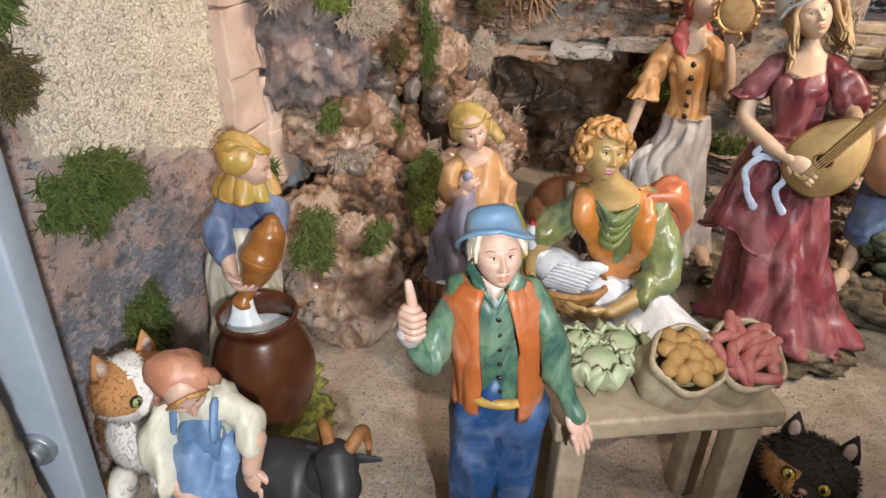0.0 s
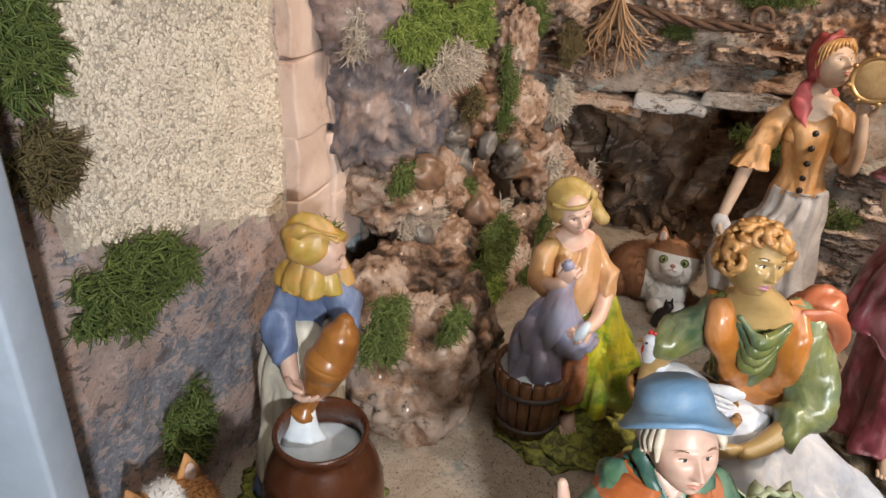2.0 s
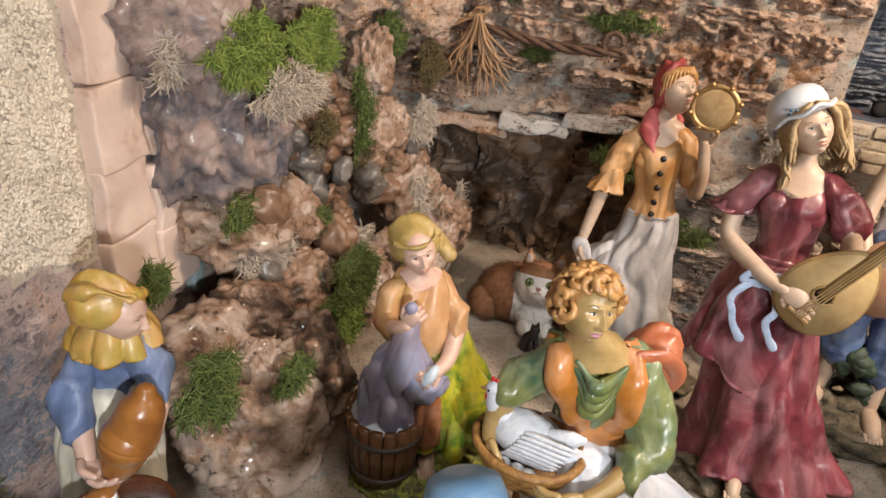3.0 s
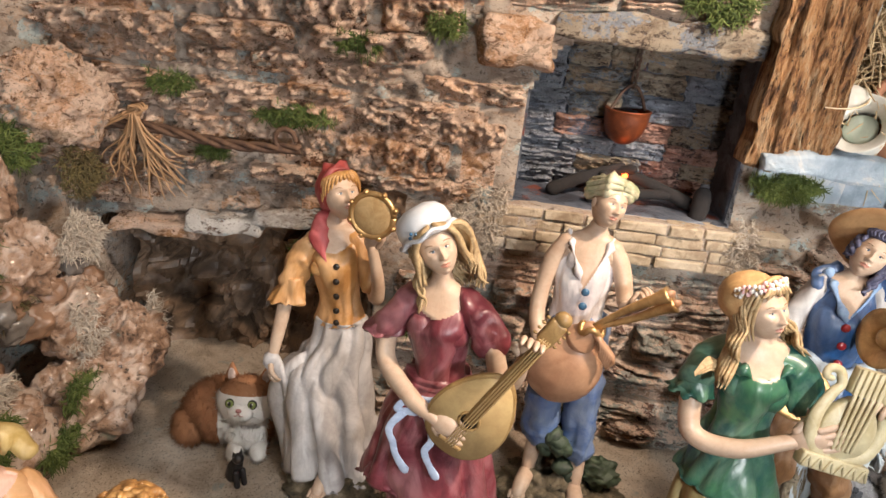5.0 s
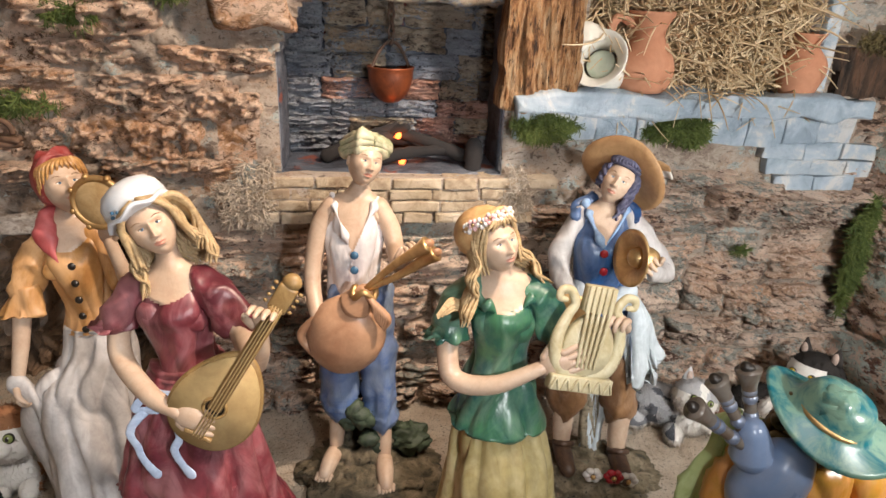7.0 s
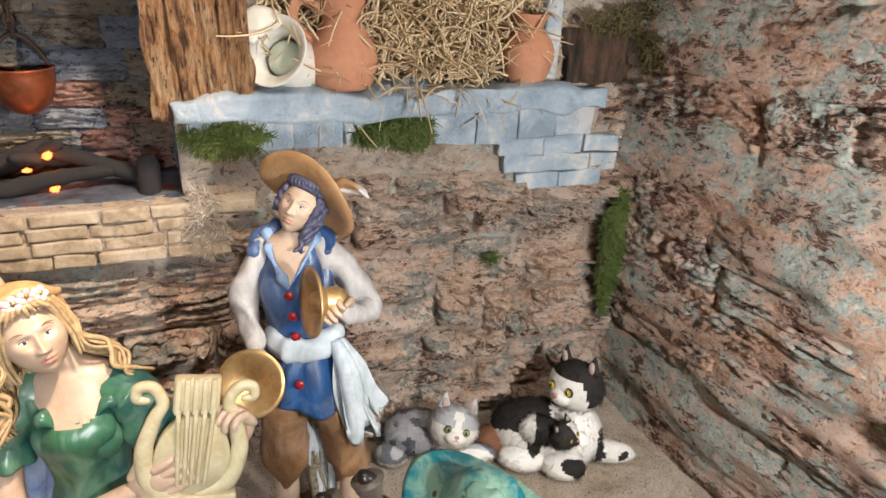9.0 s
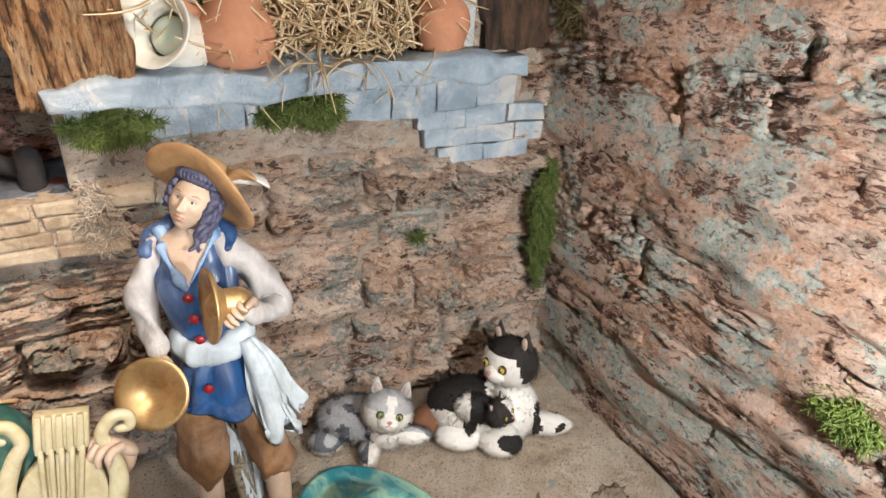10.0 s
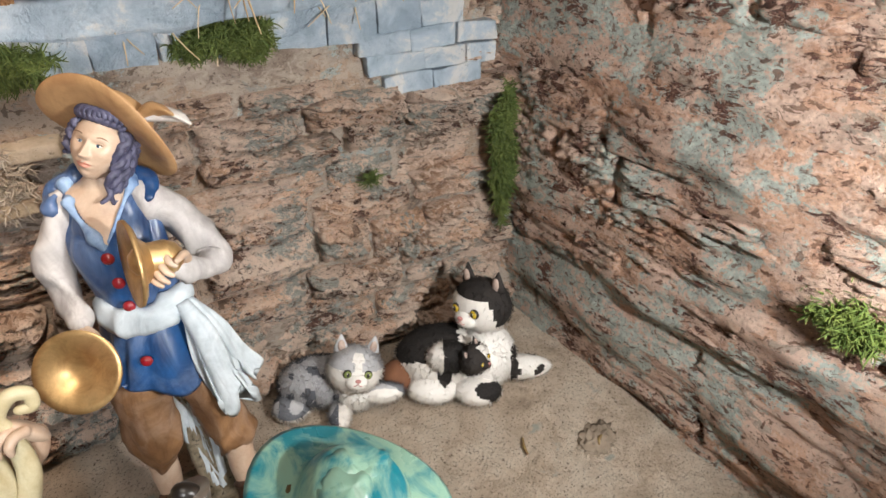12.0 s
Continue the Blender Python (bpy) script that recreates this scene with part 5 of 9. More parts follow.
def lyre_girl():
    sc = Sculpt()
    green = paint("emerald_blouse", (0.055, 0.17, 0.085), (0.008, 0.06, 0.075), 0.25, 0.5, 13, coat=0.3)
    skirt = paint("straw_skirt", (0.44, 0.36, 0.16), (0.28, 0.21, 0.08), 0.4, 0.9, 16)
    pale = paint("pale_gold_lyre", (0.60, 0.54, 0.36), (0.44, 0.36, 0.20), 0.35, 0.8, 40)
    pink = paint("pink_blossom", (0.72, 0.36, 0.36), (0.60, 0.50, 0.48), 0.4)
    rock_base(sc, 0.05, 0, 0.6, 0.5, 0.24, BASE, 11)
    sc.cloth([(1.96, 0.0, 0, 0.2, 0.17), (1.7, 0.0, 0, 0.27, 0.235), (1.25, 0.03, -0.02, 0.36, 0.33), (0.7, 0.06, -0.04, 0.45, 0.4), (0.2, 0.1, -0.05, 0.56, 0.48)], skirt, 76, 9, 0.11, 0.9, gather=lambda s: 0.35 + 0.65 * s)
    torso(sc, [(2.9, -0.09, -0.05, 0.064, 0.064), (2.77, -0.055, -0.01, 0.068, 0.068), (2.71, -0.03, 0.02, 0.105, 0.085), (2.66, -0.03, 0.02, 0.19, 0.11), (2.56, -0.03, 0.01, 0.235, 0.145), (2.42, -0.02, -0.03, 0.23, 0.195), (2.28, -0.02, -0.02, 0.2, 0.18), (2.1, -0.01, 0, 0.185, 0.165), (1.92, 0, 0, 0.26, 0.22), (1.76, 0, 0, 0.31, 0.275), (1.6, 0, -0.01, 0.35, 0.31)], green, SKIN, lambda x, y, z: z > (2.47 + 3.0 * (x + 0.02) ** 2 if y < 0 else 2.68), 2)
    bust(sc, -0.02, -0.14, 2.36, green, 0.095, 0.1)
    sc.limb([(-0.2, 0, 2.58), (-0.31, -0.02, 2.47), (-0.36, -0.03, 2.34)], [0.085, 0.1, 0.105], green, 18, 18)
    sc.cloth([(2.38, -0.36, -0.03, 0.1, 0.1), (2.3, -0.38, -0.04, 0.13, 0.12), (2.24, -0.39, -0.04, 0.15, 0.135)], green, 36, 7, 0.12, 2)
    sc.limb([(0.15, 0, 2.58), (0.25, -0.02, 2.47), (0.29, -0.04, 2.34)], [0.085, 0.1, 0.105], green, 18, 18)
    frill = [(-0.02 + 0.19 * math.sin(a), -0.03 - 0.15 * math.cos(a), 2.475 + 0.1 * math.sin(a) ** 2 + 0.012 * math.sin(9 * a)) for a in np.linspace(-1.5, 1.5, 30)]
    sc.limb(frill, [0.014] * 2, green, 7, 60)
    sc.limb([(-0.38, -0.04, 2.3), (-0.34, -0.16, 2.0), (-0.08, -0.26, 2.0), (0.24, -0.27, 2.15)], [0.075, 0.072, 0.064, 0.046], SKIN, 14, 28)
    hand(sc, (0.22, -0.27, 2.14), (0.48, -0.32, 2.26), (0.1, 1, 0), 0.24, SKIN, 0.25, 1)
    sc.limb([(0.29, -0.04, 2.36), (0.5, -0.04, 2.14), (0.7, -0.1, 2.27), (0.76, -0.12, 2.37)], [0.075, 0.07, 0.06, 0.046], SKIN, 14, 28)
    hand(sc, (0.78, -0.11, 2.35), (0.7, -0.2, 2.53), (-0.6, -0.6, 0), 0.2, SKIN, 0.9, -1)
    # lyre
    ly = Sculpt()
    for s in (-1, 1):
        ly.limb([(s * 0.06, 0, -0.3), (s * 0.2, 0, -0.24), (s * 0.25, 0, -0.05), (s * 0.21, 0, 0.14), (s * 0.17, 0, 0.24), (s * 0.22, 0, 0.33), (s * 0.29, 0, 0.33), (s * 0.3, 0, 0.27), (s * 0.25, 0, 0.26)], [0.05, 0.055, 0.05, 0.04, 0.035, 0.035, 0.032, 0.028, 0.022], pale, 10, 60, 0.8)
    ly.rings([[(x * k, y, z * k - 0.06) for x, z in [(0.2 * math.sin(a) * (1 + 0.12 * math.cos(a)), -0.24 * math.cos(a)) for a in np.linspace(0, 2 * math.pi, 32, endpoint=False)]] for k, y in ((0.96, -0.035), (1.0, -0.02), (1.0, 0.03), (0.9, 0.06))], pale)
    box(ly, (-0.12, -0.05, 0.2), (0.12, 0.03, 0.4), pale, 0.015)
    for k in range(5):
        box(ly, (-0.1 + 0.045 * k - 0.012, -0.07, 0.2), (-0.1 + 0.045 * k + 0.018, -0.045, 0.4), pale, 0.006)
        ly.limb([(-0.09 + 0.045 * k, -0.06, 0.22), (-0.07 + 0.035 * k, -0.05, -0.22)], [0.014, 0.014], pale, 7, 5)
    box(ly, (-0.25, -0.06, -0.42), (0.25, 0.05, -0.3), pale, 0.015)
    for k in range(6):
        x = -0.21 + 0.085 * k
        ly.limb([(x - 0.03, -0.065, -0.4), (x, -0.07, -0.32), (x + 0.03, -0.065, -0.4)], [0.01] * 3, pale, 6, 9)
    merged(sc, ly, Matrix.Translation((0.52, -0.24, 2.36)) @ Euler((radians(-8), radians(10), radians(8))).to_matrix().to_4x4() @ Matrix.Diagonal((0.86, 0.86, 0.86, 1)))
    # head, flower crown, long waving hair
    m = head(sc, (-0.12, -0.09, 2.92), 0.185, (-16, -12, 32), SKIN)
    locks(sc, m, 0.185, BLONDE, 96, 0.05, 0.24, 1.75, 7, (-1.85, 1.85), spread=1.9)
    for k in range(24):
        q, w = (k % 8) / 8, k // 8
        f = 0.012 * math.sin(5 * q + w)
        sc.limb([m @ Vector((-0.13, 0.04 + 0.06 * q, -0.05)), m @ Vector((-0.17, 0.07 + 0.05 * q, -0.15 - 0.02 * w)), m @ Vector((-0.20, 0.09, -0.24 - 0.07 * q)), m @ Vector((-0.28, 0.1 + f, -0.29 - 0.075 * q)), m @ Vector((-0.36, 0.09 + f, -0.27 - 0.06 * q + 0.01 * w)), m @ Vector((-0.43 - 0.03 * w, 0.07, -0.30 - 0.03 * q))], [0.010, 0.013, 0.013, 0.011, 0.009, 0.003], BLONDE, 7, 30, rough=0.1, seed=k)
    cap = Sculpt()
    straw = paint("plaited_straw", (0.56, 0.36, 0.17), (0.40, 0.22, 0.09), 0.45, 0.7, 60, bump=0.5)
    cap.blob((-0.01, 0.07, 0.075), (0.192, 0.188, 0.172), straw, (12, 0, 0), 44, 30, lump=0.006, freq=2)
    # rolled brim over the brow
    cap.limb([(0.172 * math.sin(a), 0.015 - 0.135 * math.cos(a), 0.165 + 0.035 * math.cos(a) - 0.035 * abs(math.sin(a)) ** 3 + 0.012 * math.sin(4 * a + 1)) for a in np.linspace(-1.75, 1.75, 20)], [0.01, 0.018, 0.02, 0.024, 0.01], straw, 12, 60)
    for k in range(22):
        a = -1.5 + 0.143 * k
        w = 0.010 * math.sin(k * 2.1)
        cap.limb([(0.12 * math.sin(a), 0.0 - 0.12 * math.cos(a), 0.165), (0.145 * math.sin(a), 0.0 - 0.155 * math.cos(a), 0.135 + w), (0.158 * math.sin(a * 1.15), 0.0 - 0.15 * math.cos(a * 1.15), 0.085 + w), (0.16 * math.sin(a * 1.3), 0.01 - 0.135 * math.cos(a * 1.25), 0.02), (0.172 * math.sin(a * 1.35), 0.02 - 0.12 * math.cos(a * 1.3), -0.07 + 2 * w), (0.165 * math.sin(a * 1.35), 0.02 - 0.11 * math.cos(a * 1.3), -0.16)] if abs(a) > 0.6 else [(0.1 * math.sin(a), -0.125, 0.175), (0.14 * math.sin(a), -0.155, 0.15), (0.22 * math.sin(a), -0.15, 0.115 + w)], [0.010, 0.014, 0.014, 0.012, 0.006], BLONDE, 7, 26, rough=0.1, seed=k)
    for k in range(7):
        a = -1.4 + 0.33 * k
        c = Vector((0.168 * math.sin(a), 0.005 - 0.162 * math.cos(a), 0.148 + 0.03 * math.cos(a) + 0.008 * (k % 2)))
        for q in range(5):
            b = q * 1.257 + k
            cap.blob(c + Vector((0.024 * math.cos(b) * math.cos(a), 0.024 * math.cos(b) * math.sin(a), 0.024 * math.sin(b))), (0.017, 0.011, 0.017), pink if k % 2 else PETAL, n=8, m=5)
        cap.blob(c * 1.03, (0.011, 0.011, 0.011), GOLD, n=6, m=4)
    merged(sc, cap, m)
    return statue(sc, "lyre_girl_figurine", (4.72, 4.7, 0), -35.3, "painted resin girl in emerald blouse holding a pale gold lyre", -4, 0)


def cymbal_player():
    sc = Sculpt()
    blue = paint("cobalt_waistcoat", (0.014, 0.075, 0.22), (0.005, 0.022, 0.08), 0.28, 0.7, 18, coat=0.35)
    blue2 = paint("brushed_blue", (0.22, 0.34, 0.52), (0.08, 0.15, 0.32), 0.4)
    sash = paint("ice_blue_sash", (0.55, 0.60, 0.64), (0.40, 0.46, 0.50), 0.4, 0.8, 30)
    brown = paint("brown_breeches", (0.28, 0.15, 0.07), (0.15, 0.07, 0.03), 0.35, 0.8, 22)
    hat = paint("tan_felt_hat", (0.50, 0.30, 0.14), (0.34, 0.18, 0.08), 0.45, 0.8, 22)
    red = paint("red_button", (0.30, 0.01, 0.02), (0.20, 0.01, 0.01), 0.15, coat=0.5)
    shoe = paint("dark_shoe", (0.09, 0.05, 0.03), (0.04, 0.02, 0.015), 0.35)
    rock_base(sc, 0.1, -0.08, 0.6, 0.46, 0.26, BASE, 14)
    rnd = random.Random(9)
    for k in range(26):
        sc.limb([(0.06 + rnd.uniform(-0.1, 0.1), 0.06 + rnd.uniform(-0.05, 0.05), 0.2), (0.02 + rnd.uniform(-0.1, 0.1), 0.03, 0.7), (-0.02 + rnd.uniform(-0.06, 0.06), 0.02, 1.15)], [0.05, 0.04, 0.03], sash if k % 3 else BASE, 6, 10)
    for p in ((0.02, -0.42, 0.27), (0.2, -0.45, 0.3), (0.34, -0.42, 0.26)):
        for q in range(6):
            sc.blob((p[0] + 0.055 * math.cos(q * 1.05), p[1], p[2] + 0.045 * math.sin(q * 1.05)), (0.042, 0.03, 0.035), red if p[0] == 0.2 else PETAL, n=8, m=6)
        sc.blob((p[0], p[1] - 0.03, p[2]), (0.025, 0.02, 0.025), GOLD, n=8, m=5)
    # breeches, stockings, shoes
    sc.limb([(-0.2, 0, 1.6), (-0.24, -0.02, 1.2), (-0.26, -0.04, 0.84), (-0.26, -0.04, 0.7)], [0.17, 0.17, 0.155, 0.12], brown, 20, 24, rough=0.12, seed=1)
    sc.limb([(0.06, 0, 1.6), (0.15, -0.03, 1.2), (0.24, -0.06, 0.84), (0.25, -0.06, 0.72)], [0.17, 0.17, 0.155, 0.12], brown, 20, 24, rough=0.12, seed=2)
    for x, y in ((-0.26, -0.04), (0.26, -0.07)):
        sc.limb([(x, y, 0.74), (x, y, 0.5), (x + 0.01, y - 0.02, 0.32)], [0.1, 0.095, 0.075], SKIN, 12)
        sc.limb([(x + 0.01, y + 0.02, 0.3), (x + 0.03, y - 0.16, 0.28), (x + 0.06, y - 0.32, 0.25)], [0.09, 0.09, 0.075], shoe, 14, 12)
        sc.limb([(x - 0.06, y - 0.06, 0.36), (x + 0.02, y - 0.12, 0.39), (x + 0.1, y - 0.06, 0.36)], [0.03] * 3, shoe, 8, 10)
    # coat skirt, waistcoat
    sc.cloth([(2.0, -0.08, 0, 0.23, 0.2), (1.8, -0.08, 0, 0.28, 0.24), (1.56, -0.06, 0, 0.33, 0.28), (1.42, -0.05, 0, 0.36, 0.3)], blue, 64, 5, 0.06, 1.5, hem=0.05)
    torso(sc, [(2.92, -0.085, 0.02, 0.068, 0.068), (2.8, -0.1, 0.02, 0.072, 0.072), (2.73, -0.12, 0.02, 0.12, 0.09), (2.68, -0.13, 0.02, 0.22, 0.115), (2.56, -0.13, 0.01, 0.265, 0.155), (2.38, -0.12, -0.02, 0.265, 0.215), (2.2, -0.1, -0.02, 0.245, 0.21), (1.94, -0.08, 0, 0.225, 0.19)], blue, SKIN, lambda x, y, z: z > (2.42 + 1.7 * abs(x + 0.13) if y < 0 else 2.71), 0.7)
    for s in (-1, 1):
        sc.limb([(-0.13 + s * 0.17, 0.03, 2.72), (-0.13 + s * 0.13, -0.12, 2.63), (-0.13 + s * 0.01, -0.205, 2.41)], [0.016, 0.016, 0.012], blue2, 10, 20, 0.6)
        sc.limb([(-0.13 + s * 0.1, 0.1, 2.75), (-0.13 + s * 0.24, 0.06, 2.69), (-0.13 + s * 0.26, -0.05, 2.63)], [0.04, 0.055, 0.03], blue, 12, 16, 0.5)
    for k, z in enumerate((2.36, 2.2, 2.04, 1.68)):
        button(sc, (-0.13 + 0.015 * k, -0.235 if z > 1.9 else -0.29, z), 0.036, red)
    sc.limb([(-0.31, -0.06, 1.98), (-0.18, -0.2, 1.93), (0.03, -0.21, 1.93), (0.17, -0.08, 2.0)], [0.07, 0.075, 0.075, 0.06], sash, 14, 30, 0.45, rough=0.15)
    sc.cloth([(1.98, 0.15, -0.15, 0.05, 0.05), (1.8, 0.21, -0.19, 0.085, 0.055), (1.5, 0.27, -0.2, 0.11, 0.06), (1.22, 0.35, -0.22, 0.13, 0.06)], sash, 60, 5, 0.30, 4, hem=0.10)
    sc.cloth([(1.98, 0.18, -0.1, 0.05, 0.04), (1.75, 0.29, -0.12, 0.08, 0.05), (1.5, 0.37, -0.12, 0.09, 0.05), (1.36, 0.43, -0.13, 0.10, 0.05)], sash, 52, 4, 0.28, 7, hem=0.08)
    # sleeves, arms
    sc.limb([(-0.33, 0.02, 2.6), (-0.45, 0, 2.36), (-0.46, -0.06, 2.08), (-0.41, -0.2, 1.95)], [0.085, 0.092, 0.09, 0.066], WHITE_CLOTH, 16, 30)
    hand(sc, (-0.41, -0.2, 1.93), (-0.39, -0.42, 1.86), (0.4, 0, -1), 0.2, SKIN, 0.6)
    sc.limb([(0.07, 0.02, 2.6), (0.24, 0.02, 2.43), (0.38, -0.06, 2.22), (0.34, -0.22, 2.22), (0.26, -0.34, 2.32)], [0.085, 0.09, 0.095, 0.085, 0.064], WHITE_CLOTH, 16, 36)
    hand(sc, (0.28, -0.33, 2.3), (0.14, -0.46, 2.42), (-0.3, -0.8, 0.2), 0.22, SKIN, 0.9)
    # cymbals
    def cymbal(at, way):
        cy = Sculpt()
        cy.rings([[(r * math.cos(a), r * math.sin(a), z) for a in np.linspace(0, 2 * math.pi, 36, endpoint=False)] for r, z in ((0.04, 0.1), (0.1, 0.075), (0.14, 0.03), (0.2, 0.02), (0.235, 0.0), (0.235, -0.02), (0.2, -0.005), (0.13, 0.008), (0.09, 0.05), (0.03, 0.07))], GOLD)
        merged(sc, cy, Matrix.Translation(at) @ Vector(way).to_track_quat("-Z", "Y").to_matrix().to_4x4())
    cymbal((-0.38, -0.48, 1.82), (-0.12, -0.9, 0.42))
    cymbal((0.05, -0.46, 2.42), (-0.85, -0.35, 0.1))
    sc.limb([(0.1, -0.44, 2.42), (0.2, -0.4, 2.4)], [0.09, 0.1], GOLD, 14, 6)
    # neck, head, hair, hat with feather
    m = head(sc, (-0.055, 0.03, 2.92), 0.193, (-22, 20, -20), SKIN) @ Matrix.Scale(1.05, 4)
    rnd = random.Random(3)
    for k in range(44):
        a = 1.0 + (k % 22) * 0.1
        s = 1 if k < 22 else -1
        low = (0.0 if k % 3 else -0.07) if s > 0 else 0.12
        x0 = Vector((s * 0.13 * math.sin(a), -0.145 * math.cos(a), 0.1))
        pts = [x0] + [x0 + Vector((s * (0.012 + 0.016 * math.sin(q * 2.3 + k)), 0.018 * math.cos(q * 2.3 + k), (low - 0.3) * (q + 1) / 8)) for q in range(8)]
        sc.limb([m @ p for p in pts], [0.018, 0.024, 0.024, 0.022, 0.012], NAVY_HAIR, 7, 30, rough=0.3, seed=k)
    for k in range(10):
        a = -0.95 + 0.21 * k
        c = Vector((0.125 * math.sin(a), -0.13 * math.cos(a), 0.135 + 0.02 * math.cos(a)))
        sc.limb([m @ (c + 0.026 * Vector((math.cos(b), -0.3, math.sin(b)))) for b in np.linspace(0, 5.5, 8)], [0.016] * 2, NAVY_HAIR, 6, 14)
    h = Sculpt()
    rings = []
    for w, z in ((0.165, 0.0), (0.28, 0.0), (0.38, 0.015), (0.425, 0.04), (0.43, 0.055), (0.41, 0.062), (0.3, 0.035), (0.2, 0.04), (0.195, 0.12), (0.165, 0.19), (0.09, 0.22)):
        rings.append([(w * math.cos(a), w * math.sin(a), z - 0.07 * math.cos(a) ** 2 * max(0.0, w - 0.2) / 0.2 + 0.012 * math.sin(3 * a + 1) * (w > 0.25)) for a in np.linspace(0, 2 * math.pi, 64, endpoint=False)])
    h.rings(rings, hat)
    for k in range(11):
        h.limb([(0.15, -0.14, 0.1), (0.2 + 0.01 * k, -0.2 + 0.012 * k, 0.16 + 0.008 * k), (0.3 + 0.008 * k, -0.26 + 0.022 * k, 0.15 + 0.01 * k)], [0.03, 0.04, 0.01], PETAL if k > 3 else hat, 6, 10)
    merged(sc, h, m @ Matrix.Translation((0.0, 0.045, 0.08)) @ Euler((radians(-32), radians(6), 0)).to_matrix().to_4x4() @ Matrix.Scale(0.87, 4))
    return statue(sc, "cymbal_player_figurine", (6.4, 5.18, 0), -42, "painted resin musician in blue waistcoat with brass cymbals", -4, 0)


def kneeling_man():
    sc = Sculpt()
    green = paint("olive_shirt", (0.16, 0.18, 0.045), (0.03, 0.10, 0.07), 0.2, 0.45, 14, coat=0.6)
    orange = paint("orange_stole", (0.50, 0.19, 0.03), (0.34, 0.11, 0.02), 0.2, 0.8, 20, coat=0.6)
    cloth = paint("white_apron", (0.72, 0.72, 0.76), (0.48, 0.55, 0.68), 0.25, 0.8, 14, coat=0.3)
    boot = paint("red_brown_boot", (0.28, 0.08, 0.03), (0.15, 0.04, 0.02), 0.25, coat=0.4)
    straw = paint("woven_basket", (0.38, 0.20, 0.06), (0.18, 0.08, 0.02), 0.35, 0.6, 90, bump=1)
    white = paint("white_feathers", (0.68, 0.70, 0.74), (0.50, 0.55, 0.62), 0.35, 0.8, 40)
    comb = paint("red_comb", (0.55, 0.03, 0.03), None, 0.3)
    lips = paint("mauve_lips", (0.50, 0.22, 0.28), None, 0.3)
    # folded legs under the apron, boots
    sc.limb([(0.2, 0.1, 0.55), (0.4, -0.2, 0.5), (0.35, -0.3, 0.2), (0.3, -0.1, 0.1)], [0.24, 0.2, 0.16, 0.12], boot, 18, 20)
    sc.limb([(-0.1, 0.1, 0.55), (-0.25, -0.3, 0.45), (-0.3, -0.36, 0.15), (-0.35, -0.5, 0.08)], [0.24, 0.2, 0.15, 0.1], boot, 18, 20)
    sc.limb([(0.5, 0.2, 0.14), (0.72, 0.1, 0.12), (0.86, -0.02, 0.12)], [0.13, 0.13, 0.1], boot, 14, 10)
    sc.cloth([(1.2, 0.02, 0.05, 0.3, 0.24), (0.95, 0.1, 0.0, 0.42, 0.34), (0.7, 0.22, -0.08, 0.6, 0.44), (0.42, 0.3, -0.14, 0.72, 0.48)], cloth, 60, 6, 0.14, 0.6, hem=0.1)
    # body
    torso(sc, [(2.2, -0.18, -0.07, 0.08, 0.08), (2.05, -0.13, -0.03, 0.085, 0.085), (1.95, -0.08, 0.0, 0.15, 0.12), (1.88, -0.06, 0.03, 0.21, 0.15), (1.7, -0.02, 0.06, 0.265, 0.2), (1.42, 0.06, 0.16, 0.25, 0.22), (1.12, 0.1, 0.28, 0.25, 0.22)], green, SKIN_TAN, lambda x, y, z: z > 1.86 + 0.5 * (y - 0.0) if y < 0 else z > 1.92, 1)
    for s in (-1, 1):
        sc.limb([(-0.05 + s * 0.2, 0.2, 1.75), (-0.05 + s * 0.2, 0.02, 1.88), (-0.04 + s * 0.19, -0.12, 1.70), (0.04 + s * 0.13, -0.08, 1.45), (0.06, -0.02, 1.24)], [0.06, 0.08, 0.085, 0.085, 0.08], orange, 12, 28, 0.4, rough=0.12)
    sc.blob((0.07, 0.02, 1.27), (0.21, 0.1, 0.17), orange, n=18, m=12)
    for k in range(4):
        sc.limb([(-0.17, -0.1, 1.84 - 0.05 * k), (-0.04, -0.19, 1.74 - 0.07 * k), (0.11, -0.1, 1.84 - 0.05 * k)], [0.02, 0.024, 0.02], green, 8, 14)
    sc.limb([(-0.25, 0.06, 1.82), (-0.4, 0.04, 1.64), (-0.5, 0.0, 1.48)], [0.1, 0.115, 0.095], green, 18, 24, rough=0.1, seed=2)
    sc.limb([(-0.5, 0.0, 1.48), (-0.58, -0.04, 1.32), (-0.6, -0.08, 1.2)], [0.075, 0.066, 0.05], SKIN_TAN, 12)
    hand(sc, (-0.6, -0.07, 1.22), (-0.58, -0.16, 1.06), (1, 0, 0), 0.2, SKIN_TAN, 0.7)
    sc.limb([(0.19, 0.06, 1.8), (0.34, -0.02, 1.58), (0.34, -0.16, 1.32), (0.2, -0.3, 1.2)], [0.11, 0.13, 0.125, 0.09], green, 18, 30, rough=0.12, seed=4)
    sc.limb([(0.2, -0.29, 1.2), (0.06, -0.38, 1.13), (-0.04, -0.42, 1.1)], [0.075, 0.06, 0.05], SKIN_TAN, 12)
    hand(sc, (-0.02, -0.41, 1.1), (-0.24, -0.42, 1.06), (0, 1, 0.4), 0.24, SKIN_TAN, 0.4, 1)
    # pack on the back
    pack = paint("rust_red_pack", (0.46, 0.15, 0.07), (0.30, 0.08, 0.035), 0.25, 0.8, 16, coat=0.5)
    sc.blob((0.34, 0.22, 1.68), (0.19, 0.18, 0.28), pack, (0, 20, 0), 20, 14, 0.1, 2, 2)
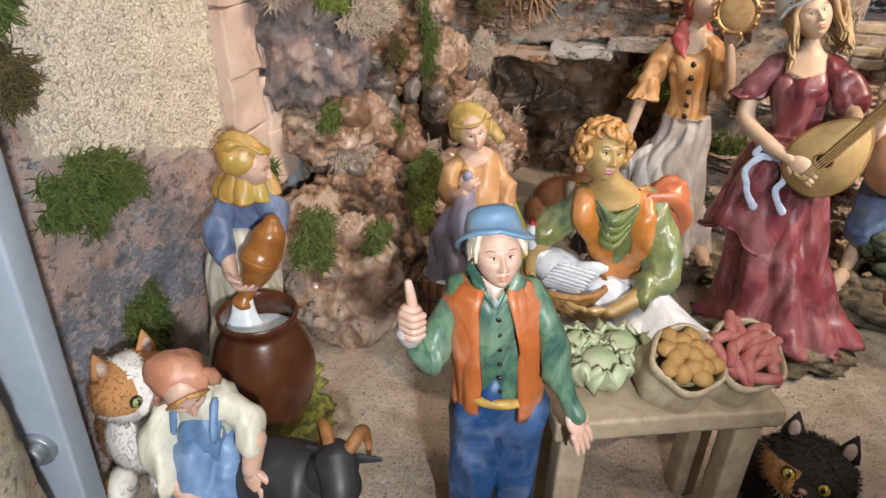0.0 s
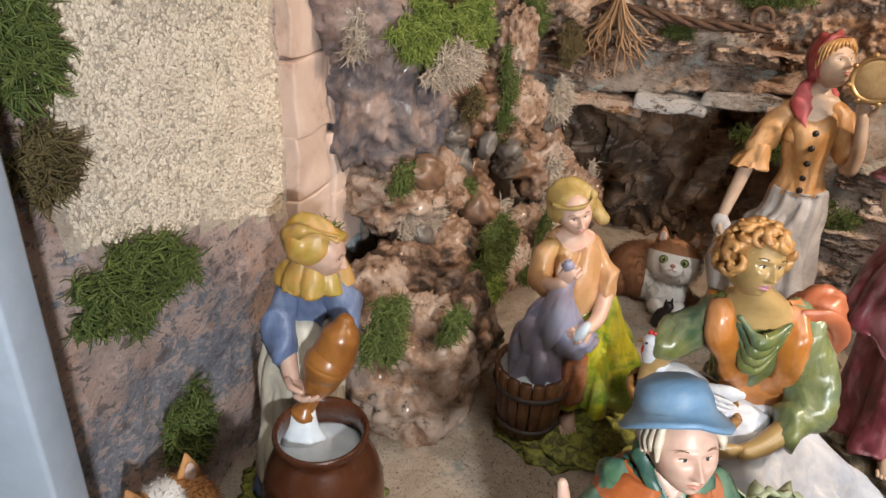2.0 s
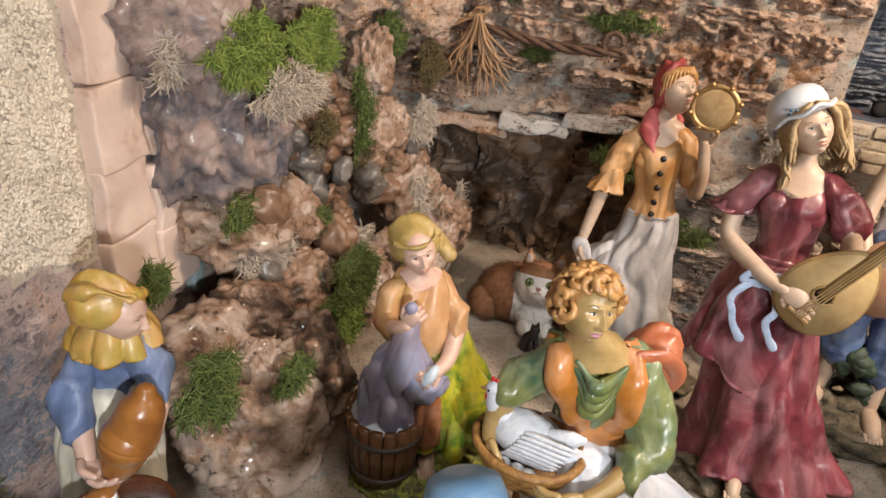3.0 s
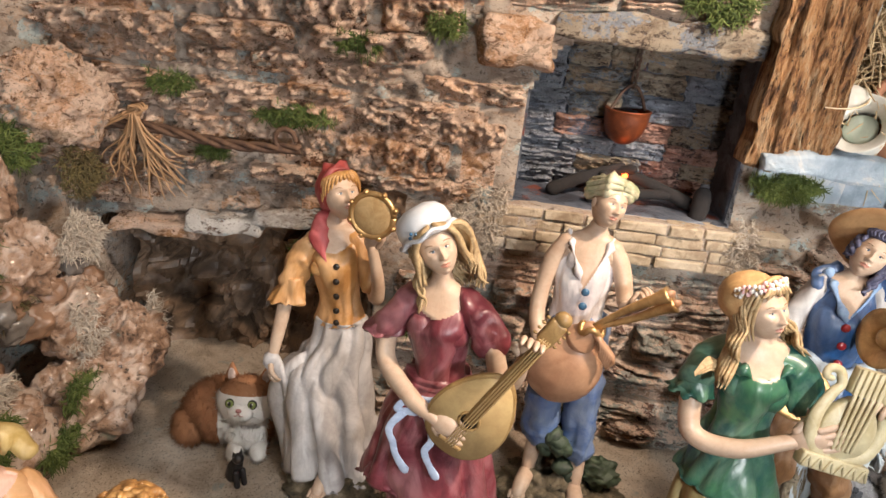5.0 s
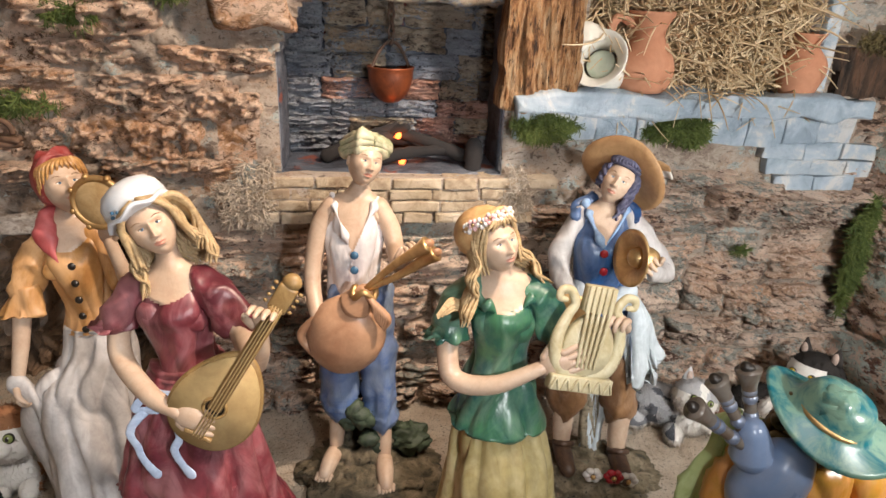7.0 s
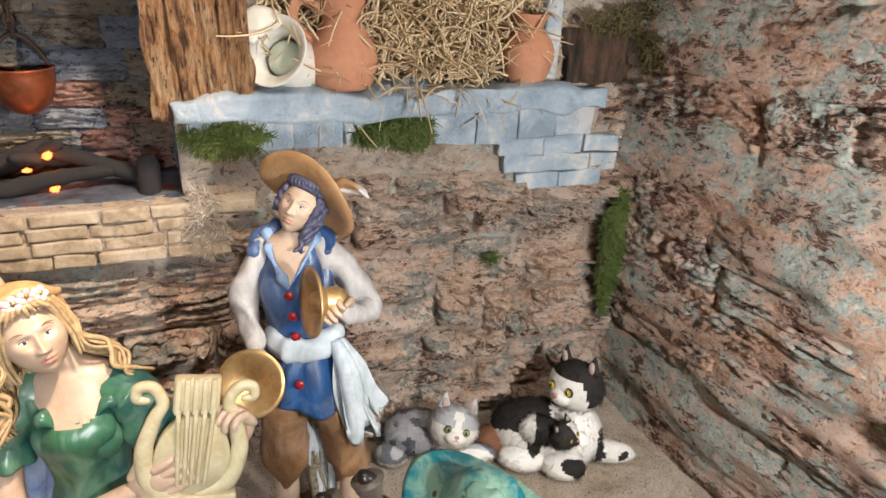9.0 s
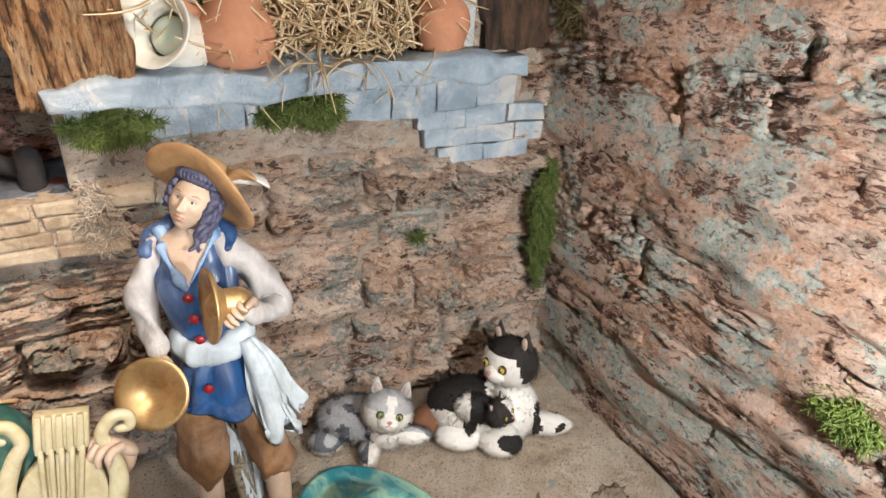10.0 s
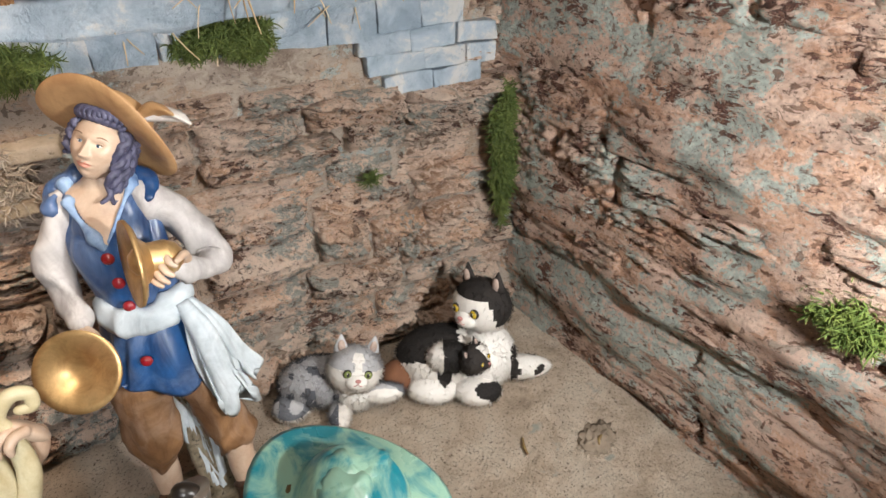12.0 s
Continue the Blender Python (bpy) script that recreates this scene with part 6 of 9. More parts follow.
    sc.limb([(0.2, -0.02, 1.86), (0.38, 0.02, 1.84), (0.5, 0.1, 1.66), (0.44, 0.14, 1.46)], [0.05, 0.06, 0.06, 0.04], pack, 12, 24, 0.5)
    # basket and hen
    hb = Sculpt()
    for k in range(6):
        w = 0.26 + 0.02 * k
        hb.limb([(-0.3 + w * 1.2 * math.cos(a), -0.5 + w * math.sin(a), 0.92 + 0.045 * k) for a in np.linspace(0, 6.28, 20)], [0.035] * 2, straw, 8, 44, ends=False, rough=0.3, seed=k)
    hb.blob((-0.3, -0.5, 0.96), (0.3, 0.25, 0.08), straw, n=20, m=8)
    hb.blob((-0.34, -0.5, 1.22), (0.3, 0.19, 0.19), white, (0, 12, 0), 28, 18, 0.05, 5, 3)
    for r in range(5):
        for k in range(9):
            t = -0.75 + 0.19 * k
            p = Vector((-0.22 - 0.06 * r + 0.02 * k, -0.5 - 0.2 * math.cos(t), 1.22 + 0.2 * math.sin(t)))
            hb.limb([p, p + Vector((0.09, -0.005, 0.015)), p + Vector((0.15, 0.01, 0.0))], [0.02, 0.022, 0.006], white, 6, 7, 0.6)
    hb.limb([(-0.5, -0.5, 1.28), (-0.6, -0.52, 1.42), (-0.62, -0.53, 1.54)], [0.13, 0.09, 0.075], white, 14, 12)
    hb.limb([(-0.1, -0.5, 1.26), (0.02, -0.5, 1.34), (0.1, -0.48, 1.36)], [0.12, 0.08, 0.04], white, 12, 10, 0.6)
    hb.blob((-0.63, -0.53, 1.56), (0.08, 0.07, 0.08), white, n=14, m=10)
    for k in range(4):
        hb.blob((-0.66 + 0.035 * k, -0.53, 1.64 - 0.006 * k * k), (0.022, 0.015, 0.035), comb, n=8, m=6)
    hb.limb([(-0.69, -0.54, 1.56), (-0.75, -0.55, 1.54)], [0.025, 0.006], GOLD, 8, 5)
    hb.blob((-0.68, -0.56, 1.49), (0.02, 0.02, 0.045), comb, n=8, m=6)
    hb.blob((-0.66, -0.6, 1.58), (0.013, 0.01, 0.013), EYE_DARK, n=6, m=5)
    for p in ((-0.3, -0.72, 1.06), (-0.2, -0.74, 1.07), (-0.42, -0.7, 1.05)):
        hb.blob(p, (0.06, 0.05, 0.05), white, n=12, m=8)
    merged(sc, hb, Matrix.Translation((-0.33, -0.1, 1.43)) @ Euler((0, 0, radians(-24))).to_matrix().to_4x4() @ Matrix.Diagonal((0.78, 0.78, 0.78, 1)) @ Matrix.Translation((0.265, 0.5, -1.46)))
    # neck and head
    m = head(sc, (-0.2, -0.1, 2.22), 0.195, (-10, 8, 20), SKIN_TAN, EYE_DARK, EYE_DARK, lips)
    curls(sc, m, 0.186, GINGER, 96, 0.27, 5, 0.62)
    sc.blob(m @ Vector((0, 0.035, 0.045)), (0.155, 0.175, 0.175), GINGER, n=22, m=14, lump=0.08, freq=4)
    return statue(sc, "kneeling_man_figurine", (1.25, 4.88, 0), -9, "glossy resin kneeling man offering a white hen in a basket", 0, 0)


def washerwoman():
    sc = Sculpt()
    peach = paint("peach_blouse", (0.56, 0.30, 0.15), (0.42, 0.26, 0.09), 0.3, 0.9, 14, coat=0.3)
    scarf = paint("mustard_scarf", (0.42, 0.30, 0.10), (0.30, 0.20, 0.05), 0.4, 0.8, 30)
    laundry = paint("grey_violet_laundry", (0.20, 0.22, 0.34), (0.34, 0.28, 0.34), 0.3, 0.9, 18)
    skirt = paint("green_yellow_skirt", (0.46, 0.42, 0.02), (0.05, 0.17, 0.02), 0.22, 0.3, 15, coat=0.4)
    wood = paint("tub_wood", (0.19, 0.085, 0.035), (0.09, 0.035, 0.015), 0.3, 0.7, 40, coat=0.3)
    iron = paint("tub_hoop", (0.06, 0.045, 0.04), None, 0.4)
    water = paint("soapy_water", (0.66, 0.70, 0.74), (0.45, 0.58, 0.68), 0.2, 0.8, 25)
    rust = paint("rust_underskirt", (0.34, 0.12, 0.04), (0.20, 0.06, 0.02), 0.35)
    rock_base(sc, 0.1, -0.1, 0.58, 0.5, 0.16, BASE_MOSS, 21)
    # tub with staves, hoops and water
    tx, ty = -0.27, -0.12
    for k in range(18):
        a, b = 2 * math.pi * k / 18 + 0.02, 2 * math.pi * (k + 1) / 18 - 0.02
        rows = []
        for z, r in ((0.1, 0.235), (0.4, 0.275), (0.72, 0.31)):
            rows.append([(tx + q * math.cos(w), ty + q * math.sin(w), z) for q, w in ((r, a), (r + 0.005, (a + b) / 2), (r, b), (r - 0.04, b), (r - 0.04, a))])
        sc.rings(rows, wood)
    for z, r in ((0.2, 0.25), (0.56, 0.295)):
        sc.limb([(tx + r * math.cos(a), ty + r * math.sin(a), z) for a in np.linspace(0, 6.28, 20)], [0.022] * 2, iron, 8, 40, ends=False)
    sc.blob((tx, ty, 0.67), (0.275, 0.275, 0.05), water, n=24, m=8, lump=0.04, freq=4)
    # skirt, legs
    sc.limb([(0.1, 0, 0.6), (0.08, -0.02, 0.2)], [0.1, 0.07], SKIN_PINK, 12)
    sc.limb([(0.3, 0, 0.6), (0.32, 0, 0.2)], [0.1, 0.07], SKIN_PINK, 12)
    foot(sc, (0.08, -0.04, 0.18), (0.06, -0.24, 0.15), 0.07, SKIN_PINK)
    sc.cloth([(1.35, 0.06, 0.04, 0.24, 0.2), (1.1, 0.12, 0.03, 0.3, 0.26), (0.8, 0.22, 0.02, 0.35, 0.3), (0.5, 0.3, 0.02, 0.4, 0.33), (0.36, 0.32, 0.02, 0.42, 0.34)], skirt, 60, 9, 0.12, 0.4)
    sc.cloth([(1.0, 0.0, -0.06, 0.2, 0.18), (0.7, 0.0, -0.1, 0.24, 0.2), (0.45, 0.02, -0.08, 0.26, 0.2)], rust, 36, 6, 0.08, 2)
    torso(sc, [(2.0, -0.12, -0.03, 0.062, 0.062), (1.92, -0.1, -0.02, 0.066, 0.066), (1.86, -0.09, 0.0, 0.1, 0.085), (1.81, -0.08, 0.02, 0.16, 0.11), (1.68, -0.07, 0.0, 0.2, 0.16), (1.45, -0.03, -0.02, 0.2, 0.19), (1.2, 0.03, 0.0, 0.2, 0.19)], peach, SKIN_PINK, lambda x, y, z: z > (1.74 + 3.5 * (x + 0.09) ** 2 if y < 0 else 1.86), 1)
    # wet cloth falling into the tub
    sc.cloth([(1.62, -0.16, -0.3, 0.05, 0.05), (1.45, -0.22, -0.3, 0.12, 0.09), (1.2, -0.24, -0.28, 0.23, 0.13), (0.95, -0.27, -0.24, 0.23, 0.14), (0.66, -0.26, -0.2, 0.24, 0.15)], laundry, 48, 6, 0.16, 0.7)
    sc.blob((-0.02, -0.3, 1.1), (0.17, 0.13, 0.17), laundry, n=20, m=14, lump=0.2, freq=3)
    sc.blob((-0.18, -0.34, 1.74), (0.05, 0.045, 0.06), laundry, n=12, m=8)
    # arms
    sc.limb([(-0.23, 0, 1.71), (-0.31, -0.1, 1.54), (-0.31, -0.2, 1.5)], [0.08, 0.09, 0.078], peach, 14, 18)
    sc.limb([(-0.31, -0.19, 1.5), (-0.26, -0.28, 1.54), (-0.2, -0.33, 1.6)], [0.062, 0.058, 0.046], SKIN_PINK, 12)
    hand(sc, (-0.22, -0.32, 1.6), (-0.16, -0.36, 1.7), (0.4, 0.6, 0), 0.17, SKIN_PINK, 1.1)
    sc.limb([(0.06, 0.02, 1.72), (0.17, -0.04, 1.54), (0.21, -0.1, 1.4)], [0.08, 0.095, 0.09], peach, 14, 18)
    sc.limb([(0.21, -0.1, 1.42), (0.12, -0.28, 1.28), (0.02, -0.38, 1.24)], [0.066, 0.058, 0.046], SKIN_PINK, 12)
    hand(sc, (0.04, -0.37, 1.25), (-0.08, -0.42, 1.2), (0, 0.6, -0.4), 0.17, SKIN_PINK, 1.0)
    sc.blob((-0.03, -0.42, 1.24), (0.1, 0.05, 0.04), water, (0, -60, 0), 10, 6)
    # head with scarf
    m = head(sc, (-0.13, -0.06, 2.03), 0.168, (0, -14, 8), SKIN_PINK, EYE_DARK, ears=False)
    c = Sculpt()
    c.blob((0, 0.05, 0.06), (0.148, 0.162, 0.155), scarf, (-14, 0, 0), 28, 18, 0.04, 2.6, 1)
    c.limb([(0.142 * math.sin(a), 0.0 - 0.142 * math.cos(a), 0.1) for a in np.linspace(-1.9, 1.9, 14)], [0.014] * 2, scarf, 8, 26)
    c.limb([(0.1, 0.16, 0.0), (0.2, 0.16, -0.08), (0.24, 0.1, -0.16)], [0.09, 0.08, 0.04], scarf, 10, 10)
    merged(sc, c, m)
    return statue(sc, "washerwoman_figurine", (0.32, 5.85, 0), 4, "painted resin washerwoman wringing laundry over a wooden tub", 0, 0)


def milk_pourer():
    sc = Sculpt()
    scarf = paint("golden_headscarf", (0.48, 0.24, 0.04), (0.40, 0.32, 0.06), 0.3, 0.6, 22, coat=0.3)
    blue = paint("faded_blue_blouse", (0.16, 0.22, 0.38), (0.08, 0.12, 0.24), 0.35, 0.8, 25)
    apron = paint("cream_apron", (0.62, 0.57, 0.44), (0.50, 0.50, 0.46), 0.35, 0.8, 20)
    clay = paint("caramel_jug", (0.34, 0.14, 0.03), (0.20, 0.07, 0.015), 0.2, 0.8, 30, coat=0.5)
    milk = paint("milk", (0.70, 0.76, 0.82), (0.52, 0.62, 0.72), 0.25, 0.8, 20)
    jar = paint("chestnut_jar", (0.10, 0.032, 0.012), (0.05, 0.015, 0.006), 0.18, 0.8, 16, coat=0.6)
    rock_base(sc, 0.18, -0.4, 0.42, 0.4, 0.12, BASE_MOSS, 23)
    rock_base(sc, -0.05, 0.05, 0.5, 0.42, 0.1, BASE_MOSS, 24)
    sc.cloth([(1.3, -0.03, 0.04, 0.17, 0.16), (1.0, -0.08, 0.02, 0.25, 0.23), (0.5, -0.1, 0.02, 0.28, 0.26), (0.1, -0.11, 0.02, 0.32, 0.29)], blue, 64, 8, 0.09, 1.4)
    sc.cloth([(1.3, -0.02, 0.0, 0.18, 0.17), (1.0, -0.06, -0.08, 0.27, 0.24), (0.7, -0.08, -0.12, 0.3, 0.25), (0.3, -0.08, -0.12, 0.3, 0.25)], apron, 64, 5, 0.08, 0.3)
    sc.limb([(-0.02, 0.06, 1.2), (0.0, 0.0, 1.45), (0.05, -0.06, 1.6)], [0.175, 0.185, 0.14], blue, 22, 20)
    sc.limb([(-0.09, -0.04, 1.55), (-0.15, -0.2, 1.36), (-0.12, -0.3, 1.2)], [0.1, 0.105, 0.09], blue, 16, 20)
    sc.limb([(-0.12, -0.28, 1.22), (-0.06, -0.44, 1.08)], [0.065, 0.05], SKIN_PINK, 12)
    hand(sc, (-0.08, -0.42, 1.1), (0.04, -0.54, 1.0), (0.6, 0, 0.6), 0.2, SKIN_PINK, 0.5)
    sc.limb([(0.16, -0.06, 1.56), (0.25, -0.18, 1.42), (0.26, -0.3, 1.28)], [0.095, 0.1, 0.08], blue, 16, 20)
    sc.limb([(0.27, -0.28, 1.3), (0.24, -0.4, 1.14)], [0.075, 0.06], SKIN_PINK, 12)
    hand(sc, (0.24, -0.38, 1.16), (0.16, -0.48, 1.02), (-0.6, 0, 0), 0.19, SKIN_PINK, 0.5)
    # tilted jug and the milk that runs from it
    sc.limb([(0.27, -0.42, 1.5), (0.25, -0.43, 1.42), (0.19, -0.45, 1.26), (0.12, -0.48, 1.1), (0.075, -0.5, 1.01), (0.04, -0.52, 0.95), (0.02, -0.53, 0.9)], [0.06, 0.115, 0.14, 0.105, 0.055, 0.055, 0.085], clay, 30, 60)
    for q in (0.36, 0.42, 0.72):
        a, b2 = Vector((0.25, -0.43, 1.42)), Vector((0.04, -0.52, 0.95))
        sc.limb([a.lerp(b2, q), a.lerp(b2, q + 0.015)], [0.145 if q < 0.5 else 0.075] * 2, clay, 28, 5)
    # head bent down, scarf round neck
    m = head(sc, (0.1, -0.14, 1.82), 0.168, (14, 4, 82), SKIN_PINK, EYE_DARK, ears=False)
    c = Sculpt()
    c.blob((0, 0.06, 0.045), (0.152, 0.162, 0.165), scarf, (-10, 0, 0), 28, 18, 0.05, 2.4, 4)
    for k in range(4):
        c.limb([(-0.1 + 0.05 * k, -0.09, 0.15 - 0.01 * k), (-0.14 + 0.04 * k, 0.06, 0.18 - 0.01 * k), (-0.12 + 0.04 * k, 0.18, 0.1)], [0.01, 0.014, 0.01], scarf, 7, 14)
    merged(sc, c, m)
    sc.cloth([(1.86, 0.06, -0.04, 0.10, 0.11), (1.74, 0.05, -0.06, 0.17, 0.16), (1.64, 0.05, -0.07, 0.21, 0.19), (1.57, 0.06, -0.08, 0.225, 0.2)], scarf, 90, 7, 0.12, 1.0, gather=lambda s: 0.3 + 0.7 * s)
    sc.v = [(x, y + 0.2 * min(1.0, max(0.0, (z - 0.2) / 0.5)), z + 0.2 * min(1.0, max(0.0, (z - 0.7) / 0.2))) for x, y, z in sc.v]
    # the jar
    jx, jy = 0.15, -0.5
    prof = [(0.0, 0.2), (0.08, 0.24), (0.3, 0.33), (0.55, 0.375), (0.75, 0.35), (0.9, 0.29), (0.97, 0.255), (1.0, 0.265), (1.05, 0.285), (1.08, 0.275), (1.06, 0.25), (0.98, 0.238), (0.9, 0.27), (0.8, 0.3)]
    sc.rings([[(jx + r * math.cos(a), jy + r * math.sin(a), z + 0.06) for a in np.linspace(0, 2 * math.pi, 44, endpoint=False)] for z, r in spline(prof, 46)], jar, False)
    sc.blob((jx, jy, 0.92), (0.28, 0.28, 0.03), milk, n=40, m=8, lump=0.05, freq=5)
    sc.cloth([(1.13, 0.02, -0.34, 0.07, 0.05), (1.02, 0.015, -0.37, 0.10, 0.065), (0.9, 0.02, -0.40, 0.16, 0.10)], milk, 60, 4, 0.05, 1)
    return statue(sc, "milk_pouring_woman_figurine", (-1.55, 4.9, 0), 4, "painted resin woman pouring milk into a big brown jar", 0, 0)


def milking_girl():
    sc = Sculpt()
    kerchief = paint("salmon_kerchief", (0.52, 0.24, 0.15), (0.42, 0.17, 0.10), 0.35, 0.8, 25)
    blouse = paint("cream_blouse", (0.68, 0.66, 0.54), (0.54, 0.54, 0.44), 0.35, 0.8, 22)
    apron = paint("sky_blue_apron", (0.14, 0.26, 0.46), (0.09, 0.17, 0.34), 0.35, 0.8, 22)
    rock_base(sc, 0.05, 0.0, 0.42, 0.36, 0.1, BASE_MOSS, 31)
    sc.cloth([(0.8, 0.05, 0, 0.22, 0.19), (0.5, 0.07, -0.06, 0.3, 0.28), (0.22, 0.08, -0.1, 0.36, 0.34), (0.06, 0.08, -0.1, 0.4, 0.36)], apron, 48, 7, 0.09, 1)
    sc.limb([(0.06, 0.04, 0.66), (0.08, 0.02, 0.86), (0.08, -0.02, 1.04)], [0.18, 0.185, 0.135], blouse, 22, 20)
    sc.blob((0.09, -0.1, 0.82), (0.15, 0.11, 0.2), apron, n=22, m=14)
    for s in (-1, 1):
        sc.limb([(0.08 + s * 0.12, -0.1, 1.08), (0.09 + s * 0.12, -0.18, 0.94)], [0.035, 0.035], apron, 8, 6, 0.5)
    sc.limb([(-0.06, 0, 1.02), (-0.16, -0.12, 0.8), (-0.08, -0.26, 0.6)], [0.095, 0.105, 0.085], blouse, 16, 20)
    sc.limb([(-0.09, -0.24, 0.62), (0.12, -0.36, 0.48)], [0.062, 0.046], SKIN_PINK, 12)
    hand(sc, (0.1, -0.35, 0.49), (0.3, -0.42, 0.42), (0, 0, -1), 0.2, SKIN_PINK, 0.3)
    sc.limb([(0.2, 0, 1.04), (0.34, -0.06, 0.95), (0.38, -0.14, 0.82)], [0.095, 0.11, 0.09], blouse, 16, 20)
    sc.limb([(0.42, -0.13, 0.86), (0.4, -0.22, 0.68)], [0.075, 0.055], SKIN_PINK, 12)
    hand(sc, (0.4, -0.21, 0.7), (0.42, -0.28, 0.5), (0.4, 0.6, -0.4), 0.2, SKIN_PINK, 0.2)
    m = head(sc, (0.05, -0.12, 1.24), 0.168, (26, -10, 32), SKIN_PINK, EYE_DARK, ears=False)
    c = Sculpt()
    c.blob((0, 0.055, 0.055), (0.158, 0.168, 0.162), kerchief, (-8, 0, 0), 28, 18, 0.04, 2.2, 6)
    for s in (-1, 1):
        c.limb([(s * 0.135, -0.05, 0.1), (s * 0.15, -0.03, -0.02), (s * 0.1, 0.02, -0.14)], [0.026, 0.032, 0.03], kerchief, 9, 14, 0.6)
        c.limb([(s * 0.01, -0.135, 0.125), (s * 0.07, -0.135, 0.095), (s * 0.115, -0.1, 0.02)], [0.014, 0.018, 0.012], GINGER, 7, 10)
    merged(sc, c, m)
    return statue(sc, "milking_girl_figurine", (-1.6, 3.62, 0), -1.5, "painted resin girl in salmon kerchief and blue apron", 0, 0)


def black_goat():
    sc = Sculpt()
    black = paint("charcoal_goat", (0.035, 0.036, 0.042), (0.012, 0.012, 0.015), 0.4, 0.8, 30)
    horn = paint("rusty_horn", (0.34, 0.15, 0.05), None, 0.4)
    sc.limb([(-0.42, 0.02, 0.44), (-0.15, 0.0, 0.46), (0.15, -0.02, 0.48), (0.3, -0.04, 0.52)], [0.2, 0.25, 0.25, 0.2], black, 24, 20, rough=0.06)
    for x, y in ((-0.36, -0.12), (-0.34, 0.12), (0.18, -0.14), (0.2, 0.1)):
        sc.limb([(x, y, 0.4), (x + 0.02, y, 0.2), (x, y, 0.03)], [0.09, 0.055, 0.05], black, 10, 10)
    sc.limb([(0.26, -0.04, 0.56), (0.34, -0.06, 0.72), (0.38, -0.1, 0.78)], [0.17, 0.14, 0.13], black, 16, 12)
    sc.limb([(0.36, -0.08, 0.8), (0.42, -0.2, 0.72), (0.44, -0.3, 0.62)], [0.13, 0.11, 0.075], black, 16, 12)
    for s in (-1, 1):
        sc.limb([(0.38 + s * 0.06, -0.06, 0.88), (0.36 + s * 0.12, 0.06, 0.92), (0.34 + s * 0.15, 0.12, 0.8), (0.36 + s * 0.16, 0.06, 0.7)], [0.04, 0.038, 0.03, 0.012], horn, 8, 16, rough=0.2)
        sc.limb([(0.38 + s * 0.12, -0.06, 0.82), (0.4 + s * 0.22, -0.06, 0.84)], [0.04, 0.02], black, 8, 6, 0.5)
        sc.blob((0.41 + s * 0.09, -0.2, 0.76), (0.02, 0.02, 0.02), EYE_WHITE, n=8, m=5)
    sc.limb([(-0.5, 0.02, 0.52), (-0.58, 0.02, 0.46), (-0.58, 0.0, 0.36)], [0.05, 0.045, 0.02], black, 8, 8)
    return tagged(sc.finish("black_goat_figurine", (-1.02, 3.52, 0), (0, 0, -12)), "painted resin black goat beside the milking girl", "figurine", "nativity figurines on the sand")


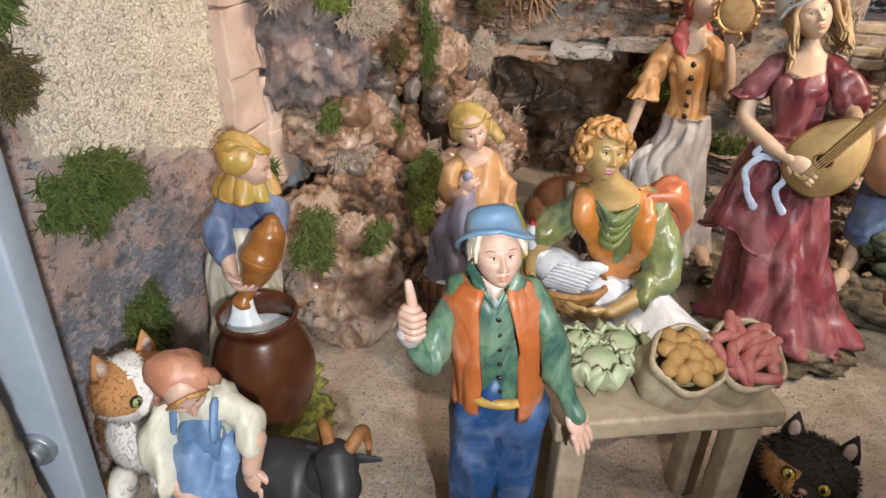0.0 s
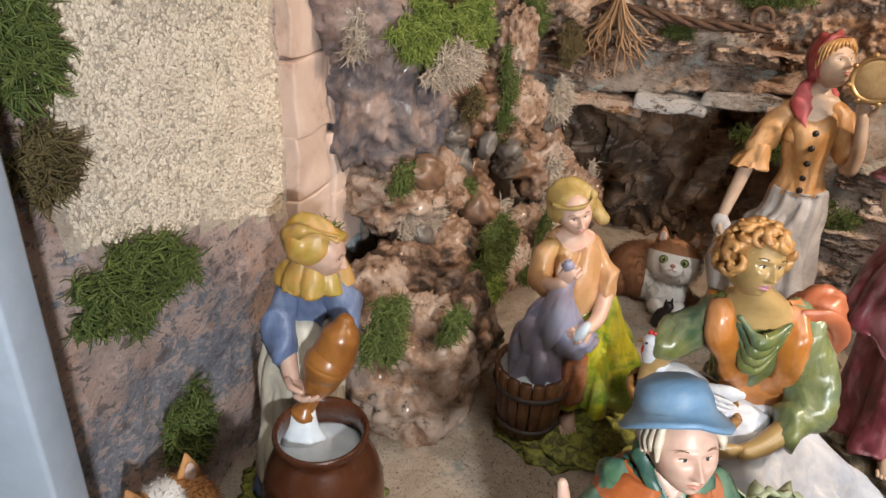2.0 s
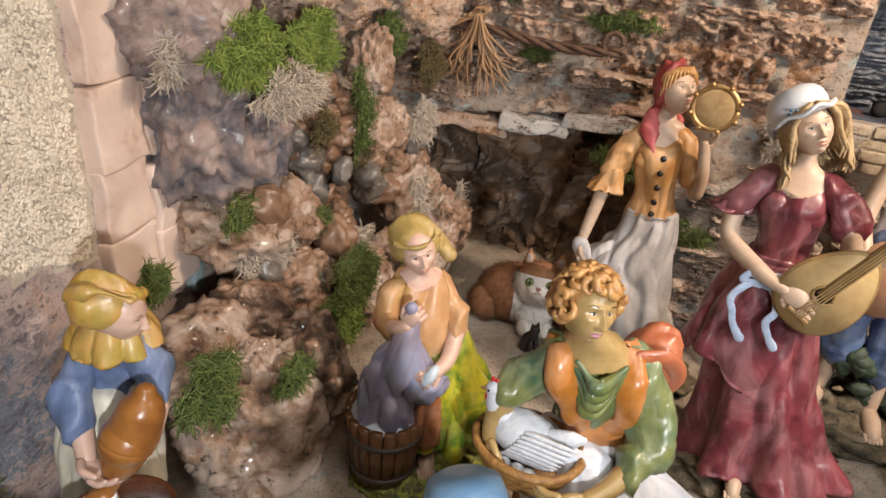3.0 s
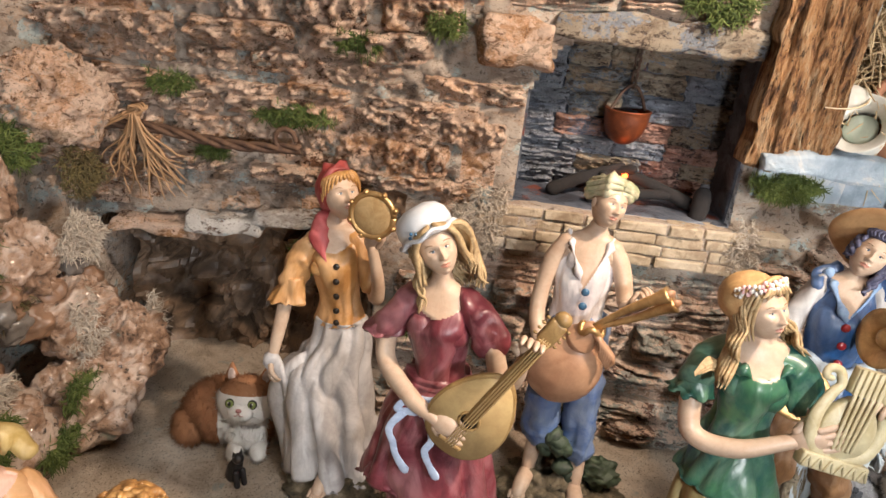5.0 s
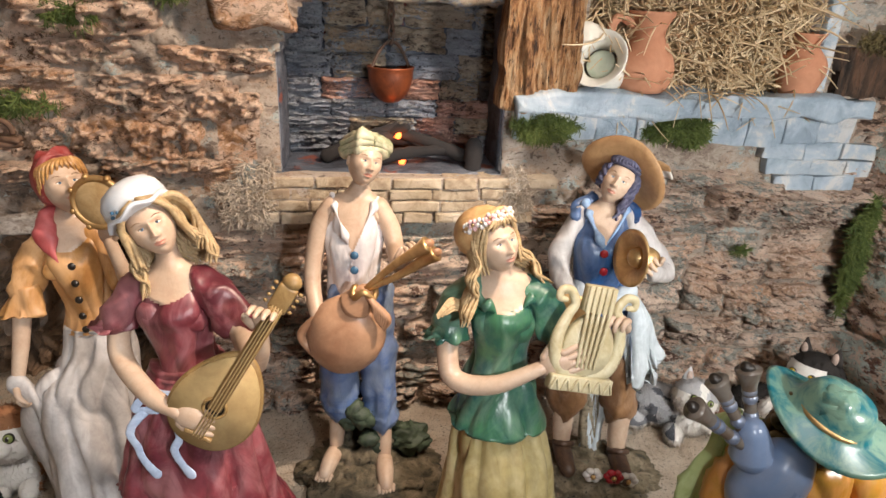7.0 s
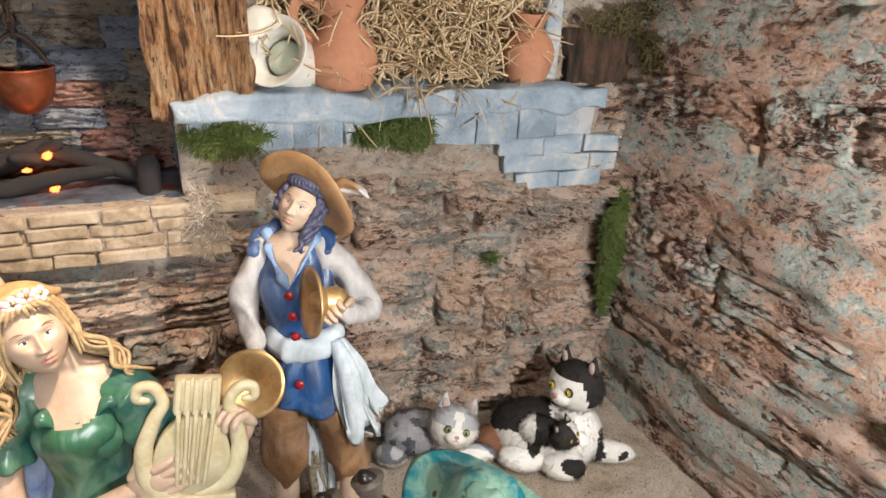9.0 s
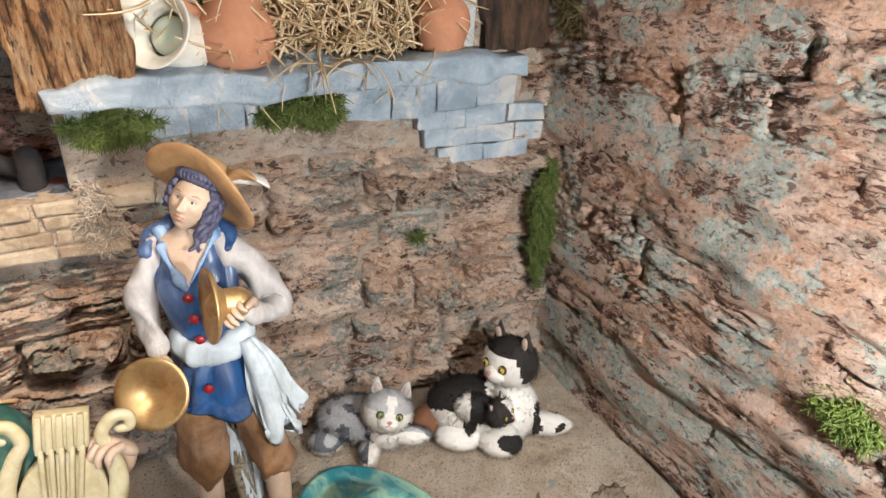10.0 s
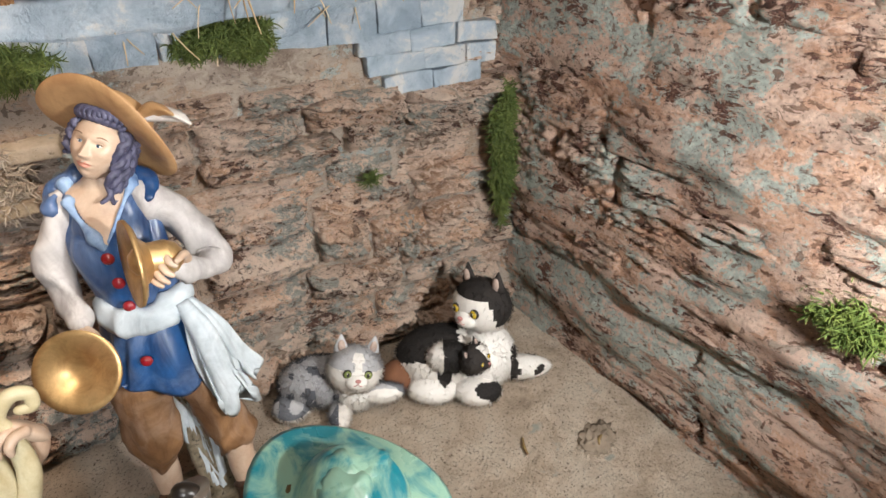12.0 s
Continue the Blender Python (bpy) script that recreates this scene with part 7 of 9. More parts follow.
def merchant():
    sc = Sculpt()
    hat = paint("steel_blue_hat", (0.10, 0.22, 0.38), (0.24, 0.36, 0.48), 0.3, 0.8, 16, coat=0.3)
    vest = paint("burnt_orange_vest", (0.48, 0.14, 0.035), (0.34, 0.08, 0.02), 0.3, 0.9, 14, coat=0.3)
    shirt = paint("bottle_green_shirt", (0.09, 0.19, 0.10), (0.02, 0.075, 0.07), 0.32, 0.4, 30)
    jeans = paint("royal_blue_trousers", (0.008, 0.06, 0.19), (0.004, 0.03, 0.10), 0.35, 0.8, 25)
    belt = paint("ochre_belt", (0.48, 0.30, 0.06), None, 0.4)
    shoe = paint("brown_boots", (0.12, 0.06, 0.03), None, 0.4)
    hair = paint("straw_hair", (0.62, 0.56, 0.45), (0.46, 0.38, 0.28), 0.4, 0.7, 90)
    rock_base(sc, 0.02, 0.0, 0.42, 0.34, 0.1, BASE_MOSS, 41)
    for s in (-1, 1):
        sc.limb([(-0.02 + s * 0.11, 0, 1.36), (-0.01 + s * 0.13, 0, 0.9), (0 + s * 0.14, 0.02, 0.5), (0 + s * 0.14, 0.02, 0.2)], [0.16, 0.14, 0.12, 0.11], jeans, 20, 24, rough=0.08, seed=s)
        sc.limb([(s * 0.14, 0.02, 0.16), (s * 0.16, -0.14, 0.13), (s * 0.17, -0.22, 0.12)], [0.1, 0.09, 0.07], shoe, 12, 10)
    sc.limb([(-0.03, 0, 1.28), (-0.03, 0, 1.5)], [0.2, 0.21], jeans, 22, 8, 0.8)
    sc.limb([(-0.03 + 0.215 * math.cos(a), 0.175 * math.sin(a), 1.5) for a in np.linspace(0, 6.28, 18)], [0.03] * 2, belt, 8, 40, ends=False)
    torso(sc, [(2.4, -0.1, 0.0, 0.064, 0.064), (2.3, -0.1, 0.01, 0.068, 0.068), (2.24, -0.1, 0.02, 0.11, 0.08), (2.19, -0.1, 0.02, 0.18, 0.105), (2.08, -0.1, 0, 0.215, 0.145), (1.85, -0.07, -0.02, 0.2, 0.165), (1.5, -0.03, 0, 0.19, 0.155)], shirt, SKIN_PINK, lambda x, y, z: z > (2.14 + 1.4 * abs(x + 0.1) if y < 0 else 2.25), 1, 5, 0.03)
    # open waistcoat in two halves
    for s in (-1, 1):
        rings = []
        for z, cx, w, d in ((2.2, -0.1, 0.185, 0.135), (2.1, -0.1, 0.26, 0.18), (1.85, -0.07, 0.268, 0.2), (1.6, -0.04, 0.265, 0.2), (1.42, -0.03, 0.27, 0.205), (1.36, -0.03, 0.255, 0.19)):
            a0, a1 = (math.pi * 1.5 + 0.36 + 0.1 * (2.1 - z), math.pi * 2.5)
            out = [(cx + s * w * math.cos(a), d * math.sin(a), z) for a in np.linspace(a0, a1, 18)]
            inn = [(cx + s * (w - 0.035) * math.cos(a), (d - 0.035) * math.sin(a), z) for a in np.linspace(a1, a0, 18)]
            rings.append((out + inn) if s > 0 else (out + inn)[::-1])
        sc.rings(rings, vest)
    for k in range(6):
        button(sc, (-0.08 + 0.008 * k, -0.168, 2.06 - 0.095 * k), 0.014, EYE_DARK)
    for s in (-1, 1):
        sc.limb([(-0.1 + s * 0.1, 0.05, 2.27), (-0.1 + s * 0.09, -0.08, 2.22), (-0.09 + s * 0.015, -0.15, 2.12)], [0.026, 0.034, 0.015], shirt, 9, 14, 0.5)
    # arm with raised thumb
    sc.limb([(-0.28, 0, 2.12), (-0.38, -0.02, 1.92), (-0.41, -0.08, 1.76)], [0.075, 0.078, 0.074], shirt, 16, 20)
    sc.limb([(-0.41, -0.08, 1.76), (-0.48, -0.16, 1.8), (-0.52, -0.16, 1.92)], [0.074, 0.066, 0.054], shirt, 14, 18)
    sc.limb([(-0.52, -0.16, 1.92), (-0.525, -0.17, 2.0)], [0.066, 0.07], WHITE_CLOTH, 14, 6)
    sc.blob((-0.53, -0.18, 2.07), (0.072, 0.065, 0.09), SKIN_PINK, n=16, m=12)
    for k in range(4):
        sc.limb([(-0.57, -0.21, 2.115 - 0.04 * k), (-0.51, -0.25, 2.115 - 0.04 * k), (-0.465, -0.22, 2.115 - 0.04 * k)], [0.023, 0.025, 0.021], SKIN_PINK, 8, 10)
    sc.limb([(-0.52, -0.18, 2.13), (-0.528, -0.185, 2.21), (-0.54, -0.18, 2.28)], [0.03, 0.027, 0.02], SKIN_PINK, 9, 9)
    # arm resting on the table
    sc.limb([(0.08, 0, 2.12), (0.19, -0.02, 1.93), (0.24, -0.06, 1.74)], [0.075, 0.078, 0.074], shirt, 16, 20)
    sc.limb([(0.24, -0.06, 1.78), (0.31, -0.14, 1.6), (0.36, -0.2, 1.46)], [0.074, 0.062, 0.05], shirt, 16, 18)
    hand(sc, (0.35, -0.19, 1.48), (0.44, -0.26, 1.32), (0, 0.3, -1), 0.18, SKIN_PINK, 0.15)
    m = head(sc, (-0.1, -0.03, 2.37), 0.168, (-17, -4, 8), SKIN_PINK, EYE_DARK, BROW)
    for k in range(22):
        a = 1.0 + (k % 11) * 0.19
        s = 1 if k < 11 else -1
        sc.limb([m @ Vector((s * 0.11 * math.sin(a), -0.12 * math.cos(a), 0.12)), m @ Vector((s * 0.14 * math.sin(a), -0.15 * math.cos(a), 0.05)), m @ Vector((s * 0.145 * math.sin(a), -0.15 * math.cos(a), 0.015 - 0.015 * (k % 3)))], [0.016, 0.018, 0.007], hair, 6, 9)
    h = Sculpt()
    h.rings([[(w * math.cos(a), 0.015 + w * 1.05 * math.sin(a), z - 0.03 * abs(math.cos(a)) * (w > 0.18) + (0.02 * math.sin(2 * a) if w > 0.18 else 0)) for a in np.linspace(0, 2 * math.pi, 40, endpoint=False)] for w, z in ((0.13, 0.08), (0.17, 0.07), (0.2, 0.065), (0.208, 0.078), (0.195, 0.09), (0.15, 0.1), (0.142, 0.15), (0.125, 0.2), (0.075, 0.225), (0.03, 0.225))], hat)
    merged(sc, h, m @ Matrix.Translation((0, 0.025, 0.02)) @ Euler((radians(-14), 0, 0)).to_matrix().to_4x4())
    return statue(sc, "merchant_figurine", (0.27, 3.34, 0), -1.5, "painted resin merchant in blue hat and orange vest, thumb raised", 0, 0, 0.945)


def shepherd_piper():
    sc = Sculpt()
    teal = paint("teal_hat", (0.005, 0.15, 0.19), (0.24, 0.38, 0.28), 0.2, 0.4, 26, coat=0.6)
    orange = paint("amber_coat", (0.55, 0.20, 0.02), (0.40, 0.24, 0.04), 0.22, 0.9, 14, coat=0.5)
    bag = paint("grey_blue_bag", (0.22, 0.26, 0.36), (0.12, 0.22, 0.42), 0.2, 0.9, 12, coat=0.4)
    cloak = paint("lime_cloak", (0.44, 0.52, 0.24), (0.34, 0.42, 0.16), 0.3, 0.9, 14)
    beard = paint("brown_beard", (0.16, 0.11, 0.035), (0.06, 0.04, 0.015), 0.35, 0.7, 90)
    pipe = paint("dark_pipe", (0.10, 0.07, 0.05), (0.16, 0.14, 0.12), 0.25, 0.7, 40, coat=0.4)
    steel = paint("pewter_ring", (0.30, 0.32, 0.38), (0.16, 0.20, 0.30), 0.25, 0.7, 30, metal=0.5)
    rock_base(sc, 0.05, 0, 0.55, 0.45, 0.18, BASE, 51)
    sc.cloth([(1.9, 0.05, 0.06, 0.28, 0.22), (1.5, 0.02, 0.04, 0.37, 0.3), (0.9, 0.02, 0.02, 0.42, 0.34), (0.2, 0.04, 0, 0.46, 0.38)], cloak, 64, 7, 0.08, 1.2)
    sc.limb([(-0.22, 0.16, 1.9), (-0.32, 0.12, 1.5), (-0.36, 0.1, 0.9)], [0.1, 0.14, 0.15], cloak, 18, 20, 0.5)
    sc.cloth([(1.95, 0.12, 0.02, 0.2, 0.15), (1.82, 0.14, 0, 0.34, 0.24), (1.5, 0.14, -0.02, 0.36, 0.28), (1.2, 0.12, 0, 0.36, 0.28), (0.8, 0.12, 0, 0.4, 0.3)], orange, 44, 6, 0.06, 0.3)
    sc.limb([(0.42, 0.02, 1.84), (0.58, -0.08, 1.56), (0.44, -0.28, 1.38), (0.2, -0.4, 1.4)], [0.14, 0.15, 0.14, 0.1], orange, 18, 26)
    hand(sc, (0.22, -0.39, 1.4), (0.02, -0.46, 1.44), (0, 0.8, 0), 0.2, SKIN, 0.6)
    sc.limb([(-0.12, 0.02, 1.8), (-0.24, -0.1, 1.5), (-0.16, -0.32, 1.36)], [0.15, 0.15, 0.1], orange, 16, 18, rough=0.15)
    # bag and pipes
    sc.blob((-0.12, -0.22, 1.8), (0.2, 0.18, 0.32), bag, (0, 24, 0), 26, 18, 0.05, 1.6, 3)
    sc.limb([(-0.25, -0.2, 1.98), (-0.29, -0.2, 2.14)], [0.13, 0.085], bag, 18, 12)
    for (x1, y1, z1), (x2, y2, z2), flare in (((-0.34, -0.24, 2.06), (-0.68, -0.3, 2.33), 0.07), ((-0.33, -0.2, 2.12), (-0.53, -0.15, 2.42), 0.07), ((-0.27, -0.16, 2.12), (-0.35, -0.1, 2.48), 0.075)):
        a, b = Vector((x1, y1, z1)), Vector((x2, y2, z2))
        sc.limb([a, a.lerp(b, 0.5), a.lerp(b, 0.75), b], [0.032, 0.036, 0.045, flare], pipe, 16, 22, ends=False)
        sc.blob(b, (flare * 0.75, flare * 0.5, flare * 0.5), EYE_DARK, (0, 40, 0), 12, 8)
        for q in (0.2, 0.5, 0.62):
            sc.limb([a.lerp(b, q), a.lerp(b, q + 0.04)], [0.043, 0.043], steel, 12, 4)
    # head, beard, hat
    m = head(sc, (0.1, -0.08, 2.12), 0.185, (0, 18, -40), SKIN_TAN, EYE_BLUE, BROW)
    rnd = random.Random(8)
    for k in range(70):
        a = rnd.uniform(-2.6, 2.6)
        z = rnd.uniform(-0.26, 0.08)
        if abs(a) < 0.75 and z > -0.1:
            continue
        r = 0.165 if z > -0.1 else 0.14
        c = Vector((r * math.sin(a), -r * math.cos(a), z))
        sc.limb([m @ (c + 0.04 * Vector((math.cos(b), -0.5 * math.cos(a), math.sin(b)))) for b in np.linspace(0, 5.6, 7)], [0.024, 0.03, 0.014], beard, 6, 12)
    h = Sculpt()
    h.rings([[(w * 1.12 * math.cos(a), 0.02 + w * math.sin(a), z + 0.05 * math.sin(2 * a + 1) * max(0, w - 0.2) / 0.15) for a in np.linspace(0, 2 * math.pi, 40, endpoint=False)] for w, z in ((0.17, 0.1), (0.26, 0.085), (0.34, 0.075), (0.36, 0.095), (0.34, 0.11), (0.22, 0.12), (0.19, 0.16), (0.18, 0.22), (0.14, 0.29), (0.06, 0.3))], teal)
    for k in range(4):
        h.blob((0.06 * math.cos(k * 1.5), 0.02 + 0.06 * math.sin(k * 1.5), 0.21), (0.13, 0.12, 0.085 + 0.012 * k), teal, n=20, m=14, lump=0.18, freq=2, seed=k)
    h.limb([(0.2 * math.cos(a), 0.02 + 0.19 * math.sin(a), 0.135) for a in np.linspace(0, 6.28, 18)], [0.022] * 2, GOLD, 7, 36, ends=False)
    merged(sc, h, m @ Matrix.Translation((0.04, 0, 0.0)))
    return statue(sc, "shepherd_piper_figurine", (5.8, 3.35, 0), -40, "painted resin bearded piper in teal hat and amber coat", 0, 0)


tambourine_woman(), mandolin_woman(), bagpiper(), lyre_girl(), cymbal_player(), kneeling_man()
washerwoman(), milk_pourer(), milking_girl(), black_goat(), merchant(), shepherd_piper()


# ---- fountain of rocks ----
ROCK_WET = stone_mat("wet_brown_rock", [(0.38, (0.07, 0.04, 0.025)), (0.45, (0.27, 0.155, 0.095)), (0.52, (0.44, 0.28, 0.19)), (0.6, (0.60, 0.46, 0.37))], (1, 1, 1), 0, 34, 0.36, 1.0, (0.32, 0.33, 0.27), 0.66, 0.5, pit=0.40)
ROCK_BLUE = stone_mat("glittering_blue_rock", [(0.36, (0.10, 0.10, 0.13)), (0.46, (0.26, 0.22, 0.22)), (0.55, (0.44, 0.32, 0.28)), (0.66, (0.56, 0.46, 0.42))], (1, 1, 1), 0, 30, 0.4, 1.0, (0.5, 0.55, 0.6), 0.62, 0.3, pit=0.34)
PEBBLE = paint("wet_river_pebble", (0.28, 0.16, 0.095), (0.15, 0.09, 0.06), 0.3, 0.8, 14, coat=0.5)
PEBBLE_GREY = paint("wet_grey_pebble", (0.20, 0.18, 0.16), (0.10, 0.08, 0.07), 0.25, 0.8, 18, coat=0.6)


def rock(name, at, size, mat, label, seed, pits=0.0, lump=0.22, freq=1.5, turn=(0, 0, 0), n=56, m=40, knobs=0.0):
    """A boulder: lumps at several scales, and round holes where pits is given."""
    sc = Sculpt()
    rot = np.array(Euler([radians(a) for a in turn]).to_matrix())
    rings = []
    for a in range(m + 1):
        th = math.pi * (0.02 + 0.96 * a / m)
        ring = []
        for b in range(n):
            ph = 2 * math.pi * b / n
            p = np.array((math.sin(th) * math.cos(ph), math.sin(th) * math.sin(ph), -math.cos(th)))
            g = 1 + lump * fractal(*p, f=freq, octaves=5, seed=seed) + 0.09 * fractal(*p, f=5, octaves=5, seed=seed + 3)
            if pits or knobs:
                d = noise.voronoi(Vector(p * 2.6 + seed))[0][0]
                g -= pits * max(0, 1 - d / 0.34) ** 0.45
                g += 0.8 * knobs * max(0, 1 - noise.voronoi(Vector(p * 8.5 + seed))[0][0] / 0.42) ** 0.8
            ring.append(np.array(at) + rot @ (p * g * np.array(size)))
        rings.append(ring)
    sc.rings(rings, mat)
    return tagged(sc.finish(name), label, "rock", "rocks of the fountain")


def fnt(u, z, d):
    return tuple(on(FOUNT, u, z, d))


rock("porous_rock", (-0.95, 5.8, 0.5), (0.55, 0.45, 0.72), ROCK_WET, "porous glossy brown rock with holes at the fountain foot", 3.3, 0.26, 0.2, 1.4, n=120, m=84)
rock("porous_rock", (-1.3, 6.1, 0.85), (0.42, 0.4, 0.45), ROCK_WET, "knobbly brown fountain rock beside the basin", 7.1, 0.12, 0.25)
rock("porous_rock", (-0.55, 6.1, 0.7), (0.36, 0.4, 0.5), ROCK_WET, "pinkish fountain rock with a worn lip", 5.7, 0.15, 0.25)
for k, (u, z, d, s, mat, lab) in enumerate((
        (0.05, 2.5, 0.3, (0.38, 0.36, 0.62), ROCK_BLUE, "glittering pink and blue rock over the fountain"),
        (0.42, 2.35, 0.42, (0.34, 0.3, 0.5), ROCK_BLUE, "glittering blue-grey rock over the fountain"),
        (-0.05, 3.2, 0.3, (0.45, 0.4, 0.5), ROCK_BLUE, "glittering pink and blue rock over the fountain"),
        (0.3, 1.65, 0.35, (0.45, 0.4, 0.42), ROCK_WET, "wet ochre rock in the fountain"),
        (0.8, 1.55, 0.4, (0.36, 0.36, 0.36), ROCK_WET, "wet ochre rock in the fountain"),
        (0.6, 0.9, 0.6, (0.6, 0.4, 0.4), ROCK_WET, "wet brown rock in the fountain"),
        (-0.05, 1.05, 0.75, (0.36, 0.32, 0.28), ROCK_WET, "wet brown rock in the fountain"),
        (1.5, 0.6, 0.7, (0.5, 0.45, 0.5), ROCK_WET, "wet brown rock in the fountain"),
        (2.0, 2.75, 0.55, (0.22, 0.2, 0.4), ROCK_WET, "pink knotted rock beside the cascade"),
        (2.2, 2.0, 0.5, (0.34, 0.3, 0.4), ROCK_WET, "brown rock beside the cascade"),
        (2.6, 1.35, 0.7, (0.4, 0.35, 0.4), ROCK_WET, "pink rock beside the cave"),
        (2.95, 0.85, 1.0, (0.36, 0.32, 0.42), ROCK_WET, "pink rock beside the cave"),
        (2.4, 0.5, 0.9, (0.5, 0.45, 0.45), ROCK_WET, "brown rock beside the cave"),
        (3.0, 3.3, 0.5, (0.5, 0.4, 0.45), ROCK_ORANGE, "rusty rock high in the corner"),
        (1.5, 3.6, 0.3, (0.7, 0.5, 0.5), ROCK_ORANGE, "rusty rock high in the corner"))):
    rock("boulder", fnt(u, z, d), s, mat, lab, 1.7 * k + 0.3, 0.06, 0.28, 1.6, (0, 0, 57), 110, 76, 0.12 if mat is ROCK_BLUE else 0.05)
for k in range(120):
    u, z = (rnd.uniform(0.9, 1.9), rnd.uniform(0.7, 2.7)) if k < 64 else (rnd.uniform(0.2, 2.9), rnd.uniform(0.2, 1.9))
    sc = Sculpt()
    w = rnd.uniform(0.09, 0.22)
    sc.blob((0, 0, 0), (w, w * rnd.uniform(0.6, 0.8), w * rnd.uniform(0.65, 0.95)), PEBBLE if rnd.random() < 0.72 else PEBBLE_GREY, n=18, m=12, lump=0.3, freq=1.6, seed=k)
    ob = sc.finish("pebble", fnt(u, z, 0.22 + 0.18 * (2.7 - z) / 2 + rnd.uniform(-0.05, 0.1) + (0.3 if k >= 64 else 0)), (rnd.uniform(0, 90), rnd.uniform(0, 90), rnd.uniform(0, 180)))
    tagged(ob, "wet rounded river pebble of the little cascade", "pebble", "pebbles of the cascade")

# ---- moss, lichen, straw: strands ----
MOSS = strand_mat("green_moss", (0.03, 0.06, 0.01), (0.17, 0.21, 0.05))
MOSS_BRIGHT = strand_mat("bright_moss", (0.06, 0.12, 0.01), (0.30, 0.36, 0.08))
MOSS_MID = strand_mat("mid_green_moss", (0.05, 0.10, 0.015), (0.22, 0.28, 0.06))
MOSS_BROWN = strand_mat("brown_moss", (0.05, 0.035, 0.015), (0.18, 0.14, 0.05))
LICHEN = strand_mat("pale_lichen", (0.36, 0.29, 0.23), (0.66, 0.58, 0.48))
STRAW = strand_mat("pale_straw", (0.48, 0.33, 0.17), (0.84, 0.68, 0.47), 0.5)
TWINE = strand_mat("raffia", (0.24, 0.13, 0.06), (0.46, 0.28, 0.15), 0.6)


def strands(name, count, start, length, width, mat, seed, label, category, curl=0.9, kind="", drop=0.0, steps=5):
    """Curly ribbons; start(r) gives a place and a way for each."""
    r = random.Random(seed)
    verts, faces = [], []
    for k in range(count):
        p, way = start(r)
        way = way.normalized()
        ln = length * r.uniform(0.6, 1.3)
        w = width * r.uniform(0.7, 1.3)
        bend = Vector((r.gauss(0, 1), r.gauss(0, 1), r.gauss(0, 1))) * curl
        side = way.cross(Vector((r.gauss(0, 1), r.gauss(0, 1), r.gauss(0, 1)))).normalized()
        b = len(verts)
        for j in range(steps):
            t = w * (1 - 0.6 * (j / (steps - 1)) ** 2)
            n = way.cross(side).normalized()
            verts.extend((p + side * t, p - side * t * 0.5 + n * t * 0.8, p - side * t * 0.5 - n * t * 0.8))
            p = p + way * ln / (steps - 1)
            way = (way + bend / steps + Vector((0, 0, -drop / steps))).normalized()
            side = (side - way * side.dot(way)).normalized()
        for j in range(steps - 1):
            a = b + 3 * j
            for i in range(3):
                faces.append((a + i, a + (i + 1) % 3, a + 3 + (i + 1) % 3, a + 3 + i))
    me = mesh_of(name, verts, faces, [mat], None, True)
    return tagged(put(name, me), label, category, kind=kind)


def moss_patch(wall, u, z, w, h, count, mat, seed, label, d=0.05, length=0.2, thick=0.1, name="moss_patch", width=0.009, hang=0.6):
    o, a, n = wall

    def start(r):
        while True:
            x, y = r.uniform(-1, 1), r.uniform(-1, 1)
            if x * x + y * y < 0.62 + 0.85 * n3(x * 1.8, y * 1.8, seed, 1.3):
                break
        deep = thick * (1 - 0.6 * (x * x + y * y)) * r.uniform(0, 1)
        p = on(wall, u + x * w, z + y * h, d + deep)
        return p, a * r.gauss(0, 0.9) + n * abs(r.gauss(0, 0.45)) + ZUP * r.gauss(-0.25, 0.8)
    return strands(name, count, start, length, width, mat, seed, label, "lichen" if mat is LICHEN else "moss", 2.2, "", hang, 4)


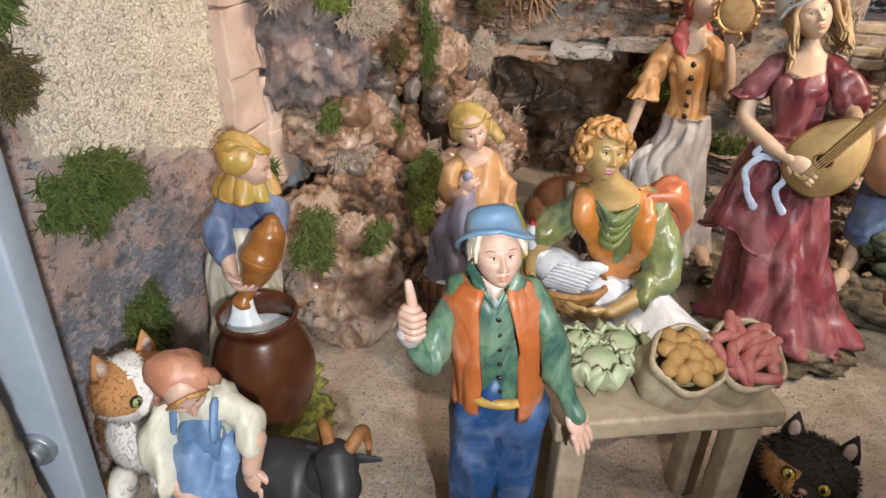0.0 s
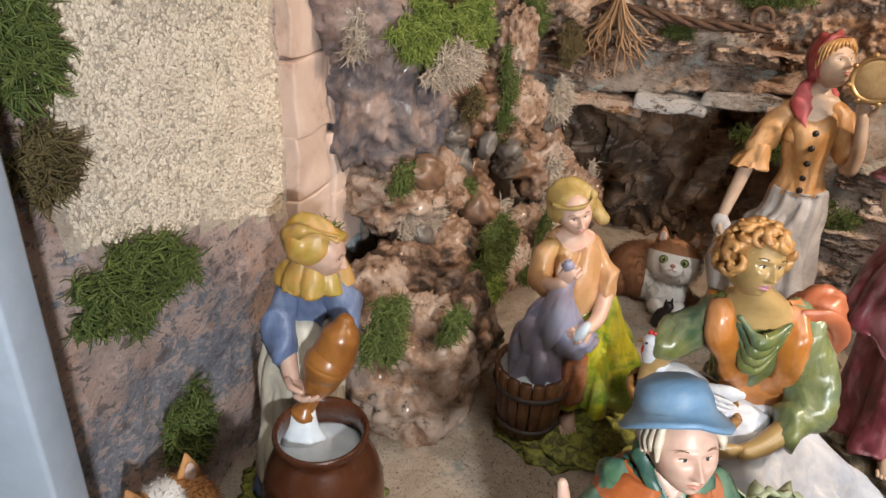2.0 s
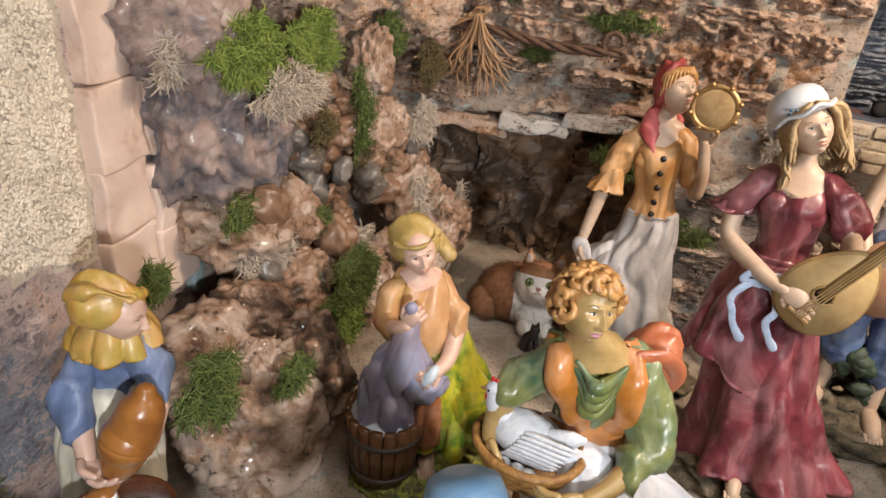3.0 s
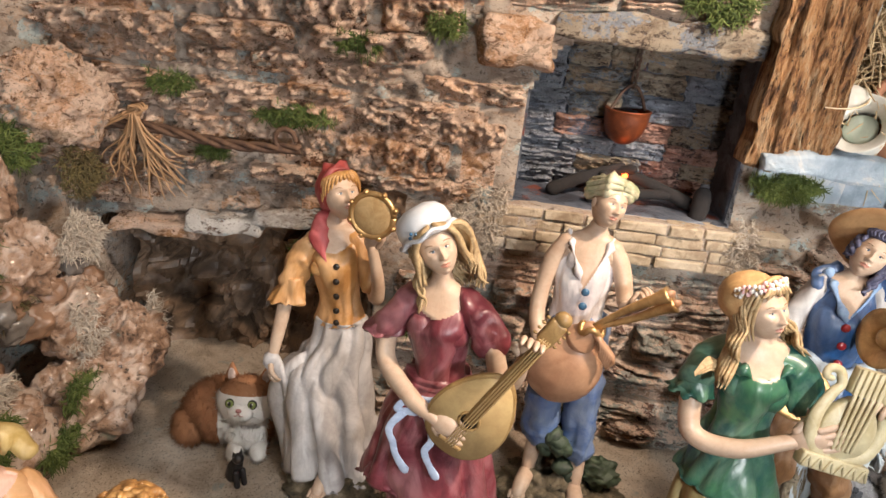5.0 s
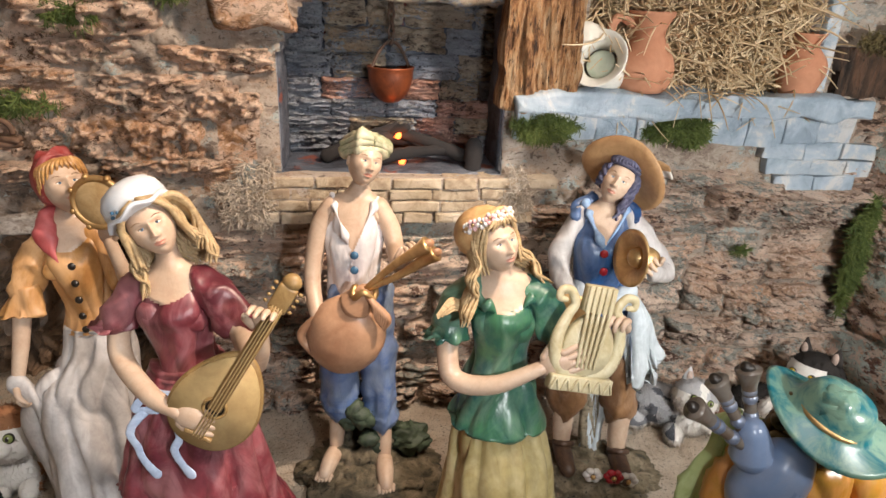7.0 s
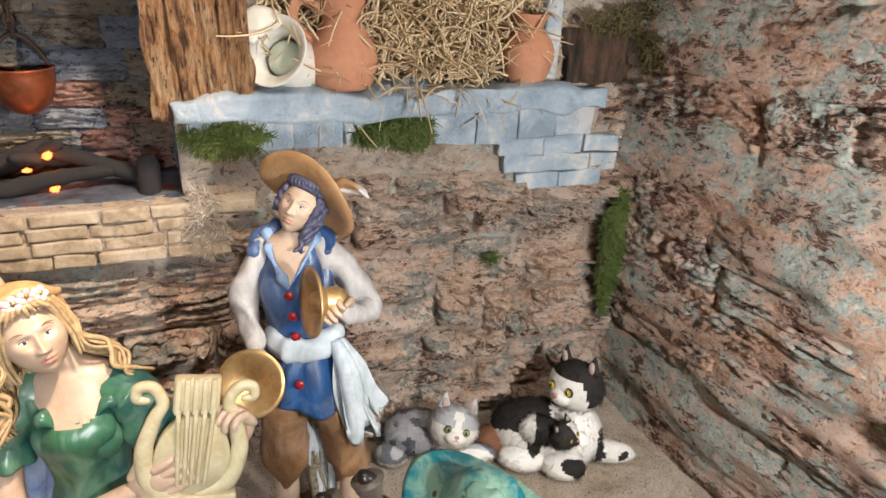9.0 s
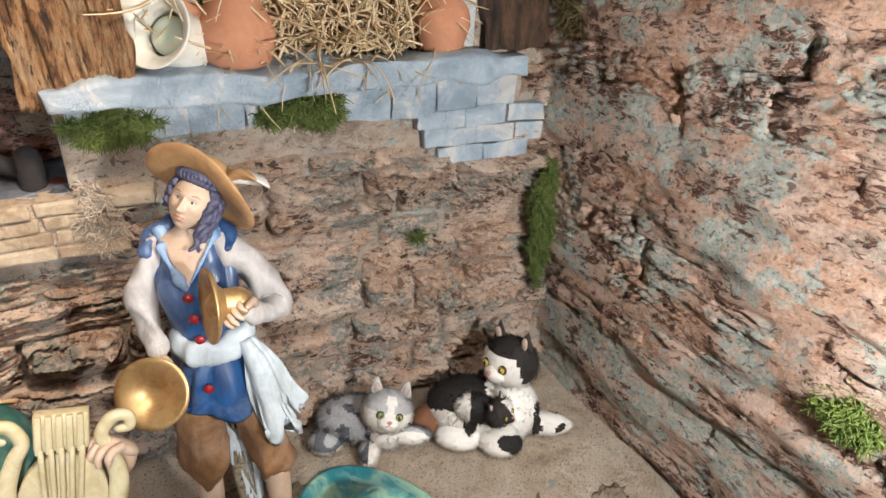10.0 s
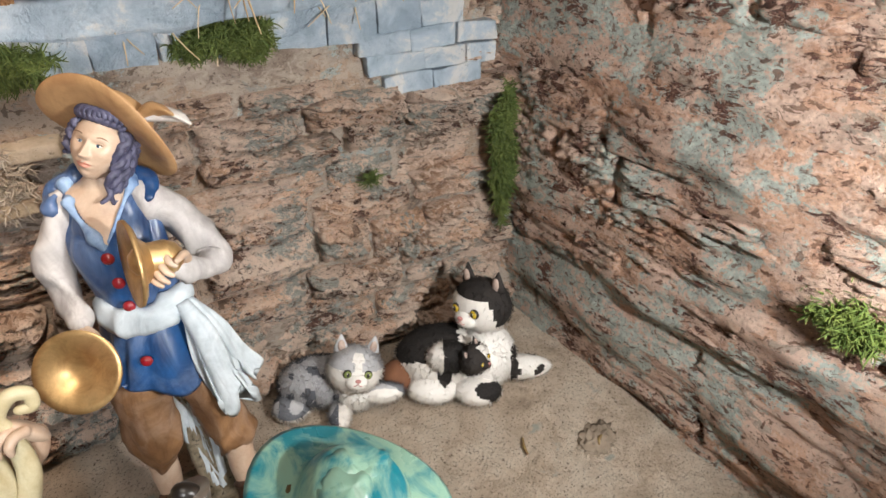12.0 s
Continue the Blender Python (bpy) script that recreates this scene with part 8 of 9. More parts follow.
GREEN_LABEL, DRY_LABEL, PALE_LABEL = "curly dark green moss clump glued to the wall", "dry brown moss clump glued to the wall", "pale branching lichen clump glued to the rocks"
for k, (wall, u, z, w, h, c, mat, d) in enumerate((
        (LEFT, 0.14, 2.02, 0.5, 0.3, 1500, MOSS, 0.05), (LEFT, 0.3, 0.85, 0.26, 0.34, 900, MOSS, 0.06), (LEFT, 2.02, 1.42, 0.2, 0.18, 420, MOSS, 0.1),
        (LEFT, -0.22, 3.35, 0.2, 0.36, 800, MOSS, 0.05), (LEFT, -0.24, 2.8, 0.2, 0.22, 520, MOSS_BROWN, 0.05),
        (FOUNT, 0.1, 3.08, 0.42, 0.26, 1300, MOSS_BRIGHT, 0.75), (FOUNT, 0.75, 3.12, 0.42, 0.26, 1200, MOSS_BRIGHT, 0.75),
        (FOUNT, 0.45, 2.8, 0.42, 0.18, 1100, LICHEN, 0.8), (FOUNT, -0.3, 3.1, 0.26, 0.24, 600, LICHEN, 0.5), (FOUNT, 0.35, 1.42, 0.36, 0.26, 900, LICHEN, 0.62),
        (FOUNT, 1.02, 1.5, 0.16, 0.12, 260, MOSS, 0.62), (FOUNT, 0.95, 0.98, 0.5, 0.4, 1800, MOSS, 1.05), (FOUNT, 0.7, 0.72, 0.2, 0.18, 400, MOSS_BRIGHT, 1.2),
        (FOUNT, -1.05, 1.25, 0.3, 0.3, 900, MOSS, 1.35), (FOUNT, -0.5, 1.12, 0.22, 0.14, 420, MOSS, 1.55),
        (FOUNT, 1.85, 2.3, 0.2, 0.62, 900, MOSS, 0.55), (FOUNT, 2.0, 1.75, 0.26, 0.36, 700, MOSS_BROWN, 0.6), (FOUNT, 2.5, 1.3, 0.26, 0.4, 700, LICHEN, 0.9), (FOUNT, 3.2, 0.95, 0.22, 0.4, 600, LICHEN, 1.05), (FOUNT, 2.1, 0.85, 0.25, 0.2, 400, MOSS, 1.05), (FOUNT, 2.3, 3.0, 0.4, 0.3, 700, MOSS, 0.5), (FOUNT, 1.25, 2.3, 0.16, 0.22, 260, MOSS_BROWN, 0.5), (FOUNT, 1.5, 1.1, 0.26, 0.2, 420, LICHEN, 0.75), (FOUNT, 0.05, 1.9, 0.2, 0.16, 300, MOSS, 0.62), (FOUNT, 2.7, 2.1, 0.3, 0.3, 700, LICHEN, 0.75), (FOUNT, 2.9, 2.7, 0.3, 0.3, 500, MOSS_BROWN, 0.7), (FOUNT, 1.75, 0.5, 0.3, 0.2, 420, MOSS, 1.1),
        (BACK, -0.1, 3.32, 0.42, 0.1, 420, MOSS, 0.18), (BACK, 0.5, 4.05, 0.24, 0.1, 260, MOSS, 0.16), (BACK, -0.9, 2.9, 0.2, 0.12, 220, MOSS, 0.16), (BACK, -1.3, 3.5, 0.3, 0.12, 260, MOSS, 0.16), (BACK, 3.65, 4.72, 0.34, 0.26, 700, MOSS, 0.14), (BACK, 1.3, 4.3, 0.2, 0.12, 200, MOSS, 0.14),
        (BACK, 0.2, 1.85, 0.36, 0.24, 700, MOSS, 0.12), (BACK, 1.1, 1.2, 0.26, 0.2, 300, MOSS, 0.12),
        (BACK, 1.85, 2.5, 0.34, 0.36, 1000, LICHEN, 0.14), (BACK, 4.35, 2.5, 0.2, 0.3, 500, LICHEN, 0.14),
        (BACK, 4.6, 3.2, 0.34, 0.13, 1800, MOSS, 0.14), (BACK, 5.92, 3.2, 0.44, 0.15, 2400, MOSS, 0.14), (BACK, 6.88, 1.93, 0.07, 0.06, 70, MOSS, 0.14),
        (BACK, 8.1, 1.95, 0.15, 0.75, 2200, MOSS, 0.3), (RIGHT, 3.3, 2.05, 0.24, 0.17, 1300, MOSS_MID, 0.1), (RIGHT, 0.35, 4.1, 0.2, 0.5, 700, MOSS_BROWN, 0.2), (BACK, 7.9, 4.1, 0.5, 0.12, 600, MOSS_BROWN, 0.25))):
    pale = mat is LICHEN
    moss_patch(wall, u, z, w, h, int(c * 1.25), mat, 40 + k, PALE_LABEL if pale else DRY_LABEL if mat is MOSS_BROWN else GREEN_LABEL, d, 0.11 if pale else 0.095, 0.1, "lichen_clump" if pale else "moss_patch", 0.0062, 0.1 if pale else 0.35)

# ---- window with straw, sill, jugs, bark ----
sill = Sculpt()
box(sill, (4.25, -0.36, 3.36), (7.78, 0.5, 3.55), SILL, 0.03, 0.08, 4, 40)
laid(sill, "window_sill", BACK_M, "long chalky blue-white plaster window sill", "window sill", "structure")
for k in range(9):
    st = Sculpt()
    u0 = 4.3 + 0.39 * k
    box(st, (u0, -0.16, 3.08 + rnd.uniform(-0.04, 0.03)), (u0 + 0.389, 0.1, 3.37), SILL, 0.006, 0.035, k, 6)
    ob = laid(st, "painted_block", BACK_M, parent=wall_back)
for k, (u0, u1, z0) in enumerate(((6.88, 7.3, 2.92), (7.305, 7.72, 2.925), (7.725, 8.1, 2.92), (6.94, 7.42, 2.755), (7.425, 7.8, 2.755), (7.805, 8.08, 2.75), (7.06, 7.5, 2.59), (7.505, 7.96, 2.59))):
    st = Sculpt()
    box(st, (u0, -0.17 - 0.01 * (k % 3), z0), (u1, 0.1, z0 + 0.166), SILL, 0.012, 0.03, k * 1.7, 6)
    laid(st, "painted_block", BACK_M, parent=wall_back)
STRAW_BED = stone_mat("packed_straw", [(0.34, (0.16, 0.10, 0.05)), (0.46, (0.42, 0.30, 0.16)), (0.56, (0.62, 0.48, 0.28)), (0.7, (0.78, 0.64, 0.42))], (1, 1, 2.4), 0, 120, 0.7, 1.0)
rear = Sculpt()
box(rear, (4.7, 0.62, 3.3), (7.5, 0.74, 5.4), STRAW_BED, 0.02, 0.1, 3, 24)
laid(rear, "window_recess", BACK_M, "packed straw filling the back of the window", "straw", "structure")
STRAW_OB = strands("straw_heap", 4200, lambda r: (on(BACK, r.uniform(5.0, 7.2), 3.56 + 1.6 * r.random() ** 1.05, -r.uniform(0.02, 0.55)), BU * r.gauss(0, 1) + BN * r.gauss(0.2, 0.5) + ZUP * r.gauss(0.1, 0.6)), 0.6, 0.012, STRAW, 77, "heap of pale curly straw behind the window sill", "straw", 2.0, "stuff", 0.3, 8)
strands("loose_straw", 14, lambda r: (on(BACK, r.uniform(5.4, 6.7), 3.58, r.uniform(0.15, 0.36)), BU * r.gauss(0, 0.6) + BN * 0.8 + ZUP * 0.1), 0.5, 0.009, STRAW, 78, "loose straws hanging over the window sill", "straw", 0.8, "stuff", 1.6, 7)
TERRACOTTA = paint("terracotta", (0.50, 0.24, 0.14), (0.42, 0.18, 0.10), 0.75, 0.8, 16, bump=0.3)
GLAZE = paint("white_glaze", (0.72, 0.69, 0.62), (0.60, 0.58, 0.52), 0.3, 0.8, 16, coat=0.2)
GLAZE_GREEN = paint("greenish_glaze", (0.38, 0.48, 0.38), (0.58, 0.60, 0.52), 0.3, 0.8, 16)


def lathe(sc, prof, mat, n=36, steps=30, at=(0, 0, 0)):
    sc.rings([[(at[0] + r * math.cos(a), at[1] + r * math.sin(a), at[2] + z) for a in np.linspace(0, 2 * math.pi, n, endpoint=False)] for z, r in spline(prof, steps)], mat, False)


def pitcher():
    root = tagged(new("pitcher"), "terracotta pitcher with a loop handle on the sill", "pitcher")
    body = Sculpt()
    lathe(body, [(0, 0.01), (0.0, 0.19), (0.1, 0.26), (0.25, 0.275), (0.38, 0.22), (0.5, 0.15), (0.58, 0.155), (0.7, 0.21), (0.71, 0.19), (0.6, 0.135), (0.5, 0.125)], TERRACOTTA)
    body.finish("body", parent=root)
    handle = Sculpt()
    handle.limb([(-0.17, 0, 0.6), (-0.3, 0, 0.66), (-0.37, 0, 0.56), (-0.33, 0, 0.42), (-0.22, 0, 0.36)], [0.045, 0.045, 0.042, 0.045, 0.05], TERRACOTTA, 12, 28, 0.8)
    handle.finish("handle", parent=root)
    root.matrix_basis = Matrix.Translation(on(BACK, 5.5, 3.55, 0.06) * S) @ Euler((0, 0, radians(-28))).to_matrix().to_4x4()


def vase():
    sc = Sculpt()
    lathe(sc, [(0, 0.01), (0.0, 0.14), (0.1, 0.19), (0.24, 0.23), (0.36, 0.2), (0.44, 0.13), (0.5, 0.115), (0.58, 0.16), (0.575, 0.14), (0.5, 0.095), (0.42, 0.1)], TERRACOTTA)
    tagged(sc.finish("vase", on(BACK, 7.12, 3.55, 0.05)), "small terracotta vase on the window sill", "vase")


def white_pot():
    root = tagged(new("tipped_pot"), "white glazed pot lying tipped over on the sill", "pot")
    sc = Sculpt()
    lathe(sc, [(-0.3, 0.01), (-0.3, 0.12), (-0.2, 0.2), (-0.05, 0.21), (0.06, 0.19), (0.12, 0.21), (0.18, 0.27), (0.19, 0.25), (0.1, 0.16), (-0.05, 0.17), (-0.2, 0.16)], GLAZE)
    sc.finish("body", parent=root)
    h = Sculpt()
    h.limb([(-0.02, 0.24, 0.19), (-0.1, 0.2, 0.26), (-0.2, 0.08, 0.26), (-0.22, -0.02, 0.18)], [0.09, 0.12, 0.11, 0.07], GLAZE, 16, 24, 0.35, side=(0, 0, 1), rough=0.15)
    h.finish("handle", parent=root)
    g = Sculpt()
    g.blob((0, 0, 0.02), (0.14, 0.14, 0.04), GLAZE_GREEN, n=20, m=8)
    g.finish("inner_glaze", parent=root)
    root.matrix_basis = Matrix.Translation(on(BACK, 5.06, 3.78, 0.12) * S) @ Euler((radians(64), radians(-8), radians(-62))).to_matrix().to_4x4()


pitcher(), vase(), white_pot()
BARK = stone_mat("ridged_bark", [(0.36, (0.07, 0.035, 0.018)), (0.43, (0.28, 0.13, 0.055)), (0.5, (0.50, 0.26, 0.11)), (0.58, (0.56, 0.36, 0.20)), (0.7, (0.62, 0.46, 0.30))], (1.7, 1.7, 0.45), 0, 75, 0.85, 1.4, pit=0.42, pit_scale=2.6)
BARK_DARK = stone_mat("dark_bark", [(0.36, (0.02, 0.014, 0.01)), (0.5, (0.07, 0.04, 0.025)), (0.64, (0.16, 0.085, 0.05))], (2.0, 2.0, 0.6), 0, 40, 0.8, 1.0)


def bark_board(name, u0, u1, z0, z1, d, mat, label, ridge=0.05, f=9.0, along_u=False):
    nu, nz = 110, 110
    front = []
    for b in range(nz + 1):
        for a in range(nu + 1):
            u, z = u0 + (u1 - u0) * a / nu, z0 + (z1 - z0) * b / nz
            q = (z if along_u else u) * f
            plate = 1 - abs(noise.fractal(Vector((u * f * 0.62, z * 0.75, 0.4)), 0.7, 2.2, 5))
            r = ridge * (0.6 * abs(math.sin(q + 1.8 * n3(u, z, 0, 0.9, 2))) + 1.3 * plate + 0.35 * fractal(u * 6, z * 3, 0, 2.0, 4, 3))
            e = 0.06 * n3(u, z, 2, 4, 1) if a in (0, nu) or b == 0 else 0
            front.append((u + e, -d - r, z + e))
    sc = Sculpt()
    n = nu + 1
    faces = [(b * n + a, b * n + a + 1, (b + 1) * n + a + 1, (b + 1) * n + a) for b in range(nz) for a in range(nu)]
    ring = list(range(n)) + [b * n + nu for b in range(1, nz + 1)] + [nz * n + a for a in range(nu - 1, -1, -1)] + [b * n for b in range(nz - 1, 0, -1)]
    verts = front + [(front[i][0], 0.1 - d * 0.5, front[i][2]) for i in ring]
    m = len(ring)
    faces += [(ring[(i + 1) % m], ring[i], len(front) + i, len(front) + (i + 1) % m) for i in range(m)]
    sc.add(verts, faces, mat)
    return laid(sc, name, BACK_M, label, "bark")


bark_board("bark_post", 4.1, 4.8, 3.4, 5.6, 0.2, BARK, "thick ridged orange-brown bark slab beside the window", 0.065, 15)
bark_board("bark_board", 7.45, 8.75, 3.56, 4.02, 0.12, BARK_DARK, "dark bark board fixed to the wall by the window", 0.03, 20)
frame_post = Sculpt()
box(frame_post, (7.25, -0.1, 3.55), (7.4, 0.2, 5.4), SILL, 0.02, 0.02, 3, 4)
laid(frame_post, "window_jamb", BACK_M, "white painted window jamb", "window jamb", "structure")
lint = Sculpt()
box(lint, (2.3, -0.14, 4.27), (4.1, 0.2, 4.52), NICHE_BROWN, 0.03, 0.09, 2, 14)
laid(lint, "hearth_lintel", BACK_M, "rough layered lintel stone over the hearth", "lintel", "structure")

block = Sculpt()
box(block, (1.6, -0.26, 4.0), (2.28, 0.2, 4.42), ROCK_ORANGE, 0.05, 0.1, 7, 12)
laid(block, "hearth_block", BACK_M, "pinkish rough stone block beside the hearth lintel", "stone", "structure")

# ---- hearth: hanging pot, charred logs, embers ----
COPPER = paint("aged_copper", (0.26, 0.07, 0.025), (0.10, 0.03, 0.015), 0.35, 0.8, 30, metal=0.5)
CHAIN = paint("sooty_chain", (0.05, 0.03, 0.02), (0.10, 0.05, 0.03), 0.6)
CHAR = paint("charred_wood", (0.012, 0.011, 0.012), (0.02, 0.016, 0.016), 0.92, 0.8, 60, bump=1)
EMBER, nt, b = nodes_of("glowing_ember")
b.inputs["Base Color"].default_value = (0.3, 0.03, 0.01, 1)
b.inputs["Emission Color"].default_value = (1.0, 0.16, 0.03, 1)
b.inputs["Emission Strength"].default_value = 6.0


def hanging_pot():
    root = tagged(new("hanging_pot"), "small copper pot hanging on a chain in the hearth", "pot")
    sc = Sculpt()
    lathe(sc, [(0.0, 0.01), (0.0, 0.08), (0.08, 0.17), (0.2, 0.215), (0.3, 0.225), (0.34, 0.235), (0.33, 0.21), (0.2, 0.19), (0.08, 0.14)], COPPER)
    sc.finish("body", parent=root)
    h = Sculpt()
    h.limb([(-0.22, 0, 0.32), (-0.12, 0, 0.5), (0, 0, 0.58), (0.12, 0, 0.5), (0.22, 0, 0.32)], [0.016] * 3, CHAIN, 8, 24)
    grip = h.finish("handle", parent=root)
    for k in range(6):
        lk = Sculpt()
        z = 0.6 + 0.075 * k
        pts = [(0.03 * math.cos(a) * (k % 2), 0.03 * math.cos(a) * (1 - k % 2), z + 0.05 * math.sin(a)) for a in np.linspace(0, 6.28, 12)]
        lk.limb(pts, [0.013] * 2, CHAIN, 6, 20, ends=False)
        lk.finish("chain_link", parent=grip)
    root.matrix_basis = Matrix.Translation(on(BACK, 3.14, 3.3, -0.5) * S)


hanging_pot()
for k, (u0, d0, z0, u1, d1, z1) in enumerate(((2.5, -0.3, 2.78, 3.2, -0.5, 3.05), (3.9, -0.25, 2.8, 3.1, -0.5, 3.02), (2.8, -0.7, 2.78, 3.3, -0.4, 3.06), (3.5, -0.7, 2.78, 3.0, -0.35, 2.98), (2.9, -0.2, 2.77, 3.7, -0.3, 2.86))):
    lg = Sculpt()
    lg.limb([on(BACK, u0, z0, d0), on(BACK, (u0 + u1) / 2, (z0 + z1) / 2 + 0.02, (d0 + d1) / 2), on(BACK, u1, z1, d1)], [0.07, 0.06, 0.045], CHAR, 12, 16, rough=0.3, seed=k)
    tagged(lg.finish("charred_log"), "charred black log on the hearth fire", "log", "logs of the hearth fire")
stub = Sculpt()
stub.limb([on(BACK, 3.95, 2.7, -0.12), on(BACK, 3.96, 2.95, -0.13)], [0.09, 0.085], CHAR, 14, 10, rough=0.2)
tagged(stub.finish("charred_log"), "charred black stub standing on the hearth", "log", "logs of the hearth fire")
for k, (u, z, d) in enumerate(((3.22, 2.98, -0.38), (3.24, 2.83, -0.3), (3.25, 2.75, -0.24), (3.05, 2.86, -0.4), (3.42, 2.8, -0.35))):
    em = Sculpt()
    em.blob(on(BACK, u, z, d), (0.035, 0.03, 0.03 if k < 3 else 0.015), EMBER, n=12, m=8, lump=0.5, freq=2, seed=k)
    tagged(em.finish("ember"), "glowing orange ember among the charred logs", "ember", "embers of the hearth fire")

# ---- twisted vine with raffia ----
VINE = paint("twisted_vine", (0.13, 0.07, 0.04), (0.06, 0.03, 0.02), 0.7, 0.7, 60, bump=0.8)
vine = Sculpt()
for ph in (0.0, 2.1, 4.2):
    vine.limb([on(BACK, -2.0 + 0.1 * k, 3.06 + 0.03 * math.cos(k * 0.9 + ph) + 0.03 * math.sin(k * 0.35) - 0.002 * k, 0.32 + 0.03 * math.sin(k * 0.9 + ph)) for k in range(21)], [0.028] * 3, VINE, 8, 90, rough=0.2, seed=ph)
vine.limb([on(BACK, -0.12 + 0.1 * math.cos(a), 3.12 + 0.1 * math.sin(a), 0.34) for a in np.linspace(0, 5.2, 12)], [0.025, 0.025, 0.012], VINE, 8, 26)
tagged(vine.finish("twisted_vine"), "twisted brown vine rope fixed along the wall", "rope")
tassel = tagged(new("raffia_tassel"), "tan raffia cords knotted over the vine, hanging in loops", "raffia")
rnd = random.Random(91)
for k in range(30):
    side, deep = rnd.uniform(-1, 1), rnd.uniform(0, 1)
    ln, curl, ph = rnd.uniform(0.55, 0.95), rnd.uniform(-1, 1), rnd.uniform(0, 6.28)
    row = []
    for j in range(12):
        t = j / 11
        u = -1.56 + 0.035 * side + (0.06 + 0.40 * abs(side) ** 0.8) * math.copysign(1, side) * t ** 1.25 + 0.04 * math.sin(9 * t + ph) * t + 0.13 * curl * max(0.0, t - 0.72) / 0.28
        z = 3.22 - ln * t ** 0.9 * (1 - 0.2 * abs(side)) + (0.07 * max(0.0, t - 0.8) / 0.2 if k % 3 == 0 else 0.0)
        row.append(on(BACK, u, z, 0.40 + 0.06 * deep + 0.05 * math.sin(3 * t + ph) * t - 0.06 * t))
    cord = Sculpt()
    cord.limb(row, [0.010, 0.013, 0.012, 0.009, 0.005], TWINE, 6, 34, rough=0.2, seed=k)
    cord.finish("cord", parent=tassel)
for k in range(7):
    loop = Sculpt()
    w, h, c = 0.07 + 0.012 * k, 0.05 + 0.008 * (k % 4), (-0.19 if k > 4 else 0.0)
    loop.limb([on(BACK, -1.56 + c + (w + 0.06 * (k > 4)) * math.cos(a) + 0.012 * math.sin(3 * a + k), 3.24 + 0.5 * c * (k > 4) + (h + 0.05 * (k > 4)) * math.sin(a + 0.3 * k), 0.41 + 0.04 * math.sin(a + k)) for a in np.linspace(0, 6.0, 16)], [0.012, 0.014, 0.010], TWINE, 6, 40, rough=0.2, seed=40 + k)
    loop.finish("loop", parent=tassel)

# ---- painted post and cream rock at the open side ----
POST = paint("blue_grey_enamel", (0.40, 0.47, 0.56), (0.36, 0.43, 0.52), 0.35, 0.8, 8, bump=0.05)
BOLT = paint("zinc_bolt", (0.42, 0.46, 0.50), (0.28, 0.31, 0.34), 0.35, 0.8, 50, metal=0.7)
post = tagged(new("post"), "blue-grey enamelled metal post at the open side", "post")
ps = Sculpt()
box(ps, (-0.75, -0.1, -0.05), (0, 0.1, 6.5), POST, 0.02)
ps.finish("profile", parent=post)
bolt = Sculpt()
lathe(bolt, [(0, 0.11), (0.03, 0.11), (0.045, 0.1), (0.045, 0.05), (0.03, 0.002)], BOLT, 28, 14)
bo = bolt.finish("bolt", (-0.17, -0.1, 0.9), (90, 0, 0), parent=post)
nut = Sculpt()
lathe(nut, [(0.04, 0.072), (0.09, 0.068), (0.1, 0.05), (0.1, 0.032), (0.062, 0.026), (0.06, 0.002)], BOLT, 6, 14)
nut.finish("nut", parent=bo)
post.matrix_basis = Matrix.Translation(Vector((-2.24, 3.45, 0)) * S) @ Euler((0, radians(1.7), 0)).to_matrix().to_4x4()
CREAM = rubble_mat("cream_cast_rock", (0.64, 0.55, 0.39), (0.48, 0.37, 0.21), (0.07, 0.05, 0.035), (0.57, 0.52, 0.40), 0.0, 0.0, 1.2, 0.645, 0.55, 0.6, 0.9, 40)
pillar = Sculpt()
rings = []
for b in range(64):
    z = 5.2 * b / 63
    bulge = 0.09 * math.exp(-((z - 2.7) / 0.3) ** 2) - 0.11 * min(1.0, max(0.0, 2.45 - z) / 0.35) - 0.2 * min(1.0, max(0.0, z - 2.8) / 0.6)
    rings.append([(-2.43 + (0.42 + bulge + 0.09 * fractal(math.cos(a) * 1.2, math.sin(a) * 1.2, z, 1.0, 6, 6)) * math.cos(a), 2.75 + (0.4 + 0.08 * fractal(math.cos(a), math.sin(a), z, 1.3, 4, 8)) * math.sin(a), z) for a in np.linspace(0, 2 * math.pi, 48, endpoint=False)])
pillar.rings(rings, CREAM)
tagged(pillar.finish("rock_pillar"), "cream painted rock pillar beside the post", "rock")
GLUE = paint("milky_glue", (0.50, 0.56, 0.50), (0.40, 0.45, 0.40), 0.1, 0.8, 20, coat=0.8)
gl = Sculpt()
gl.limb([(-2.02, 2.83, 2.62), (-2.01, 2.82, 2.54), (-2.02, 2.83, 2.46)], [0.03, 0.055, 0.04], GLUE, 12, 12)
tagged(gl.finish("glue_drop"), "milky hardened glue drop on the cream rock", "glue")

# ---- market table with goods ----
TABLE = paint("grey_weathered_wood", (0.42, 0.34, 0.24), (0.29, 0.22, 0.15), 0.5, 0.7, 30, bump=0.6)
SACK = paint("sackcloth", (0.46, 0.38, 0.26), (0.34, 0.27, 0.17), 0.6, 0.7, 60, bump=0.8)
POTATO = paint("golden_potato", (0.44, 0.25, 0.08), (0.32, 0.18, 0.06), 0.6, 0.8, 30)
MEAT = paint("red_sausage", (0.33, 0.07, 0.07), (0.44, 0.18, 0.15), 0.55, 0.7, 40)
CABBAGE = paint("cabbage", (0.32, 0.45, 0.24), (0.46, 0.45, 0.32), 0.4, 0.7, 20)


